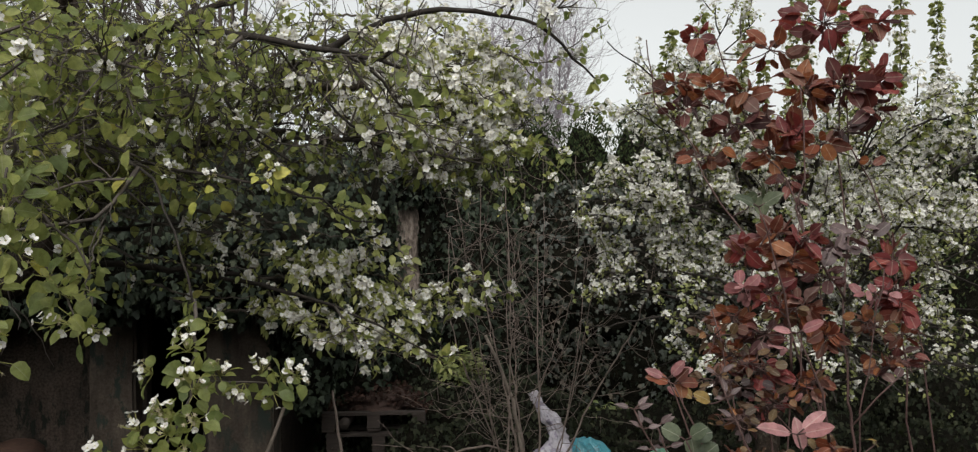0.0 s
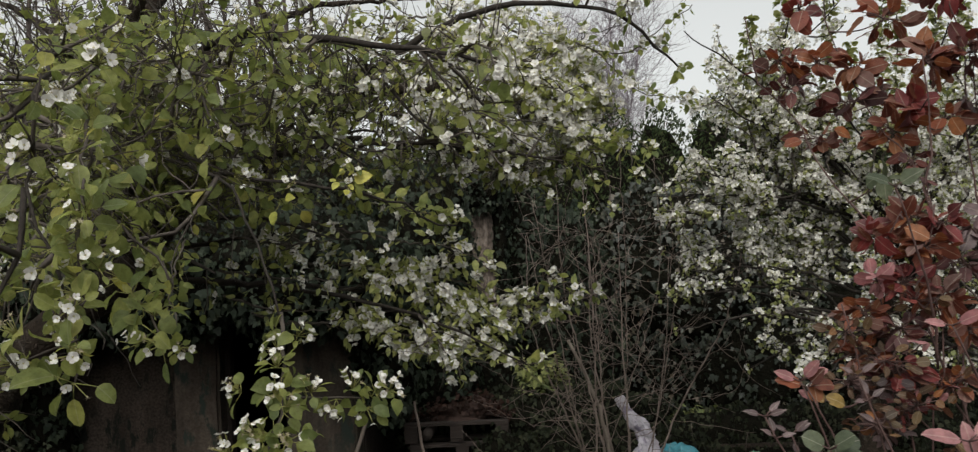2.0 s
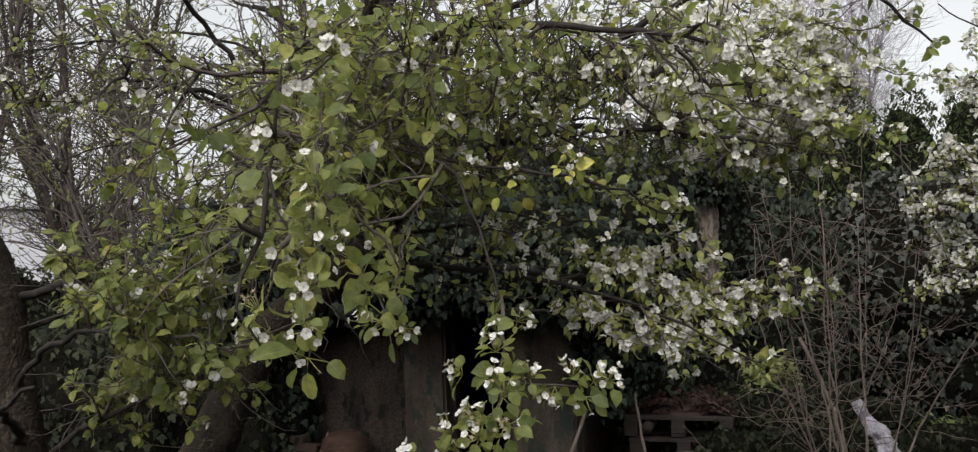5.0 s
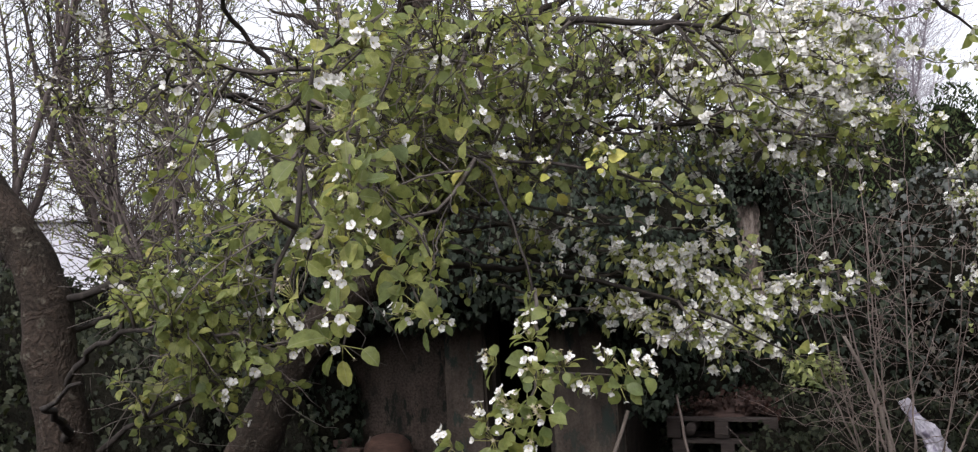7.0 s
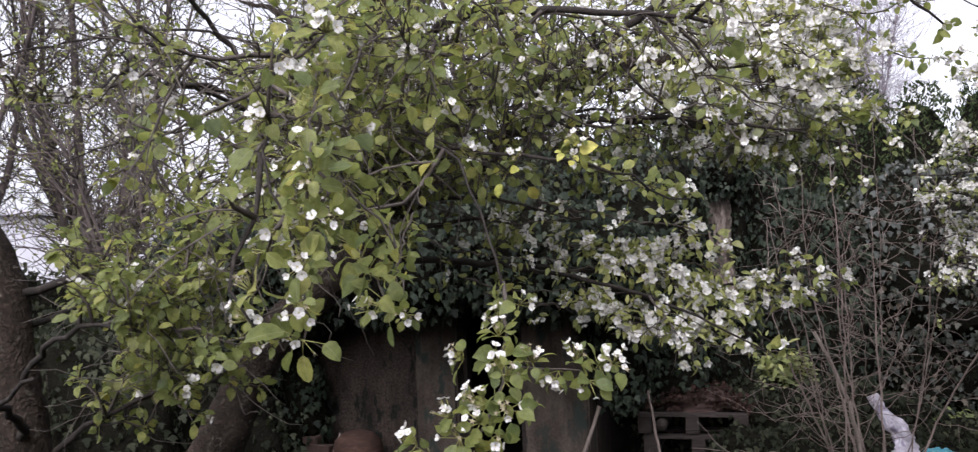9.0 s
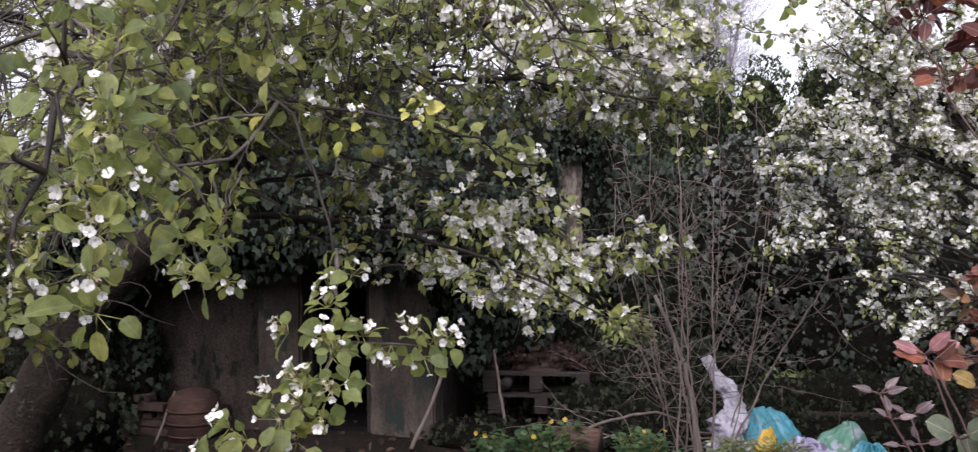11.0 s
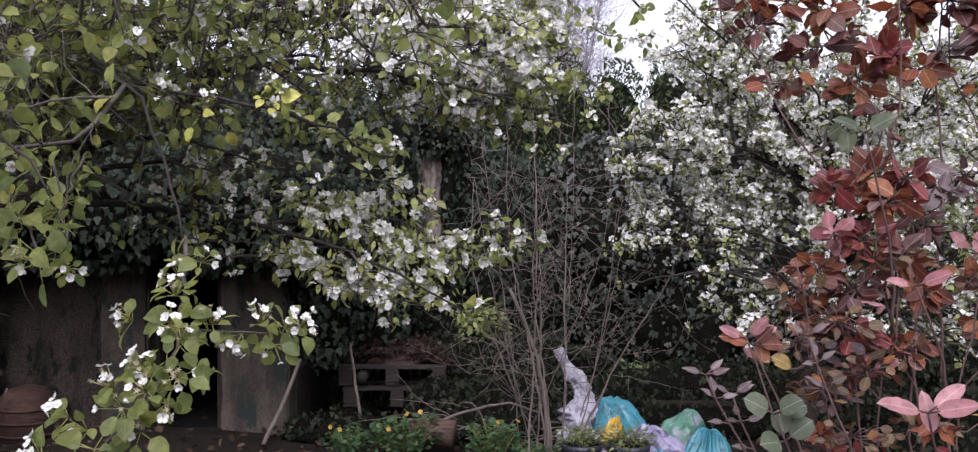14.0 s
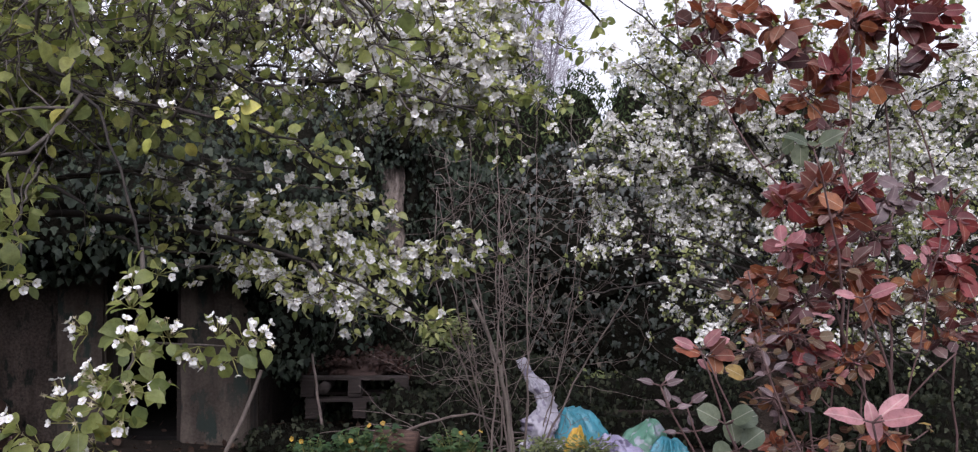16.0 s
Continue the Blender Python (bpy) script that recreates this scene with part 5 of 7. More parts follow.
flowering((-0.50, 3.40, 2.22), (-0.25, 3.35, 2.06), (-0.12, 3.30, 2.00), heads=45, leaf=0.034, flower=0.031)
flowering((-0.22, 3.60, 2.50), (-0.02, 3.50, 2.38), (0.08, 3.45, 2.28), heads=40, leaf=0.034, flower=0.030)
flowering((-0.15, 3.50, 2.28), (0.02, 3.45, 2.20), (0.14, 3.40, 2.10), heads=40, leaf=0.034, flower=0.030)
flowering((-0.80, 3.15, 2.32), (-0.52, 3.05, 2.20), (-0.28, 3.05, 2.08), heads=24, leaf=0.034, flower=0.027)
flowering((-0.55, 3.15, 2.45), (-0.25, 3.05, 2.30), (0.00, 3.05, 2.16), heads=40, leaf=0.034, flower=0.027)
# a pair of yellowed leaf tufts
r_y = random.Random(9)
gold = Crop()
for p, way, n in (((-0.605, 2.12, 1.815), (0.3, -0.8, 0.2), 5), ((-0.58, 2.11, 1.80), (0.6, -0.7, -0.2), 3), ((-0.755, 2.08, 1.765), (-0.2, -0.8, -0.4), 3)):
    spur(gold, Vector(p) - off, way, r_y, n, 0, 0.032, 0.03)
head((-0.575, 2.13, 1.815), (0.5, -0.6, 0.3), 1, 5)
head((-0.575, 2.12, 1.83), (-0.2, -0.6, 0.6), 0, 4)
head((-0.74, 2.10, 1.79), (0.2, -0.6, 0.6), 1, 7)
head((-0.405, 2.70, 1.735), (0.5, -0.7, 0.3), 3, 7, 0.040)
head((-0.425, 2.69, 1.74), (-0.5, -0.6, 0.3), 5, 0, 0.040)
head((-0.63, 2.75, 1.63), (-0.1, -0.8, 0.3), 3, 9, 0.030)
head((-0.70, 2.80, 1.60), (-0.4, -0.8, 0.3), 4, 8, 0.030)
head((-0.33, 3.05, 1.58), (0.2, -0.8, 0.3), 6, 9, 0.034)
crop.stalks.add(np.concatenate(gold.stalks.v), [f for f in gold.stalks.f])
pieces("yellow_leaf", shared_meshes("yellow_leaf", PEAR_LEAVES, [M_YELLOW_LEAF]), gold.leaves, pear)
leaved(pear, crop, lambda m: m.translation.y, PEAR_LEAVES, M_PEAR_LEAF, PEAR_LEAVES_FAR)
leaved(pear, young, lambda m: m.translation.y, YOUNG_LEAVES, M_YOUNG_PEAR, YOUNG_LEAVES, "young_leaf")


# the second trunk at the edge of the ivy bank
def side_room(q):
    return (q - Vector((0, 0, 1.55))).length > 1.3 and q.x < -1.35 and q.x > -1.02 * q.y - 0.05 and q.x > -2.45 + 0.9 * (1.35 - q.z)


SIDE_LIMBS = [
    ([(-2.42, 2.15, 1.05), (-2.25, 1.98, 1.15), (-1.95, 1.65, 1.25), (-1.68, 1.50, 1.33)], 0.016, 0.004, 0.9),
    ([(-2.49, 2.15, 1.50), (-2.25, 2.22, 1.56), (-1.90, 2.10, 1.52), (-1.62, 1.95, 1.36)], 0.016, 0.004, 1.0),
    ([(-2.47, 2.15, 1.38), (-2.36, 2.40, 1.48), (-2.20, 2.55, 1.55)], 0.012, 0.004, 1.2),
    ([(-2.40, 2.18, 0.95), (-2.20, 2.20, 1.10), (-1.95, 2.25, 1.20), (-1.75, 2.30, 1.22)], 0.012, 0.004, 1.2),
    ([(-2.44, 2.15, 1.20), (-2.20, 2.05, 1.35), (-1.95, 1.95, 1.42), (-1.70, 1.90, 1.40)], 0.012, 0.004, 1.2),
]
SIDE_TRUNK = [([(-2.32, 2.20, -0.08), (-2.36, 2.18, 0.55), (-2.415, 2.15, 1.03), (-2.46, 2.15, 1.28), (-2.495, 2.15, 1.52), (-2.565, 2.15, 1.68), (-2.68, 2.15, 1.83), (-2.87, 2.13, 2.02), (-3.17, 2.1, 2.3), (-3.5, 2.0, 2.8)], 0.092, 0.06)]
side, crop, off = build_tree("side_tree", "dark mossy-barked fruit tree with sparse leafy side shoots", "tree", SIDE_TRUNK, SIDE_LIMBS, (-2.32, 2.20, -0.05), 42, keep=side_room, bloom_p=0.10, leaf_size=0.034, twig_len=(0.15, 0.45), twig_step=0.050, spur_step=0.045, bare=0.6)
leaved(side, crop, lambda m: m.translation.y, PEAR_LEAVES, M_PEAR_LEAF, PEAR_LEAVES_FAR)


# ---- the white-flowering tree
def white_limbs():
    r = random.Random(51)
    out = []
    for k in range(66):
        z0 = r.uniform(0.6, 1.8)
        a = r.uniform(math.pi * 0.75, math.pi * 2.25)
        reach = r.uniform(0.7, 1.55)
        tip = Vector((1.85 + math.cos(a) * reach * 1.05, 5.35 + math.sin(a) * reach * 0.75, min(2.98, z0 + r.uniform(-0.1, 1.32))))
        mid = Vector((1.85, 5.35, z0)).lerp(tip, 0.5) + Vector((0, 0, r.uniform(0.0, 0.25)))
        out.append(([(1.80, 5.35, z0), tuple(mid), tuple(tip)], 0.013, 0.003, 1.0))
    for k in range(18):
        a = r.uniform(math.pi * 0.85, math.pi * 2.15)
        reach = r.uniform(0.8, 1.5)
        tip = Vector((1.80 + math.cos(a) * reach, 5.35 + math.sin(a) * reach * 0.8, r.uniform(0.85, 1.28)))
        out.append(([(1.75, 5.35, 1.0), tuple(Vector((1.75, 5.35, 1.25)).lerp(tip, 0.5)), tuple(tip)], 0.014, 0.003, 0.7))
    for x, y, z in ((2.2, 5.0, 1.15), (2.4, 5.0, 0.95), (2.7, 5.1, 0.80), (2.9, 5.2, 1.05), (2.5, 4.9, 0.70), (2.3, 4.8, 0.85), (2.8, 5.0, 1.25)):
        out.append(([(1.80, 5.35, 1.1), (0.5 * (1.8 + x), 0.5 * (5.35 + y), 0.5 * (1.1 + z) + 0.1), (x, y, z)], 0.012, 0.003, 1.0))
    for x, z0, z1 in ((0.46, 1.2, 1.35), (0.52, 1.35, 1.62), (0.48, 1.5, 1.85), (0.60, 1.6, 2.05), (0.68, 1.7, 2.3), (0.62, 1.25, 1.5), (0.75, 1.7, 2.45), (0.85, 1.6, 2.2), (0.95, 1.7, 2.65), (1.05, 1.8, 2.75), (1.18, 1.8, 2.85), (1.32, 1.9, 2.95), (1.0, 1.6, 2.45), (1.5, 1.9, 2.95)):
        y = 5.2 + r.uniform(-0.4, 0.3)
        out.append(([(1.75, 5.35, z0), (1.2, 0.5 * (5.35 + y), 0.5 * (z0 + z1) + 0.1), (x, y, z1)], 0.012, 0.003, 1.0))
    return out


def white_room(q):
    edge = 0.40 + 0.36 * max(0.0, q.z - 1.8) + 0.3 * max(0.0, 1.3 - q.z)
    clump = noise.noise(q * 2.3 + Vector((3, 1, 0)))
    if clump < (-0.60 if q.z > 1.75 else -0.34 if q.z > 1.45 or q.x > 2.0 else -0.28):
        return False
    if noise.noise(q * 5.5) < (-0.42 if q.z > 1.4 else -0.15):
        return False
    return q.x > edge and q.z < 2.96 + 0.15 * min(1.0, max(0.0, q.x - 0.8)) + 0.16 * noise.noise(q * 4.0) and q.z > (0.82 + 0.2 * max(0.0, q.x - 1.0) if q.x < 1.9 else 0.55)


WHITE_TRUNK = [([(1.62, 5.30, -0.08), (1.60, 5.30, 0.5), (1.72, 5.33, 1.0), (1.85, 5.35, 1.6), (1.9, 5.35, 2.2)], 0.085, 0.03)]
white, crop, off = build_tree("blossom_tree", "small fruit tree smothered in white blossom", "tree", WHITE_TRUNK, white_limbs(), (1.62, 5.30, -0.05), 52, twig_step=0.10, twig_len=(0.16, 0.42), spur_step=0.042, leaf_n=(2, 4),
                             bloom_p=lambda q: 0.45 if q.x > 2.0 and q.z < 1.7 else 0.66 if q.z < 1.5 else 0.92, bloom_n=(5, 9), leaf_size=0.024, bloom_size=0.022, keep=white_room, lift=0.6, stalks=False)
# upright leafy shoots above its crown
r_w = random.Random(53)
for x, y, top in ((0.98, 5.1, 2.92), (1.12, 5.2, 2.72), (1.22, 5.1, 3.02), (1.46, 5.15, 3.03), (1.60, 5.3, 2.78), (1.75, 5.1, 3.20), (1.84, 5.2, 3.26), (2.02, 5.15, 3.15), (2.20, 5.2, 2.95), (2.36, 5.1, 3.28), (2.62, 5.2, 3.10), (2.85, 5.2, 3.0)):
    line = smooth_line([(1.3 + 0.7 * (x - 1.3), y, 1.9), (x + r_w.uniform(-0.05, 0.02), y, 2.45), (x + r_w.uniform(0.0, 0.06), y, top)], 0.012, 0.004, r_w)
    g = Geo()
    tube(g, [q - off for q in line], 0.008, 0.002, 5)
    part("shoot", g, M_TWIG, white)
    for k, q in enumerate(line[30:]):
        a = k * 2.4 + r_w.uniform(-0.3, 0.3)
        out = Vector((math.cos(a), math.sin(a), r_w.uniform(-0.4, 0.5)))
        for _ in range(4):
            crop.leaves.append(oriented(q - off + out * 0.01, out + rvec(r_w, 0.4), Vector((0, 0, 1)) + rvec(r_w, 0.5), r_w.uniform(0.03, 0.05)))
        for _ in range(4 if q.z < top - 0.32 else 1):
            if q.z < top - 0.15 and r_w.random() < 0.6:
                crop.flowers.append(facing(q - off + (out + rvec(r_w, 0.6)) * 0.035, out + rvec(r_w, 0.4), 0.026, r_w))
leaved(white, crop, lambda m: m.translation.y, PEAR_LEAVES_FAR, M_BLOSSOM_LEAF, PEAR_LEAVES_FAR)


# ---- the red-leaved bush
def build_red_bush():
    r = random.Random(61)
    bush = thing("red_leaved_bush", "tall shrub with large glossy red and maroon leaves", "shrub", (0.75, 1.5, -0.03))
    off = Vector((0.75, 1.5, -0.03))
    meshes = {}
    lines = []

    def stem(pts, thick):
        pts = [Vector(p) for p in pts]
        if pts[0].z < 0.6:
            pts.insert(0, Vector((pts[0].x + 0.03, pts[0].y, -0.05)))
        line = smooth_line(pts, 0.04, 0.003, r)
        g = Geo()
        tube(g, [q - off for q in line], thick * 0.68, 0.0016, 7, 0.06, r)
        part("stem", g, M_RED_TWIG, bush)
        lines.append(line)

    def tuft(at, wide, high, count, size, mat):
        """A spray of leaves on thin twigs from the nearest stem."""
        at = Vector(at)
        foot = min((q for line in lines for q in line), key=lambda q: (q - at).length + 0.4 * max(0.0, q.z - at.z))
        g = Geo()
        twig = smooth_line([foot, foot.lerp(at, 0.6) + Vector((0, 0, -0.015)), at], 0.02, 0.002, r)
        tube(g, [q - off for q in twig], 0.0022, 0.0013, 5)
        ms = []
        for k in range(count):
            a = k * 2.4 + r.uniform(-0.4, 0.4)
            far = r.uniform(0.25, 1.0) ** 0.6
            tip = at + Vector((math.cos(a) * wide * 1.12 * far, r.uniform(-0.8, 0.8) * wide, math.sin(a) * high * far))
            d = (tip - at).normalized() + Vector((0, 0, r.uniform(-0.5, 0.4))) + rvec(r, 0.25)
            base = tip - d.normalized() * size * 0.5
            tube(g, [at - off, at.lerp(base, 0.5) - off + rvec(r, 0.003), base - off], 0.0011, 0.0009, 4)
            ms.append(oriented(base - off, d, Vector((0, -0.5, 0.5)) + rvec(r, 0.75), size * r.uniform(0.6, 1.2)))
        part("twig", g, M_RED_TWIG, bush)
        if mat.name not in meshes:
            meshes[mat.name] = shared_meshes("leaf", RED_LEAVES, [mat])
        pieces("leaf", r.sample(meshes[mat.name], len(RED_LEAVES)), ms, bush)

    stem([(0.728, 1.736, 0.206), (0.728, 1.736, 0.923), (0.717, 1.736, 1.225), (0.672, 1.792, 1.404), (0.639, 1.904, 1.584), (0.605, 1.96, 1.651), (0.548, 2.016, 1.752), (0.502, 2.072, 1.897), (0.429, 2.072, 1.976), (0.406, 2.072, 2.144)], 0.0065)
    stem([(0.885, 1.904, 0.083), (0.862, 1.904, 0.856), (0.84, 1.904, 1.27), (0.852, 1.96, 1.46), (0.885, 2.016, 1.64), (0.872, 2.016, 1.841), (0.879, 2.016, 1.987), (0.844, 2.016, 2.166)], 0.0085)
    stem([(0.739, 1.792, 0.284), (0.728, 1.792, 1.147), (0.762, 1.848, 1.438), (0.739, 1.904, 1.662), (0.727, 1.96, 1.763), (0.671, 2.016, 1.864), (0.633, 2.072, 1.998), (0.585, 2.072, 2.144)], 0.005)
    stem([(0.862, 1.96, 1.472), (0.761, 1.904, 1.595), (0.727, 1.904, 1.696), (0.749, 1.904, 1.774), (0.749, 1.904, 1.886), (0.744, 1.904, 1.987)], 0.005)
    stem([(1.064, 2.016, -0.007), (1.03, 2.016, 1.091), (1.008, 2.016, 1.472), (0.985, 2.016, 1.651), (0.951, 2.016, 1.763), (0.895, 2.016, 1.864), (0.903, 2.016, 2.009), (0.956, 2.016, 2.166)], 0.006)
    stem([(1.053, 1.904, 0.206), (1.03, 1.904, 1.113), (0.997, 1.904, 1.438), (0.974, 1.904, 1.595)], 0.005)
    stem([(0.627, 1.68, 0.363), (0.594, 1.68, 1.147), (0.572, 1.68, 1.326), (0.549, 1.68, 1.483), (0.571, 1.68, 1.595), (0.616, 1.68, 1.662)], 0.005)
    stem([(0.65, 1.68, 0.486), (0.627, 1.68, 1.169), (0.65, 1.68, 1.281), (0.661, 1.68, 1.416), (0.639, 1.68, 1.528), (0.661, 1.68, 1.651)], 0.004)
    stem([(0.549, 1.624, 0.52), (0.526, 1.624, 1.158), (0.494, 1.624, 1.292), (0.471, 1.624, 1.404), (0.459, 1.624, 1.472)], 0.004)
    stem([(0.851, 1.792, 0.408), (0.818, 1.792, 1.147), (0.842, 1.792, 1.315), (0.863, 1.792, 1.46), (0.884, 1.792, 1.55)], 0.004)
    stem([(0.739, 1.68, 1.169), (0.694, 1.68, 1.236), (0.662, 1.68, 1.292), (0.628, 1.68, 1.326)], 0.003)
    stem([(0.717, 1.68, 1.136), (0.683, 1.68, 1.18), (0.638, 1.68, 1.214), (0.582, 1.68, 1.27), (0.538, 1.68, 1.292)], 0.003)
    stem([(0.784, 1.736, 1.214), (0.84, 1.736, 1.27), (0.886, 1.736, 1.315)], 0.003)
    tuft((0.53, 2.07, 2.15), 0.045, 0.05, 13, 0.05, M_CRIMSON)
    tuft((0.478, 2.072, 2.032), 0.056, 0.035, 16, 0.05, M_RUSSET)
    tuft((0.567, 2.072, 2.02), 0.064, 0.035, 20, 0.054, M_RUSSET)
    tuft((0.655, 2.072, 1.998), 0.056, 0.043, 20, 0.057, M_RUSSET)
    tuft((0.496, 2.072, 1.964), 0.049, 0.035, 20, 0.041, M_MAROON)
    tuft((0.627, 2.072, 1.92), 0.071, 0.026, 17, 0.05, M_MAROON)
    tuft((0.707, 2.072, 1.942), 0.028, 0.035, 11, 0.041, M_RUSSET)
    tuft((0.558, 2.072, 1.841), 0.064, 0.028, 17, 0.042, M_RUSSET)
    tuft((0.704, 2.016, 1.841), 0.048, 0.048, 22, 0.045, M_RUSSET)
    tuft((0.727, 1.96, 1.763), 0.04, 0.024, 11, 0.036, M_MAROON)
    tuft((0.778, 1.96, 1.987), 0.06, 0.054, 26, 0.058, M_RUSSET)
    tuft((0.868, 1.96, 1.998), 0.066, 0.04, 26, 0.056, M_MAROON)
    tuft((0.738, 1.96, 1.886), 0.034, 0.04, 16, 0.057, M_CRIMSON)
    tuft((0.806, 1.96, 1.852), 0.054, 0.034, 17, 0.047, M_RUSSET)
    tuft((0.948, 1.96, 2.009), 0.047, 0.04, 17, 0.057, M_CRIMSON)
    tuft((0.942, 1.96, 1.931), 0.04, 0.034, 11, 0.049, M_MAROON)
    tuft((0.929, 1.96, 1.808), 0.029, 0.019, 2, 0.05, M_RUSSET)
    tuft((0.738, 1.904, 1.707), 0.016, 0.016, 2, 0.036, M_MAROON)
    tuft((0.872, 1.994, 1.886), 0.04, 0.027, 11, 0.045, M_MAUVE)
    tuft((0.844, 2.016, 2.166), 0.096, 0.055, 30, 0.057, M_CRIMSON)
    tuft((0.707, 2.016, 2.099), 0.068, 0.055, 17, 0.053, M_RUSSET)
    tuft((0.967, 2.016, 2.166), 0.055, 0.055, 17, 0.057, M_CRIMSON)
    tuft((0.649, 1.96, 1.729), 0.04, 0.029, 5, 0.052, M_SAGE)
    tuft((0.549, 1.68, 1.595), 0.032, 0.03, 20, 0.041, M_CRIMSON)
    tuft((0.615, 1.68, 1.628), 0.04, 0.032, 20, 0.041, M_RUSSET)
    tuft((0.672, 1.68, 1.617), 0.035, 0.032, 18, 0.041, M_CRIMSON)
    tuft((0.639, 1.68, 1.572), 0.046, 0.027, 24, 0.041, M_RUSSET)
    tuft((0.527, 1.624, 1.516), 0.028, 0.034, 13, 0.035, M_PINK)
    tuft((0.594, 1.68, 1.505), 0.046, 0.035, 24, 0.037, M_CRIMSON)
    tuft((0.661, 1.68, 1.472), 0.04, 0.04, 32, 0.041, M_RUSSET)
    tuft((0.516, 1.68, 1.449), 0.04, 0.028, 32, 0.032, M_RUSSET)
    tuft((0.582, 1.68, 1.416), 0.052, 0.028, 32, 0.034, M_MAROON)
    tuft((0.583, 1.59, 1.393), 0.016, 0.013, 2, 0.044, M_PINK)
    tuft((0.729, 1.736, 1.404), 0.036, 0.029, 22, 0.041, M_RUSSET)
    tuft((0.505, 1.68, 1.371), 0.04, 0.035, 36, 0.03, M_RUSSET)
    tuft((0.571, 1.68, 1.337), 0.046, 0.032, 26, 0.037, M_CRIMSON)
    tuft((0.528, 1.68, 1.304), 0.052, 0.025, 36, 0.025, M_MAUVE)
    tuft((0.617, 1.68, 1.304), 0.04, 0.028, 18, 0.026, M_PINK)
    tuft((0.685, 1.68, 1.315), 0.028, 0.028, 18, 0.036, M_RUSSET)
    tuft((0.571, 1.68, 1.259), 0.052, 0.028, 24, 0.025, M_CRIMSON)
    tuft((0.482, 1.68, 1.248), 0.017, 0.017, 2, 0.032, M_RUSSET)
    tuft((0.784, 1.792, 1.595), 0.046, 0.022, 18, 0.045, M_MAUVE)
    tuft((0.538, 1.68, 1.225), 0.04, 0.028, 22, 0.03, M_MAUVE)
    tuft((0.93, 1.848, 1.572), 0.038, 0.044, 20, 0.043, M_CRIMSON)
    tuft((0.873, 1.814, 1.494), 0.037, 0.031, 13, 0.033, M_PINK)
    tuft((0.941, 1.848, 1.46), 0.031, 0.035, 18, 0.043, M_CRIMSON)
    tuft((0.863, 1.848, 1.427), 0.025, 0.025, 13, 0.036, M_RUSSET)
    tuft((0.93, 1.848, 1.337), 0.05, 0.038, 24, 0.036, M_MAROON)
    tuft((0.897, 1.848, 1.326), 0.038, 0.025, 13, 0.032, M_RUSSET)
    tuft((0.683, 1.568, 1.192), 0.027, 0.016, 13, 0.036, M_RUSSET)
    tuft((0.461, 1.62, 1.42), 0.050, 0.035, 20, 0.025, M_TAN)
    tuft((0.536, 1.64, 1.36), 0.055, 0.035, 21, 0.025, M_TAN)
    tuft((0.458, 1.6, 1.33), 0.050, 0.030, 20, 0.022, M_TAN)
    tuft((0.58, 1.62, 1.28), 0.055, 0.030, 20, 0.025, M_TAN)
    tuft((0.5, 1.6, 1.25), 0.055, 0.030, 20, 0.022, M_TAN)
    tuft((0.659, 1.66, 1.31), 0.050, 0.035, 16, 0.025, M_TAN)
    tuft((0.607, 1.66, 1.47), 0.050, 0.035, 15, 0.029, M_TAN)
    tuft((0.861, 1.8, 1.42), 0.055, 0.035, 15, 0.029, M_TAN)
    tuft((0.55, 1.6, 1.17), 0.060, 0.030, 18, 0.025, M_TAN)
    tuft((0.68, 1.64, 1.18), 0.055, 0.030, 15, 0.027, M_TAN)
    tuft((0.806, 1.68, 1.18), 0.013, 0.02, 2, 0.036, M_OCHRE)
    tuft((0.404, 1.568, 1.304), 0.021, 0.015, 2, 0.036, M_OCHRE)
    tuft((0.526, 1.68, 1.158), 0.028, 0.022, 18, 0.036, M_RUSSET)
    tuft((0.65, 1.68, 1.102), 0.08, 0.035, 26, 0.036, M_CRIMSON)
    tuft((0.56, 1.68, 1.08), 0.068, 0.035, 28, 0.036, M_RUSSET)
    tuft((0.829, 1.792, 1.046), 0.073, 0.049, 20, 0.036, M_CRIMSON)
    tuft((0.86, 1.86, 1.63), 0.050, 0.028, 10, 0.042, M_MAUVE)
    tuft((0.94, 1.86, 1.50), 0.045, 0.035, 14, 0.040, M_CRIMSON)
    tuft((0.95, 1.86, 1.40), 0.045, 0.035, 14, 0.038, M_RUSSET)
    tuft((0.78, 1.86, 1.53), 0.045, 0.030, 12, 0.038, M_MAROON)
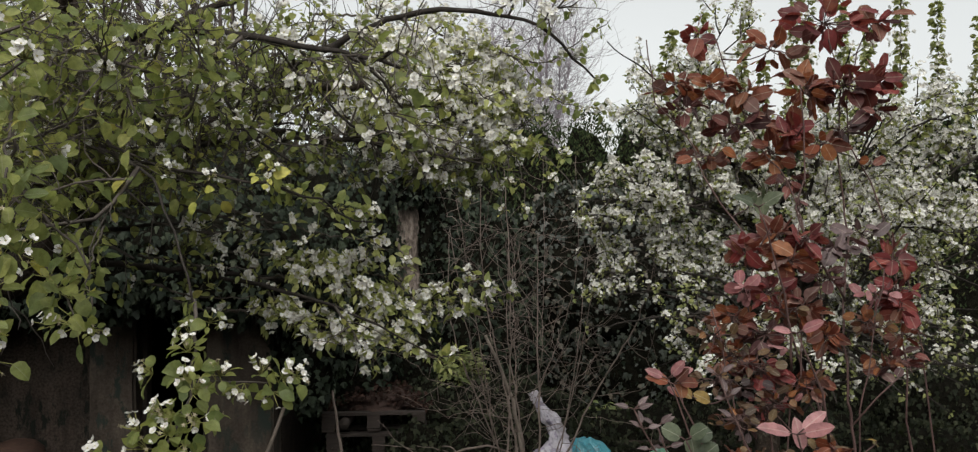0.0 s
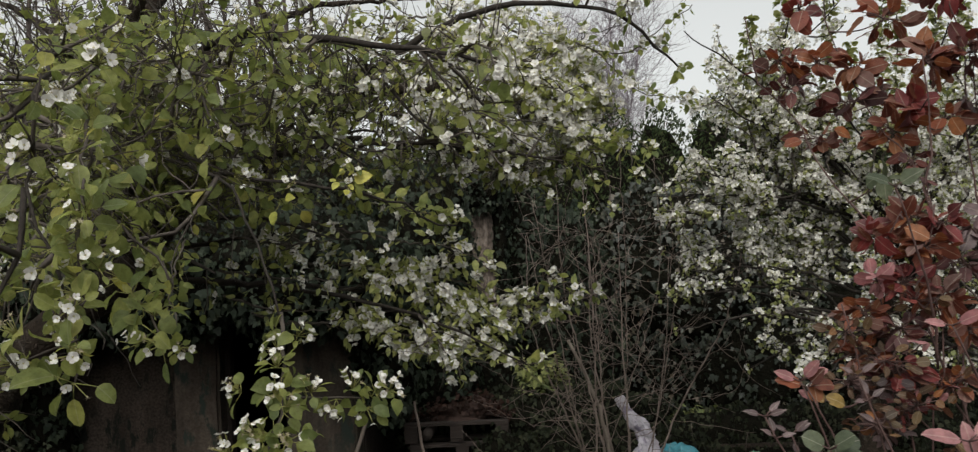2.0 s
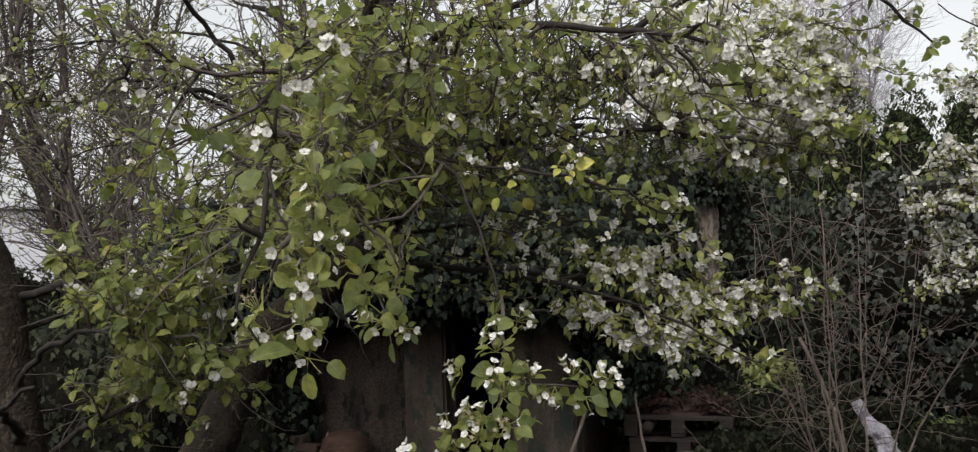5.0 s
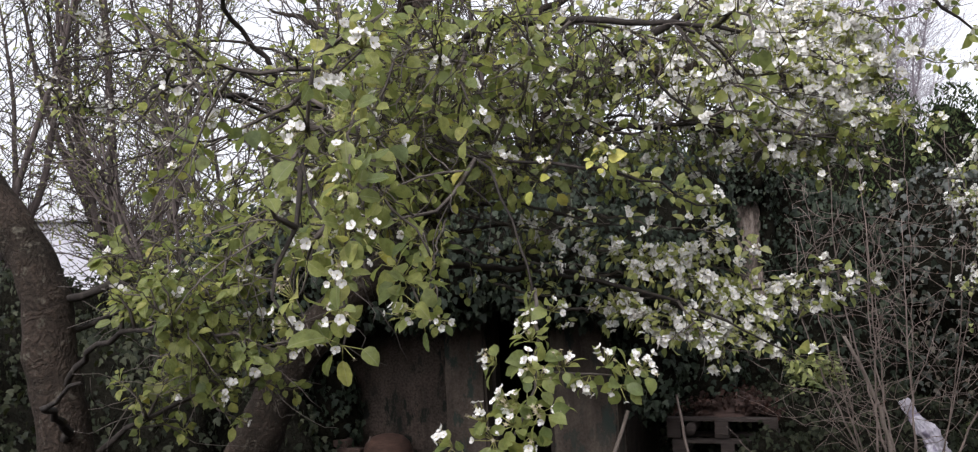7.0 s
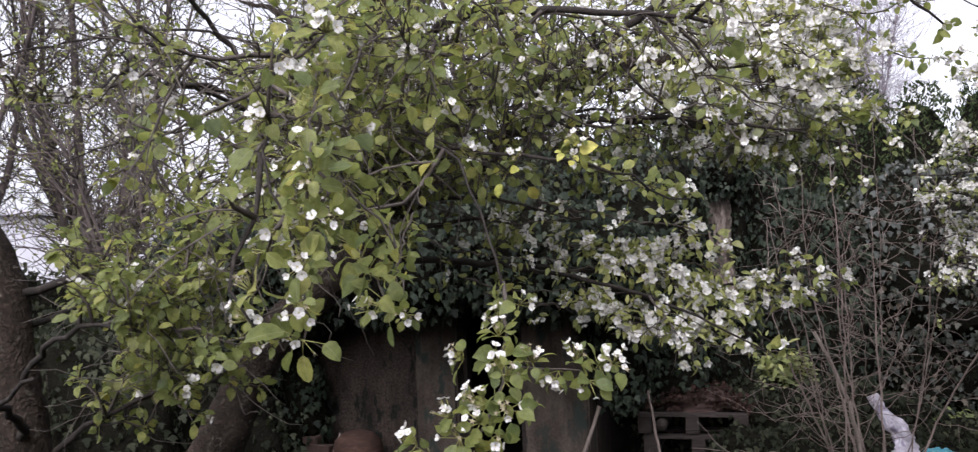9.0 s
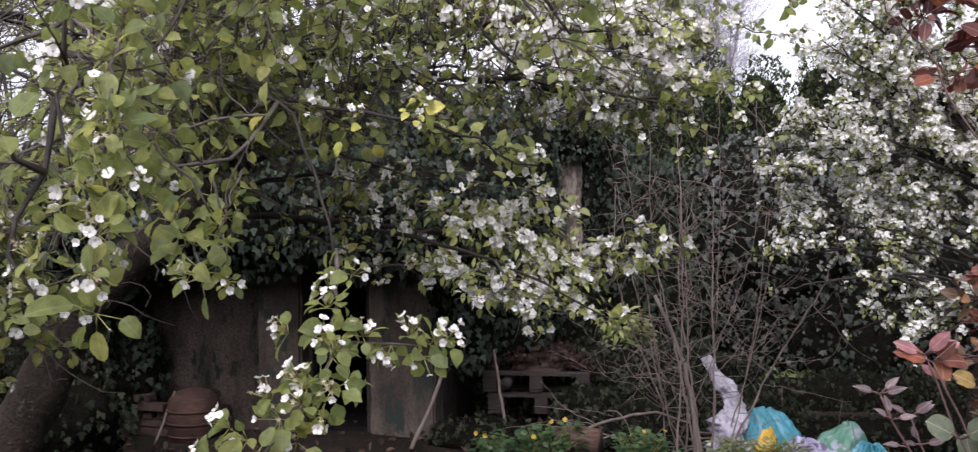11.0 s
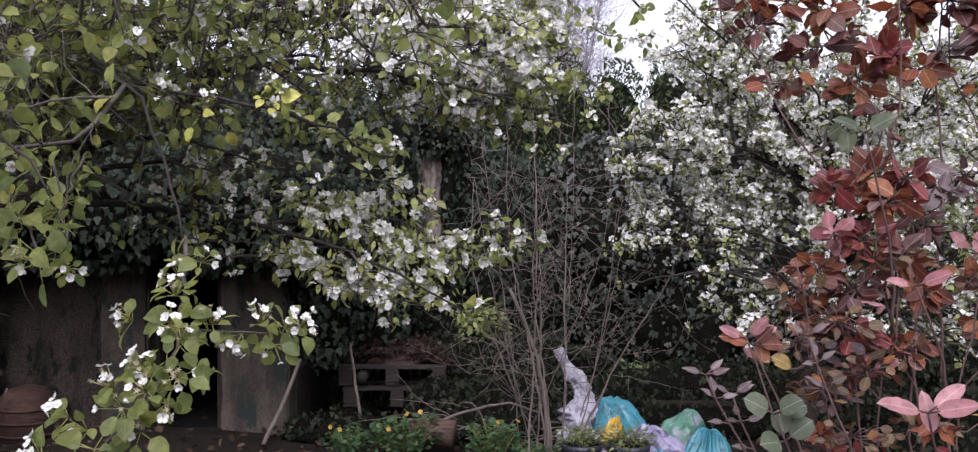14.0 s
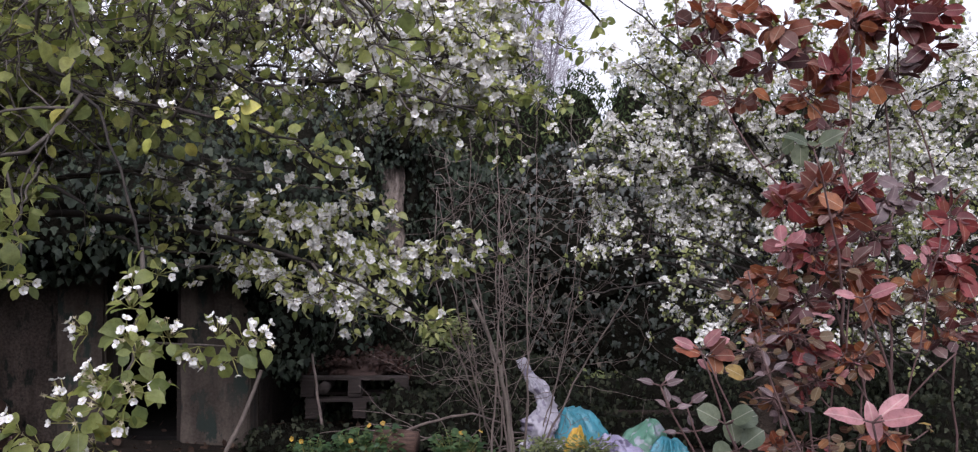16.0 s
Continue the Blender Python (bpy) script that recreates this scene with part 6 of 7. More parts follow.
    # young pink shoots and one grey-green shoot near the foot
    for name, base, tip, mat, size, count, shapes in (
            ("pink_shoot", (0.60, 1.30, 0.85), (0.470, 1.12, 1.312), M_PINK, 0.052, 4, POINTED_LEAVES),
            ("pink_shoot", (0.50, 1.50, 0.85), (0.335, 1.45, 1.355), M_PINK, 0.042, 4, POINTED_LEAVES),
            ("russet_shoot", (0.50, 1.50, 0.95), (0.345, 1.45, 1.345), M_RUSSET, 0.040, 4, RED_LEAVES),
            ("pink_shoot", (0.60, 1.36, 1.25), (0.53, 1.30, 1.45), M_PINK, 0.042, 3, POINTED_LEAVES),
            ("grey_shoot", (0.42, 1.44, 0.95), (0.265, 1.41, 1.305), M_MAUVE, 0.029, 7, MAUVE_LEAVES),
            ("grey_shoot", (0.42, 1.46, 0.95), (0.31, 1.43, 1.27), M_MAUVE, 0.026, 7, MAUVE_LEAVES),
            ("grey_shoot", (0.55, 1.46, 0.95), (0.43, 1.45, 1.36), M_MAUVE, 0.028, 7, MAUVE_LEAVES),
            ("green_shoot", (0.60, 1.55, 1.35), (0.512, 1.45, 1.675), M_SAGE, 0.042, 3, RED_LEAVES),
            ("green_shoot", (0.50, 1.40, 0.85), (0.335, 1.29, 1.272), M_SAGE, 0.036, 6, ROUND_LEAVES)):
        line = smooth_line([base, tuple(Vector(base).lerp(Vector(tip), 0.55) + Vector((0.02, 0, -0.02))), tip], 0.04, 0.002, r)
        g = Geo()
        tube(g, [q - off for q in line], 0.0028, 0.0014, 6)
        ms = []
        for j in range(count):
            a = j * 2.4 + 0.7
            ld = Vector((math.cos(a), 0.4 * math.sin(a) - 0.2, r.uniform(0.05, 0.9))).normalized()
            node = line[-1 - j // 3] - off
            foot = node + ld * 0.010
            tube(g, [node, foot + ld * 0.004], 0.0014, 0.0011, 5)
            ms.append(oriented(foot, ld, Vector((0, -0.9, 0.6)) + rvec(r, 0.2), size * r.uniform(0.8, 1.1)))
        shoot = part(name, g, M_RED_TWIG, bush)
        pieces("leaf", shared_meshes("leaf", shapes, [mat]), ms, shoot)


build_red_bush()


# ---- the bare shrub in the middle
def build_bare_shrub():
    r = random.Random(71)
    off = Vector((0.15, 5.75, -0.02))
    shrub = thing("bare_shrub", "leafless many-stemmed grey-brown shrub", "shrub", tuple(off))
    twigs, buds = Geo(), []
    for k in range(13):
        foot = Vector((-0.18 + 0.030 * k + r.uniform(-0.05, 0.05), r.uniform(-0.2, 0.35), 0))
        aim = foot.x * 2.0 + r.gauss(-0.04, 0.30)
        top = r.uniform(1.5, 2.45)
        line = smooth_line([foot, foot.lerp(Vector((aim, foot.y, 0)), 0.4) + Vector((r.uniform(-0.04, 0.04), 0, top * 0.3)), Vector((aim * 0.9 + r.uniform(-0.04, 0.04), foot.y + r.uniform(-0.1, 0.1), top * 0.65)),
                            Vector((aim + r.uniform(-0.06, 0.06), foot.y + r.uniform(-0.2, 0.2), top))], 0.07, 0.004, r)
        g = Geo()
        tube(g, line, r.uniform(0.003, 0.009), 0.002, 6, 0.05, r)
        part("stem", g, M_SHRUB_TWIG, shrub)
        for i in range(6, len(line) - 1):
            if r.random() < (0.6 if 0.5 < line[i].z < 1.7 else 0.45):
                d = Vector((r.uniform(-1, 1), r.uniform(-0.8, 0.8), r.uniform(-0.35, 0.8)))
                tw = grown(line[i], d, r.uniform(0.2, 0.75), r, 0.6, 0.15)
                tube(twigs, tw, 0.0026, 0.0012, 4)
                for q in tw[2::2]:
                    if r.random() < 0.6:
                        tube(twigs, grown(q, d + rvec(r, 0.8), r.uniform(0.08, 0.28), r, 0.3, 0.2), 0.0022, 0.001, 3)
                    buds.append(oriented(q, rvec(r), rvec(r), r.uniform(0.008, 0.02)))
    part("twig_growth", twigs, M_SHRUB_TWIG, shrub)["kind"] = "stuff"
    scatter("bud_growth", SMALL_LEAVES, buds, M_LITTER, shrub)
    # a thicker pale stem that leans to one side
    g = Geo()
    tube(g, smooth_line([(0.0, 0.05, 0), (-0.02, 0.05, 0.35), (-0.10, 0.05, 0.75), (-0.25, 0.1, 1.1)], 0.08, 0.004, r), 0.016, 0.010, 8, 0.05, r)
    part("stem", g, M_POLE, shrub)


build_bare_shrub()


# ---- the pale trunk behind
def build_pale_trunk():
    r = random.Random(77)
    off = Vector((-0.87, 8.35, -0.03))
    t = thing("dead_trunk", "pale bare trunk standing between the ivy", "trunk", tuple(off))
    g = Geo()
    tube(g, smooth_line([(0, 0, -0.05), (0.02, 0, 1.0), (0.0, 0, 1.8), (-0.05, 0, 2.5)], 0.06, 0.008, r), 0.145, 0.115, 18, 0.16, r)
    part("trunk", g, M_PALE_BARK, t)


build_pale_trunk()


# ---- far trees
def build_far_tree(label, x, y, fork, height, stems, fan, seed, bark=M_FAR_BARK, leafy=0.0, fine=1.0, r0=0.16, group="far trees", thin=1.0):
    r = random.Random(seed)
    t = thing("bare_tree", label, "tree", (x, y, -0.05), group)
    g = Geo()
    tube(g, smooth_line([(0, 0, 0), (r.uniform(-0.1, 0.1), 0, fork * 0.5), (r.uniform(-0.1, 0.1), 0, fork)], 0.2, 0.01, r), r0, r0 * 0.75, 12, 0.08, r)
    part("trunk", g, bark, t)
    twigs, ms = Geo(), []
    for k in range(stems):
        a = 6.28 * k / stems + r.uniform(-0.4, 0.4)
        way = Vector((math.cos(a) * fan, math.sin(a) * fan, 1.0))
        line = grown((0, 0, fork * r.uniform(0.75, 1.0)), way, (height - fork) * r.uniform(0.75, 1.1), r, 0.10, 0.35, 0.2)
        g = Geo()
        tube(g, line, r0 * r.uniform(0.3, 0.55), 0.01, 7, 0.05, r)
        part("limb", g, bark, t)
        for i in range(2, len(line)):
            for _ in range(int(2 * fine)):
                d = Vector((r.uniform(-1, 1), r.uniform(-1, 1), r.uniform(0.1, 1.2)))
                tw = grown(line[i], d, r.uniform(0.5, 1.5), r, 0.42, 0.3, 0.14)
                tube(twigs, tw, 0.011 * thin, 0.004 * thin, 3)
                for q in tw[2::2]:
                    if r.random() < 0.8:
                        tw2 = grown(q, d + rvec(r, 0.7), r.uniform(0.25, 0.7), r, 0.35, 0.3, 0.12)
                        tube(twigs, tw2, 0.006 * thin, 0.003 * thin, 3)
                        for q2 in tw2:
                            if r.random() < leafy:
                                ms.append(oriented(q2 + rvec(r, 0.02), rvec(r), rvec(r), r.uniform(0.04, 0.08)))
    part("twig_growth", twigs, bark, t)["kind"] = "stuff"
    scatter("foliage", SMALL_LEAVES, ms, M_FAR_LEAF, t)


build_far_tree("tall bare many-stemmed tree in first leaf", -9.4, 10.0, 1.5, 7.5, 13, 0.55, 81, leafy=0.9, r0=0.17, fine=1.0)
build_far_tree("tall bare tree in first leaf", -6.8, 11.5, 1.5, 7.5, 9, 0.5, 82, leafy=0.5, r0=0.14, fine=1.0)
build_far_tree("tall bare tree in first leaf", -9.9, 8.0, 1.4, 7.0, 9, 0.45, 83, leafy=0.5, r0=0.14)
build_far_tree("tall bare tree in first leaf", -4.2, 13.0, 1.8, 7.5, 8, 0.5, 84, leafy=0.3, r0=0.18, fine=0.5)
build_far_tree("low bushy tree in first leaf beyond the ivy bank", -6.3, 7.6, 0.5, 3.6, 9, 0.6, 86, leafy=0.6, r0=0.08)
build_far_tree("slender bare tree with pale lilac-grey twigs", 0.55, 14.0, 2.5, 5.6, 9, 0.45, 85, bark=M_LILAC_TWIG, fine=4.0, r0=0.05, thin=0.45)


# ---- the pale outbuilding beyond the far trees
def build_garage():
    at = Matrix.Translation((-12.6, 11.6, 0)) @ Matrix.Rotation(radians(42), 4, "Z")
    t = thing("garage", "pale rendered flat-roofed garage beyond the bare trees", "garage")
    t.matrix_basis = at
    worn_block("wall", -4.5, 4.5, -0.1, 0.1, -0.1, 2.75, M_RENDER, t, 0.02, 0.9, 0.01, 21)
    worn_block("wall", -4.5, 4.5, 4.9, 5.1, -0.1, 2.75, M_RENDER, t, 0.02, 0.9, 0.01, 22)
    worn_block("wall", -4.5, -4.3, 0.105, 4.895, -0.1, 2.75, M_RENDER, t, 0.02, 0.9, 0.01, 23)
    worn_block("wall", 4.3, 4.5, 0.105, 4.895, -0.1, 2.75, M_RENDER, t, 0.02, 0.9, 0.01, 24)
    worn_block("roof", -4.65, 4.65, -0.25, 5.25, 2.755, 2.87, M_RENDER, t, 0.02, 0.9, 0.01, 25)


build_garage()


# ---------------------------------------------------------------- pallets, sticks and loose things
def build_pallet(at, turn):
    p = thing("pallet", "weathered wooden pallet lying flat in the ivy", "pallet", at, "stacked pallets")
    r = random.Random(91 + int(at[2] * 100))
    for z, n, along in ((0.0, 3, 1), (0.122, 5, 0)):
        for k in range(n):
            g = Geo()
            if along:
                box(g, -0.4 + k * 0.35, -0.30 + k * 0.35, -0.6, 0.6, z, z + 0.022, 0.003, r)
            else:
                y = -0.6 + k * 0.275
                box(g, -0.4, 0.4, y, y + 0.10, z, z + 0.022, 0.003, r)
            part("board", g, M_WOOD, p, smooth=False)
    for i in range(3):
        for k in range(3):
            g = Geo()
            box(g, -0.4 + i * 0.35, -0.30 + i * 0.35, -0.598 + k * 0.52, -0.455 + k * 0.52, 0.023, 0.121, 0.004, r)
            part("block", g, M_WOOD, p, smooth=False)
    p.rotation_euler = (0, 0, radians(turn))


build_pallet((-1.0, 7.45, 0.11), 4)
build_pallet((-1.02, 7.47, 0.265), 2)


def build_stick(name, label, category, pts, r0, r1, mat, seed, sides=8):
    r = random.Random(seed)
    g = Geo()
    base = Vector(pts[0])
    tube(g, smooth_line([Vector(p) - base for p in pts], 0.07, 0.003, r), r0, r1, sides, 0.06, r)
    ob = part(name, g, mat)
    ob.location = base
    tagged(ob, label, category)


build_stick("wooden_pole", "pale wooden pole leaning on the shed wall", "pole", [(-1.80, 6.22, -0.05), (-1.68, 6.36, 0.25), (-1.60, 6.48, 0.52)], 0.016, 0.014, M_POLE, 1)
build_stick("stick", "crooked grey stick leaning in front of the pallets", "stick", [(-1.16, 6.55, -0.03), (-1.20, 6.56, 0.25), (-1.27, 6.62, 0.62)], 0.012, 0.009, M_SHRUB_TWIG, 2)
build_stick("stick", "thin grey stick leaning over the brick pile", "stick", [(-3.66, 6.05, -0.05), (-3.62, 6.12, 0.12), (-3.57, 6.20, 0.34)], 0.010, 0.007, M_SHRUB_TWIG, 12)
build_stick("fallen_branch", "thin fallen branch lying over the ivy", "branch", [(-0.65, 6.3, 0.10), (-0.4, 6.2, 0.22), (-0.1, 6.1, 0.30), (0.1, 6.0, 0.26)], 0.011, 0.006, M_SHRUB_TWIG, 3)
build_stick("timber_edging", "old dark timber edging a raised bed", "edging", [(0.3, 7.0, 0.10), (1.4, 7.0, 0.12), (2.6, 6.95, 0.11)], 0.035, 0.03, M_BARK, 4, 10)
build_stick("pipe", "short grey clay pipe lying on the pallet", "pipe", [(-1.22, 6.80, 0.335), (-1.22, 6.95, 0.335), (-1.22, 7.1, 0.335)], 0.04, 0.04, M_WOOD, 6, 14)
build_stick("log", "short reddish log lying in the ivy", "log", [(-0.75, 6.14, 0.09), (-0.61, 6.12, 0.10), (-0.47, 6.10, 0.09)], 0.095, 0.088, M_LOG, 5, 14)


def build_brush():
    r = random.Random(97)
    t = thing("brush_pile", "tangle of dry grey sticks and prunings on the ivy", "brushwood", (-0.15, 6.35, 0.0))
    for k in range(46):
        p = Vector((r.uniform(-0.55, 0.45), r.uniform(-0.25, 0.5), r.uniform(0.03, 0.16)))
        a = r.uniform(-0.6, 0.6) + (math.pi if r.random() < 0.5 else 0)
        line = grown(p, (math.cos(a), 0.4 * math.sin(a), r.uniform(-0.05, 0.45)), r.uniform(0.25, 0.7), r, 0.3, -0.15, 0.05)
        line = [Vector((q.x, q.y, max(q.z, 0.02))) for q in line]
        g = Geo()
        tube(g, line, r.uniform(0.003, 0.009), 0.002, 5, 0.05, r)
        part("stick", g, M_SHRUB_TWIG, t)


build_brush()


def build_rubbish_heap():
    r = random.Random(95)
    t = thing("bark_heap", "heap of rusty bark and dead leaves on the pallets", "heap", (-1.0, 7.4, 0.40))
    ms = []
    g = Geo()
    lump(g, 0, 0, 0.03, 0.36, 0.4, 0.09, 95, 12, 0.5)
    part("bark", g, M_RUST, t)
    for _ in range(1100):
        x, y = r.uniform(-0.42, 0.42), r.uniform(-0.45, 0.3)
        ms.append(oriented((x, y, 0.02 + 0.16 * max(0, 1 - (x / 0.42) ** 2) * r.random()), rvec(r), Vector((0, -0.5, 1)) + rvec(r, 0.5), r.uniform(0.02, 0.05)))
    scatter("dead_leaves", PEAR_LEAVES_FAR, ms, M_RUST_LEAF, t)


build_rubbish_heap()


def build_bag(label, spine, radii, mat, seed, slack=0.16, floor=-0.02):
    """A slumped plastic sack round a bent line: long folds gather towards its narrow ends."""
    at = Vector((spine[0][0], spine[0][1], floor))
    line = smooth_line(spine, 0.008)
    n, m = len(line), 88
    v, f = [], []
    for k, q in enumerate(line):
        d = (line[min(k + 1, n - 1)] - line[max(k - 1, 0)]).normalized()
        e1 = d.cross(Vector((0, 1, 0.2))).normalized()
        e2 = d.cross(e1)
        u = k / (n - 1) * (len(radii) - 1)
        c = min(int(u), len(radii) - 2)
        w = u - c
        w = w * w * (3 - 2 * w)
        rad = radii[c] * (1 - w) + radii[c + 1] * w
        for i in range(m):
            a = 2 * math.pi * i / m + 0.5 * noise.noise((seed, u * 0.9, 0))
            p = Vector((math.cos(a), math.sin(a), 0))
            g = p * 1.1 + Vector((seed * 3.7, seed, u * 0.8))
            g += Vector(noise.noise_vector(g * 1.3)) * 0.5
            fold = (1 - abs(noise.noise(g))) ** 3 + 0.6 * (1 - abs(noise.noise(g * 2.1 + Vector((4, 0, u))))) ** 4 + 0.35 * (1 - abs(noise.noise(g * 4.3 + Vector((0, 7, u * 2.0))))) ** 4
            rr = rad * (0.80 + slack * 1.5 * (fold - 0.9) + 0.45 * noise.noise(p * 0.8 + Vector((seed, 0, u * 1.1))))
            w3 = q + e1 * (p.x * rr * 1.2) + e2 * (p.y * rr * (0.62 if p.y > 0 else 0.8))
            # sharp creases and flat facets of thin crumpled film
            cr = Vector((w3.x * 6.5, w3.y * 6.5, w3.z * 9)) + Vector((seed, 0, seed))
            sharp = (1 - 2.2 * abs(noise.noise(cr))) * 0.6 + (1 - 2.2 * abs(noise.noise(cr * 2.1 + Vector((5, 0, 0))))) * 0.28
            w3 += (e1 * p.x + e2 * p.y) * min(0.022, rad * 0.25) * (sharp - 0.35)
            v.append((w3.x - at.x, w3.y - at.y, max(w3.z - at.z, 0.004 * (1 + math.sin(i + k)))))
    for k in range(n - 1):
        for i in range(m):
            a, b = k * m + i, k * m + (i + 1) % m
            f.append((a, b, b + m, a + m))
    f.append(tuple(range(m - 1, -1, -1)))
    f.append(tuple((n - 1) * m + i for i in range(m)))
    g = Geo()
    g.add(v, f)
    ob = part("plastic_bag", g, mat)
    ob.location = at
    tagged(ob, label, "plastic bag", "heap of plastic bags")


build_bag("tall white plastic sack with grey marks and a twisted neck", [(0.36, 6.10, -0.02), (0.37, 6.10, 0.14), (0.385, 6.11, 0.30), (0.38, 6.12, 0.40), (0.33, 6.13, 0.48), (0.26, 6.15, 0.57), (0.22, 6.16, 0.66)], [0.15, 0.14, 0.12, 0.058, 0.050, 0.030, 0.032], M_BAG_WHITE, 1, 0.22)
def build_draped(label, at, wide, deep, high, turn, mat, seed, folds=5, peak=(0.0, 0.0), sharp=0.8, foot=0.0):
    """A limp plastic bag lying over others: film falling from a peak in folds to an uneven hem, closed underneath."""
    n, m = 22, 110
    v, f = [], []
    for k in range(n + 1):
        q = k / n
        for i in range(m):
            a = 2 * math.pi * i / m
            c, w = math.cos(a), math.sin(a)
            hem = 1 + 0.30 * noise.noise((c * 1.3 + seed, w * 1.3, seed * 1.7)) + 0.10 * noise.noise((c * 4 + seed, w * 4, 0))
            pleat = abs(((folds * a / (2 * math.pi) + 0.25 * noise.noise((c, w, q * 2 + seed))) % 1.0) - 0.5) * 2
            rad = q * hem * (1 - 0.16 * q * (1 - pleat))
            x = peak[0] * (1 - q) + c * rad
            y = peak[1] * (1 - q) + w * rad
            z = (1 - q ** (1.0 + sharp)) * (0.75 + 0.25 * noise.noise((x * 1.5 + seed, y * 1.5, 3))) + 0.20 * q * (1 - q) * 4 * (pleat - 0.5)
            px = Vector((x * wide * 0.5, y * deep * 0.5, max(0.0, z) * high))
            cr = px * 15 + Vector((seed * 2.3, 0, 0))
            crease = noise.noise_vector(cr * 0.6) * 0.016
            px += Vector((crease.x, crease.y, 0)) * q
            px.z += 0.034 * (0.35 - abs(noise.noise(cr * 0.8))) + 0.012 * (0.4 - abs(noise.noise(cr * 2.4)))
            v.append((px.x, px.y, foot + max(px.z, 0.003)))
    for k in range(n):
        for i in range(m):
            a, b = k * m + i, k * m + (i + 1) % m
            f.append((a, b, b + m, a + m) if k else (a, b + m, a + m))
    base = len(v)
    v.append((0, 0, 0))
    f += [(base, n * m + (i + 1) % m, n * m + i) for i in range(m)]
    g = Geo()
    g.add(v, f)
    ob = part("plastic_bag", g, mat)
    ob.matrix_basis = Matrix.Translation(at) @ Matrix.Rotation(radians(turn), 4, "Z")
    tagged(ob, label, "plastic bag", "heap of plastic bags")


build_draped("white plastic sack slumped among the other bags", (0.55, 6.0, -0.02), 0.56, 0.36, 0.22, 10, M_BAG_WHITE, 7, 7)
build_draped("turquoise plastic bag lying smooth on top of the heap", (0.61, 6.11, -0.02), 0.44, 0.32, 0.27, -10, M_BAG_TEAL, 2, 3, (-0.40, 0.0), 1.3, 0.15)
build_draped("small crumpled yellow plastic bag", (0.565, 5.88, -0.02), 0.17, 0.14, 0.18, 30, M_BAG_YELLOW, 3, 4, (0.2, 0.0), 1.2, 0.13)
build_draped("lilac plastic bag with a dark print", (0.86, 5.95, -0.02), 0.44, 0.30, 0.20, -18, M_BAG_LILAC, 4, 6, (-0.3, 0.1), 1.2, 0.04)
build_draped("green plastic bag with a pale print", (1.03, 6.08, -0.02), 0.40, 0.26, 0.26, 12, M_BAG_GREEN, 5, 5, (0.25, 0.0), 1.1, 0.06)
build_draped("turquoise plastic bag gathered into tight folds", (1.16, 5.90, -0.02), 0.36, 0.30, 0.22, 0, M_BAG_TEAL, 6, 15, (0.15, 0.2), 0.9, 0.03)
build_draped("scrap of turquoise plastic bag on the soil", (0.83, 5.72, -0.02), 0.18, 0.14, 0.14, 0, M_BAG_TEAL, 8, 6)


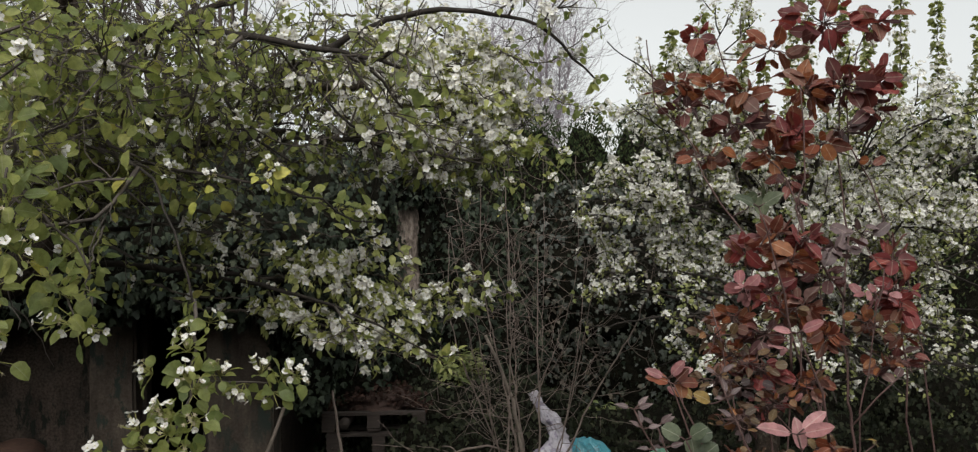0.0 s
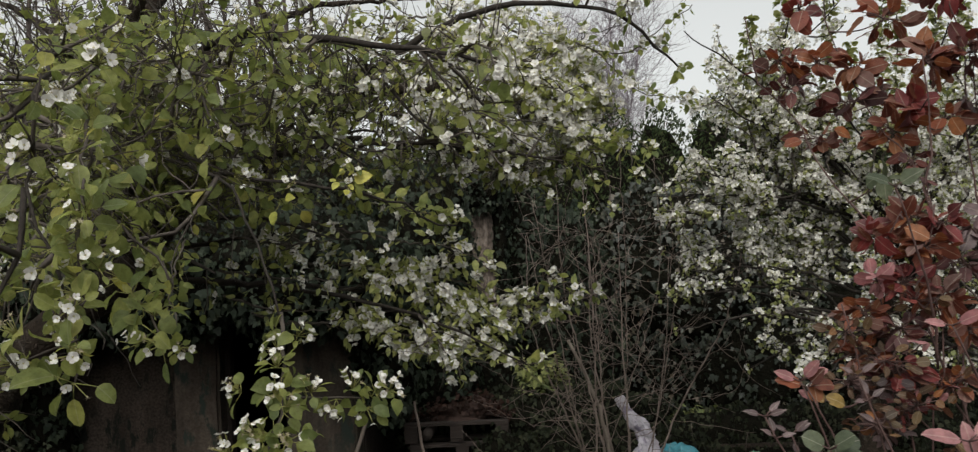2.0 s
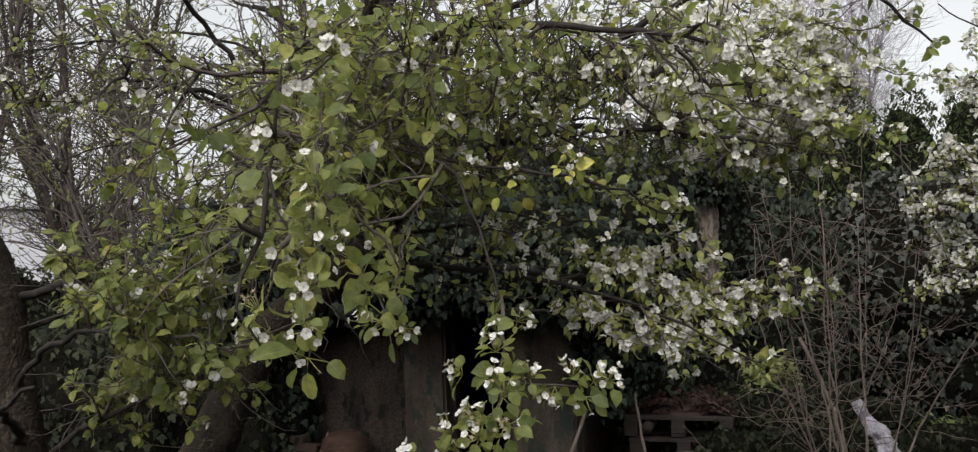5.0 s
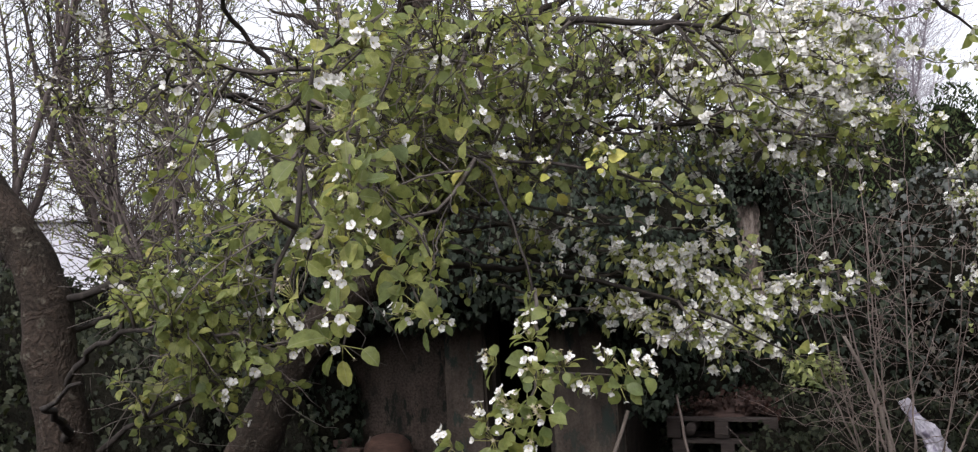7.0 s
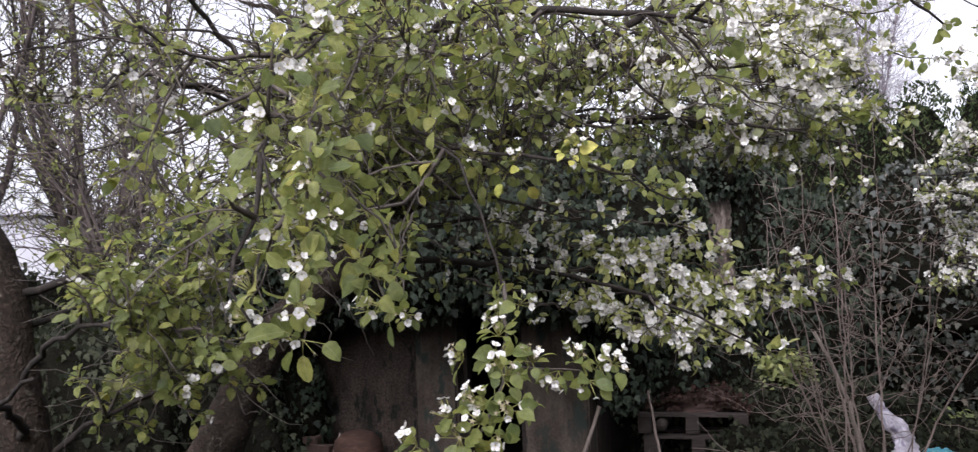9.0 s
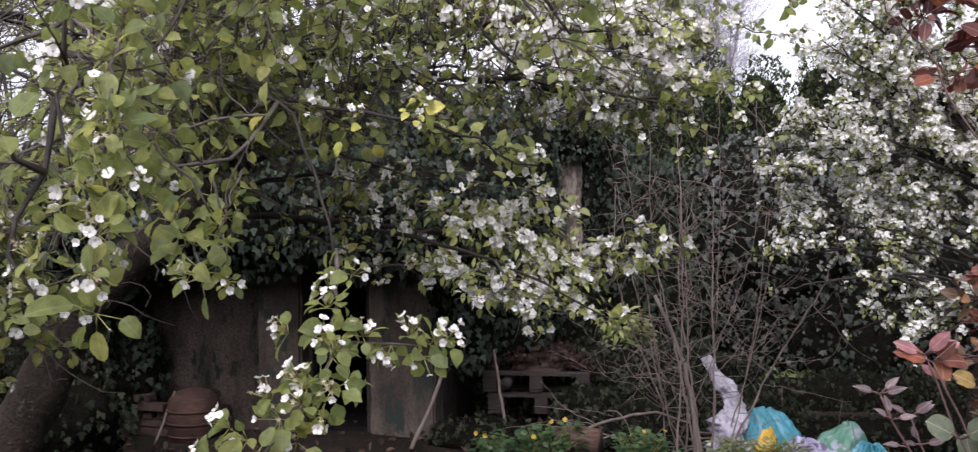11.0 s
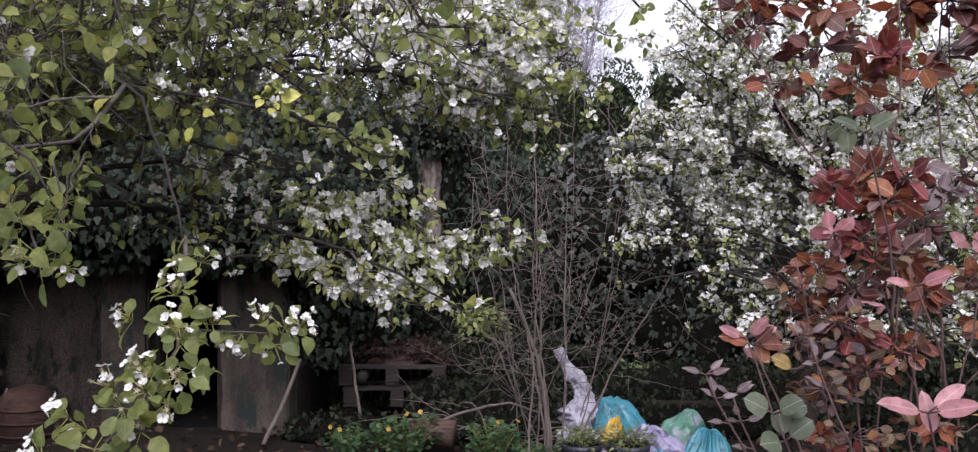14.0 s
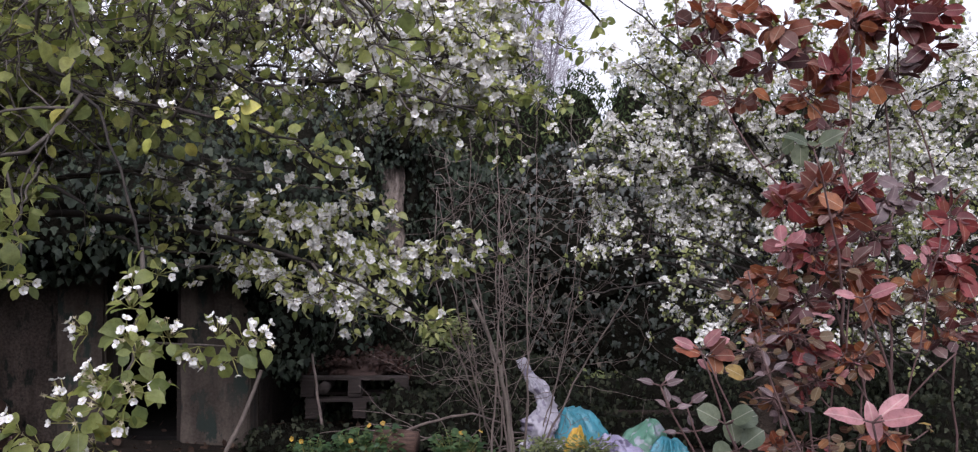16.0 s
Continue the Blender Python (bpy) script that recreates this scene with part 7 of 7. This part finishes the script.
def build_potted_plant(at, seed):
    r = random.Random(seed)
    t = thing("potted_plant", "dark blue plastic pot of trailing green weeds", "potted plant", at, "pots by the bags")
    g = Geo()
    prof = [(0.092, 0.0), (0.098, 0.02), (0.115, 0.165), (0.128, 0.168), (0.130, 0.205), (0.120, 0.206), (0.116, 0.18)]
    s = 28
    g.add([(a * math.cos(6.2832 * k / s), a * math.sin(6.2832 * k / s), z) for a, z in prof for k in range(s)],
          [(j * s + k, j * s + (k + 1) % s, (j + 1) * s + (k + 1) % s, (j + 1) * s + k) for j in range(len(prof) - 1) for k in range(s)] + [tuple(range(s - 1, -1, -1))])
    part("pot", g, M_POT, t)
    g = Geo()
    lump(g, 0, 0, 0.165, 0.118, 0.118, 0.025, seed, 8, 0.1)
    part("soil", g, M_SOIL, t)
    ms = []
    for _ in range(330):
        a, d = r.uniform(0, 6.28), r.uniform(0, 0.14)
        ms.append(oriented((d * math.cos(a), d * math.sin(a), 0.18 + r.uniform(0, 0.10)), Vector((math.cos(a), math.sin(a), r.uniform(-0.3, 1))), Vector((0, 0, 1)) + rvec(r, 0.4), r.uniform(0.02, 0.05)))
    scatter("foliage", SMALL_LEAVES, ms, M_PALE_WEED, t)


build_potted_plant((0.33, 5.45, 0.0), 101)
build_potted_plant((0.61, 5.45, 0.0), 102)


def build_weed(at, spread, height, count, seed, flowers, mat=M_WEED, label="leafy green weed with yellow flowers", leaf=0.05):
    r = random.Random(seed)
    t = thing("flowering_weed", label, "plant", at, "weeds along the bed")
    ms, stalks, heads = [], Geo(), []
    for k in range(count):
        a, d = r.uniform(0, 6.28), spread * r.random() ** 0.6
        top = Vector((d * math.cos(a), d * math.sin(a), height * r.uniform(0.35, 1.0)))
        tube(stalks, [Vector((top.x * 0.4, top.y * 0.4, 0)), top * 0.6, top], 0.002, 0.0015, 4)
        for q in range(5):
            b = r.uniform(0, 6.28)
            ms.append(oriented(top - Vector((0, 0, 0.02 * q)), Vector((math.cos(b), math.sin(b), r.uniform(-0.2, 0.5))), Vector((0, -0.3, 1)) + rvec(r, 0.3), leaf * r.uniform(0.6, 1.2)))
        if k < flowers:
            heads.append(facing(top + Vector((0, -0.02, 0.04)), (r.uniform(-0.3, 0.3), -0.7, 0.6), 0.034, r))
    part("stalk_growth", stalks, M_STALK, t)
    scatter("foliage", PEAR_LEAVES_FAR, ms, mat, t)
    if heads:
        pieces("flower", shared_meshes("flower", FLOWER_VF, [M_BAG_YELLOW, M_STAMEN], DOME), heads, t)


build_weed((-0.80, 6.0, -0.03), 0.22, 0.26, 70, 111, 3)
build_weed((-1.15, 5.95, -0.03), 0.15, 0.20, 40, 112, 2)
build_weed((-0.20, 5.9, -0.03), 0.17, 0.26, 60, 113, 3)
build_weed((0.10, 5.8, -0.03), 0.2, 0.14, 50, 114, 0)
build_weed((0.90, 7.60, 0.12), 0.28, 0.22, 60, 115, 0, M_PALE_WEED, "pale green low shrub behind the timber edging", 0.06)
build_weed((-0.35, 7.6, 0.35), 0.25, 0.5, 70, 116, 0, M_PALE_WEED, "pale green leafy shoots among the ivy", 0.06)
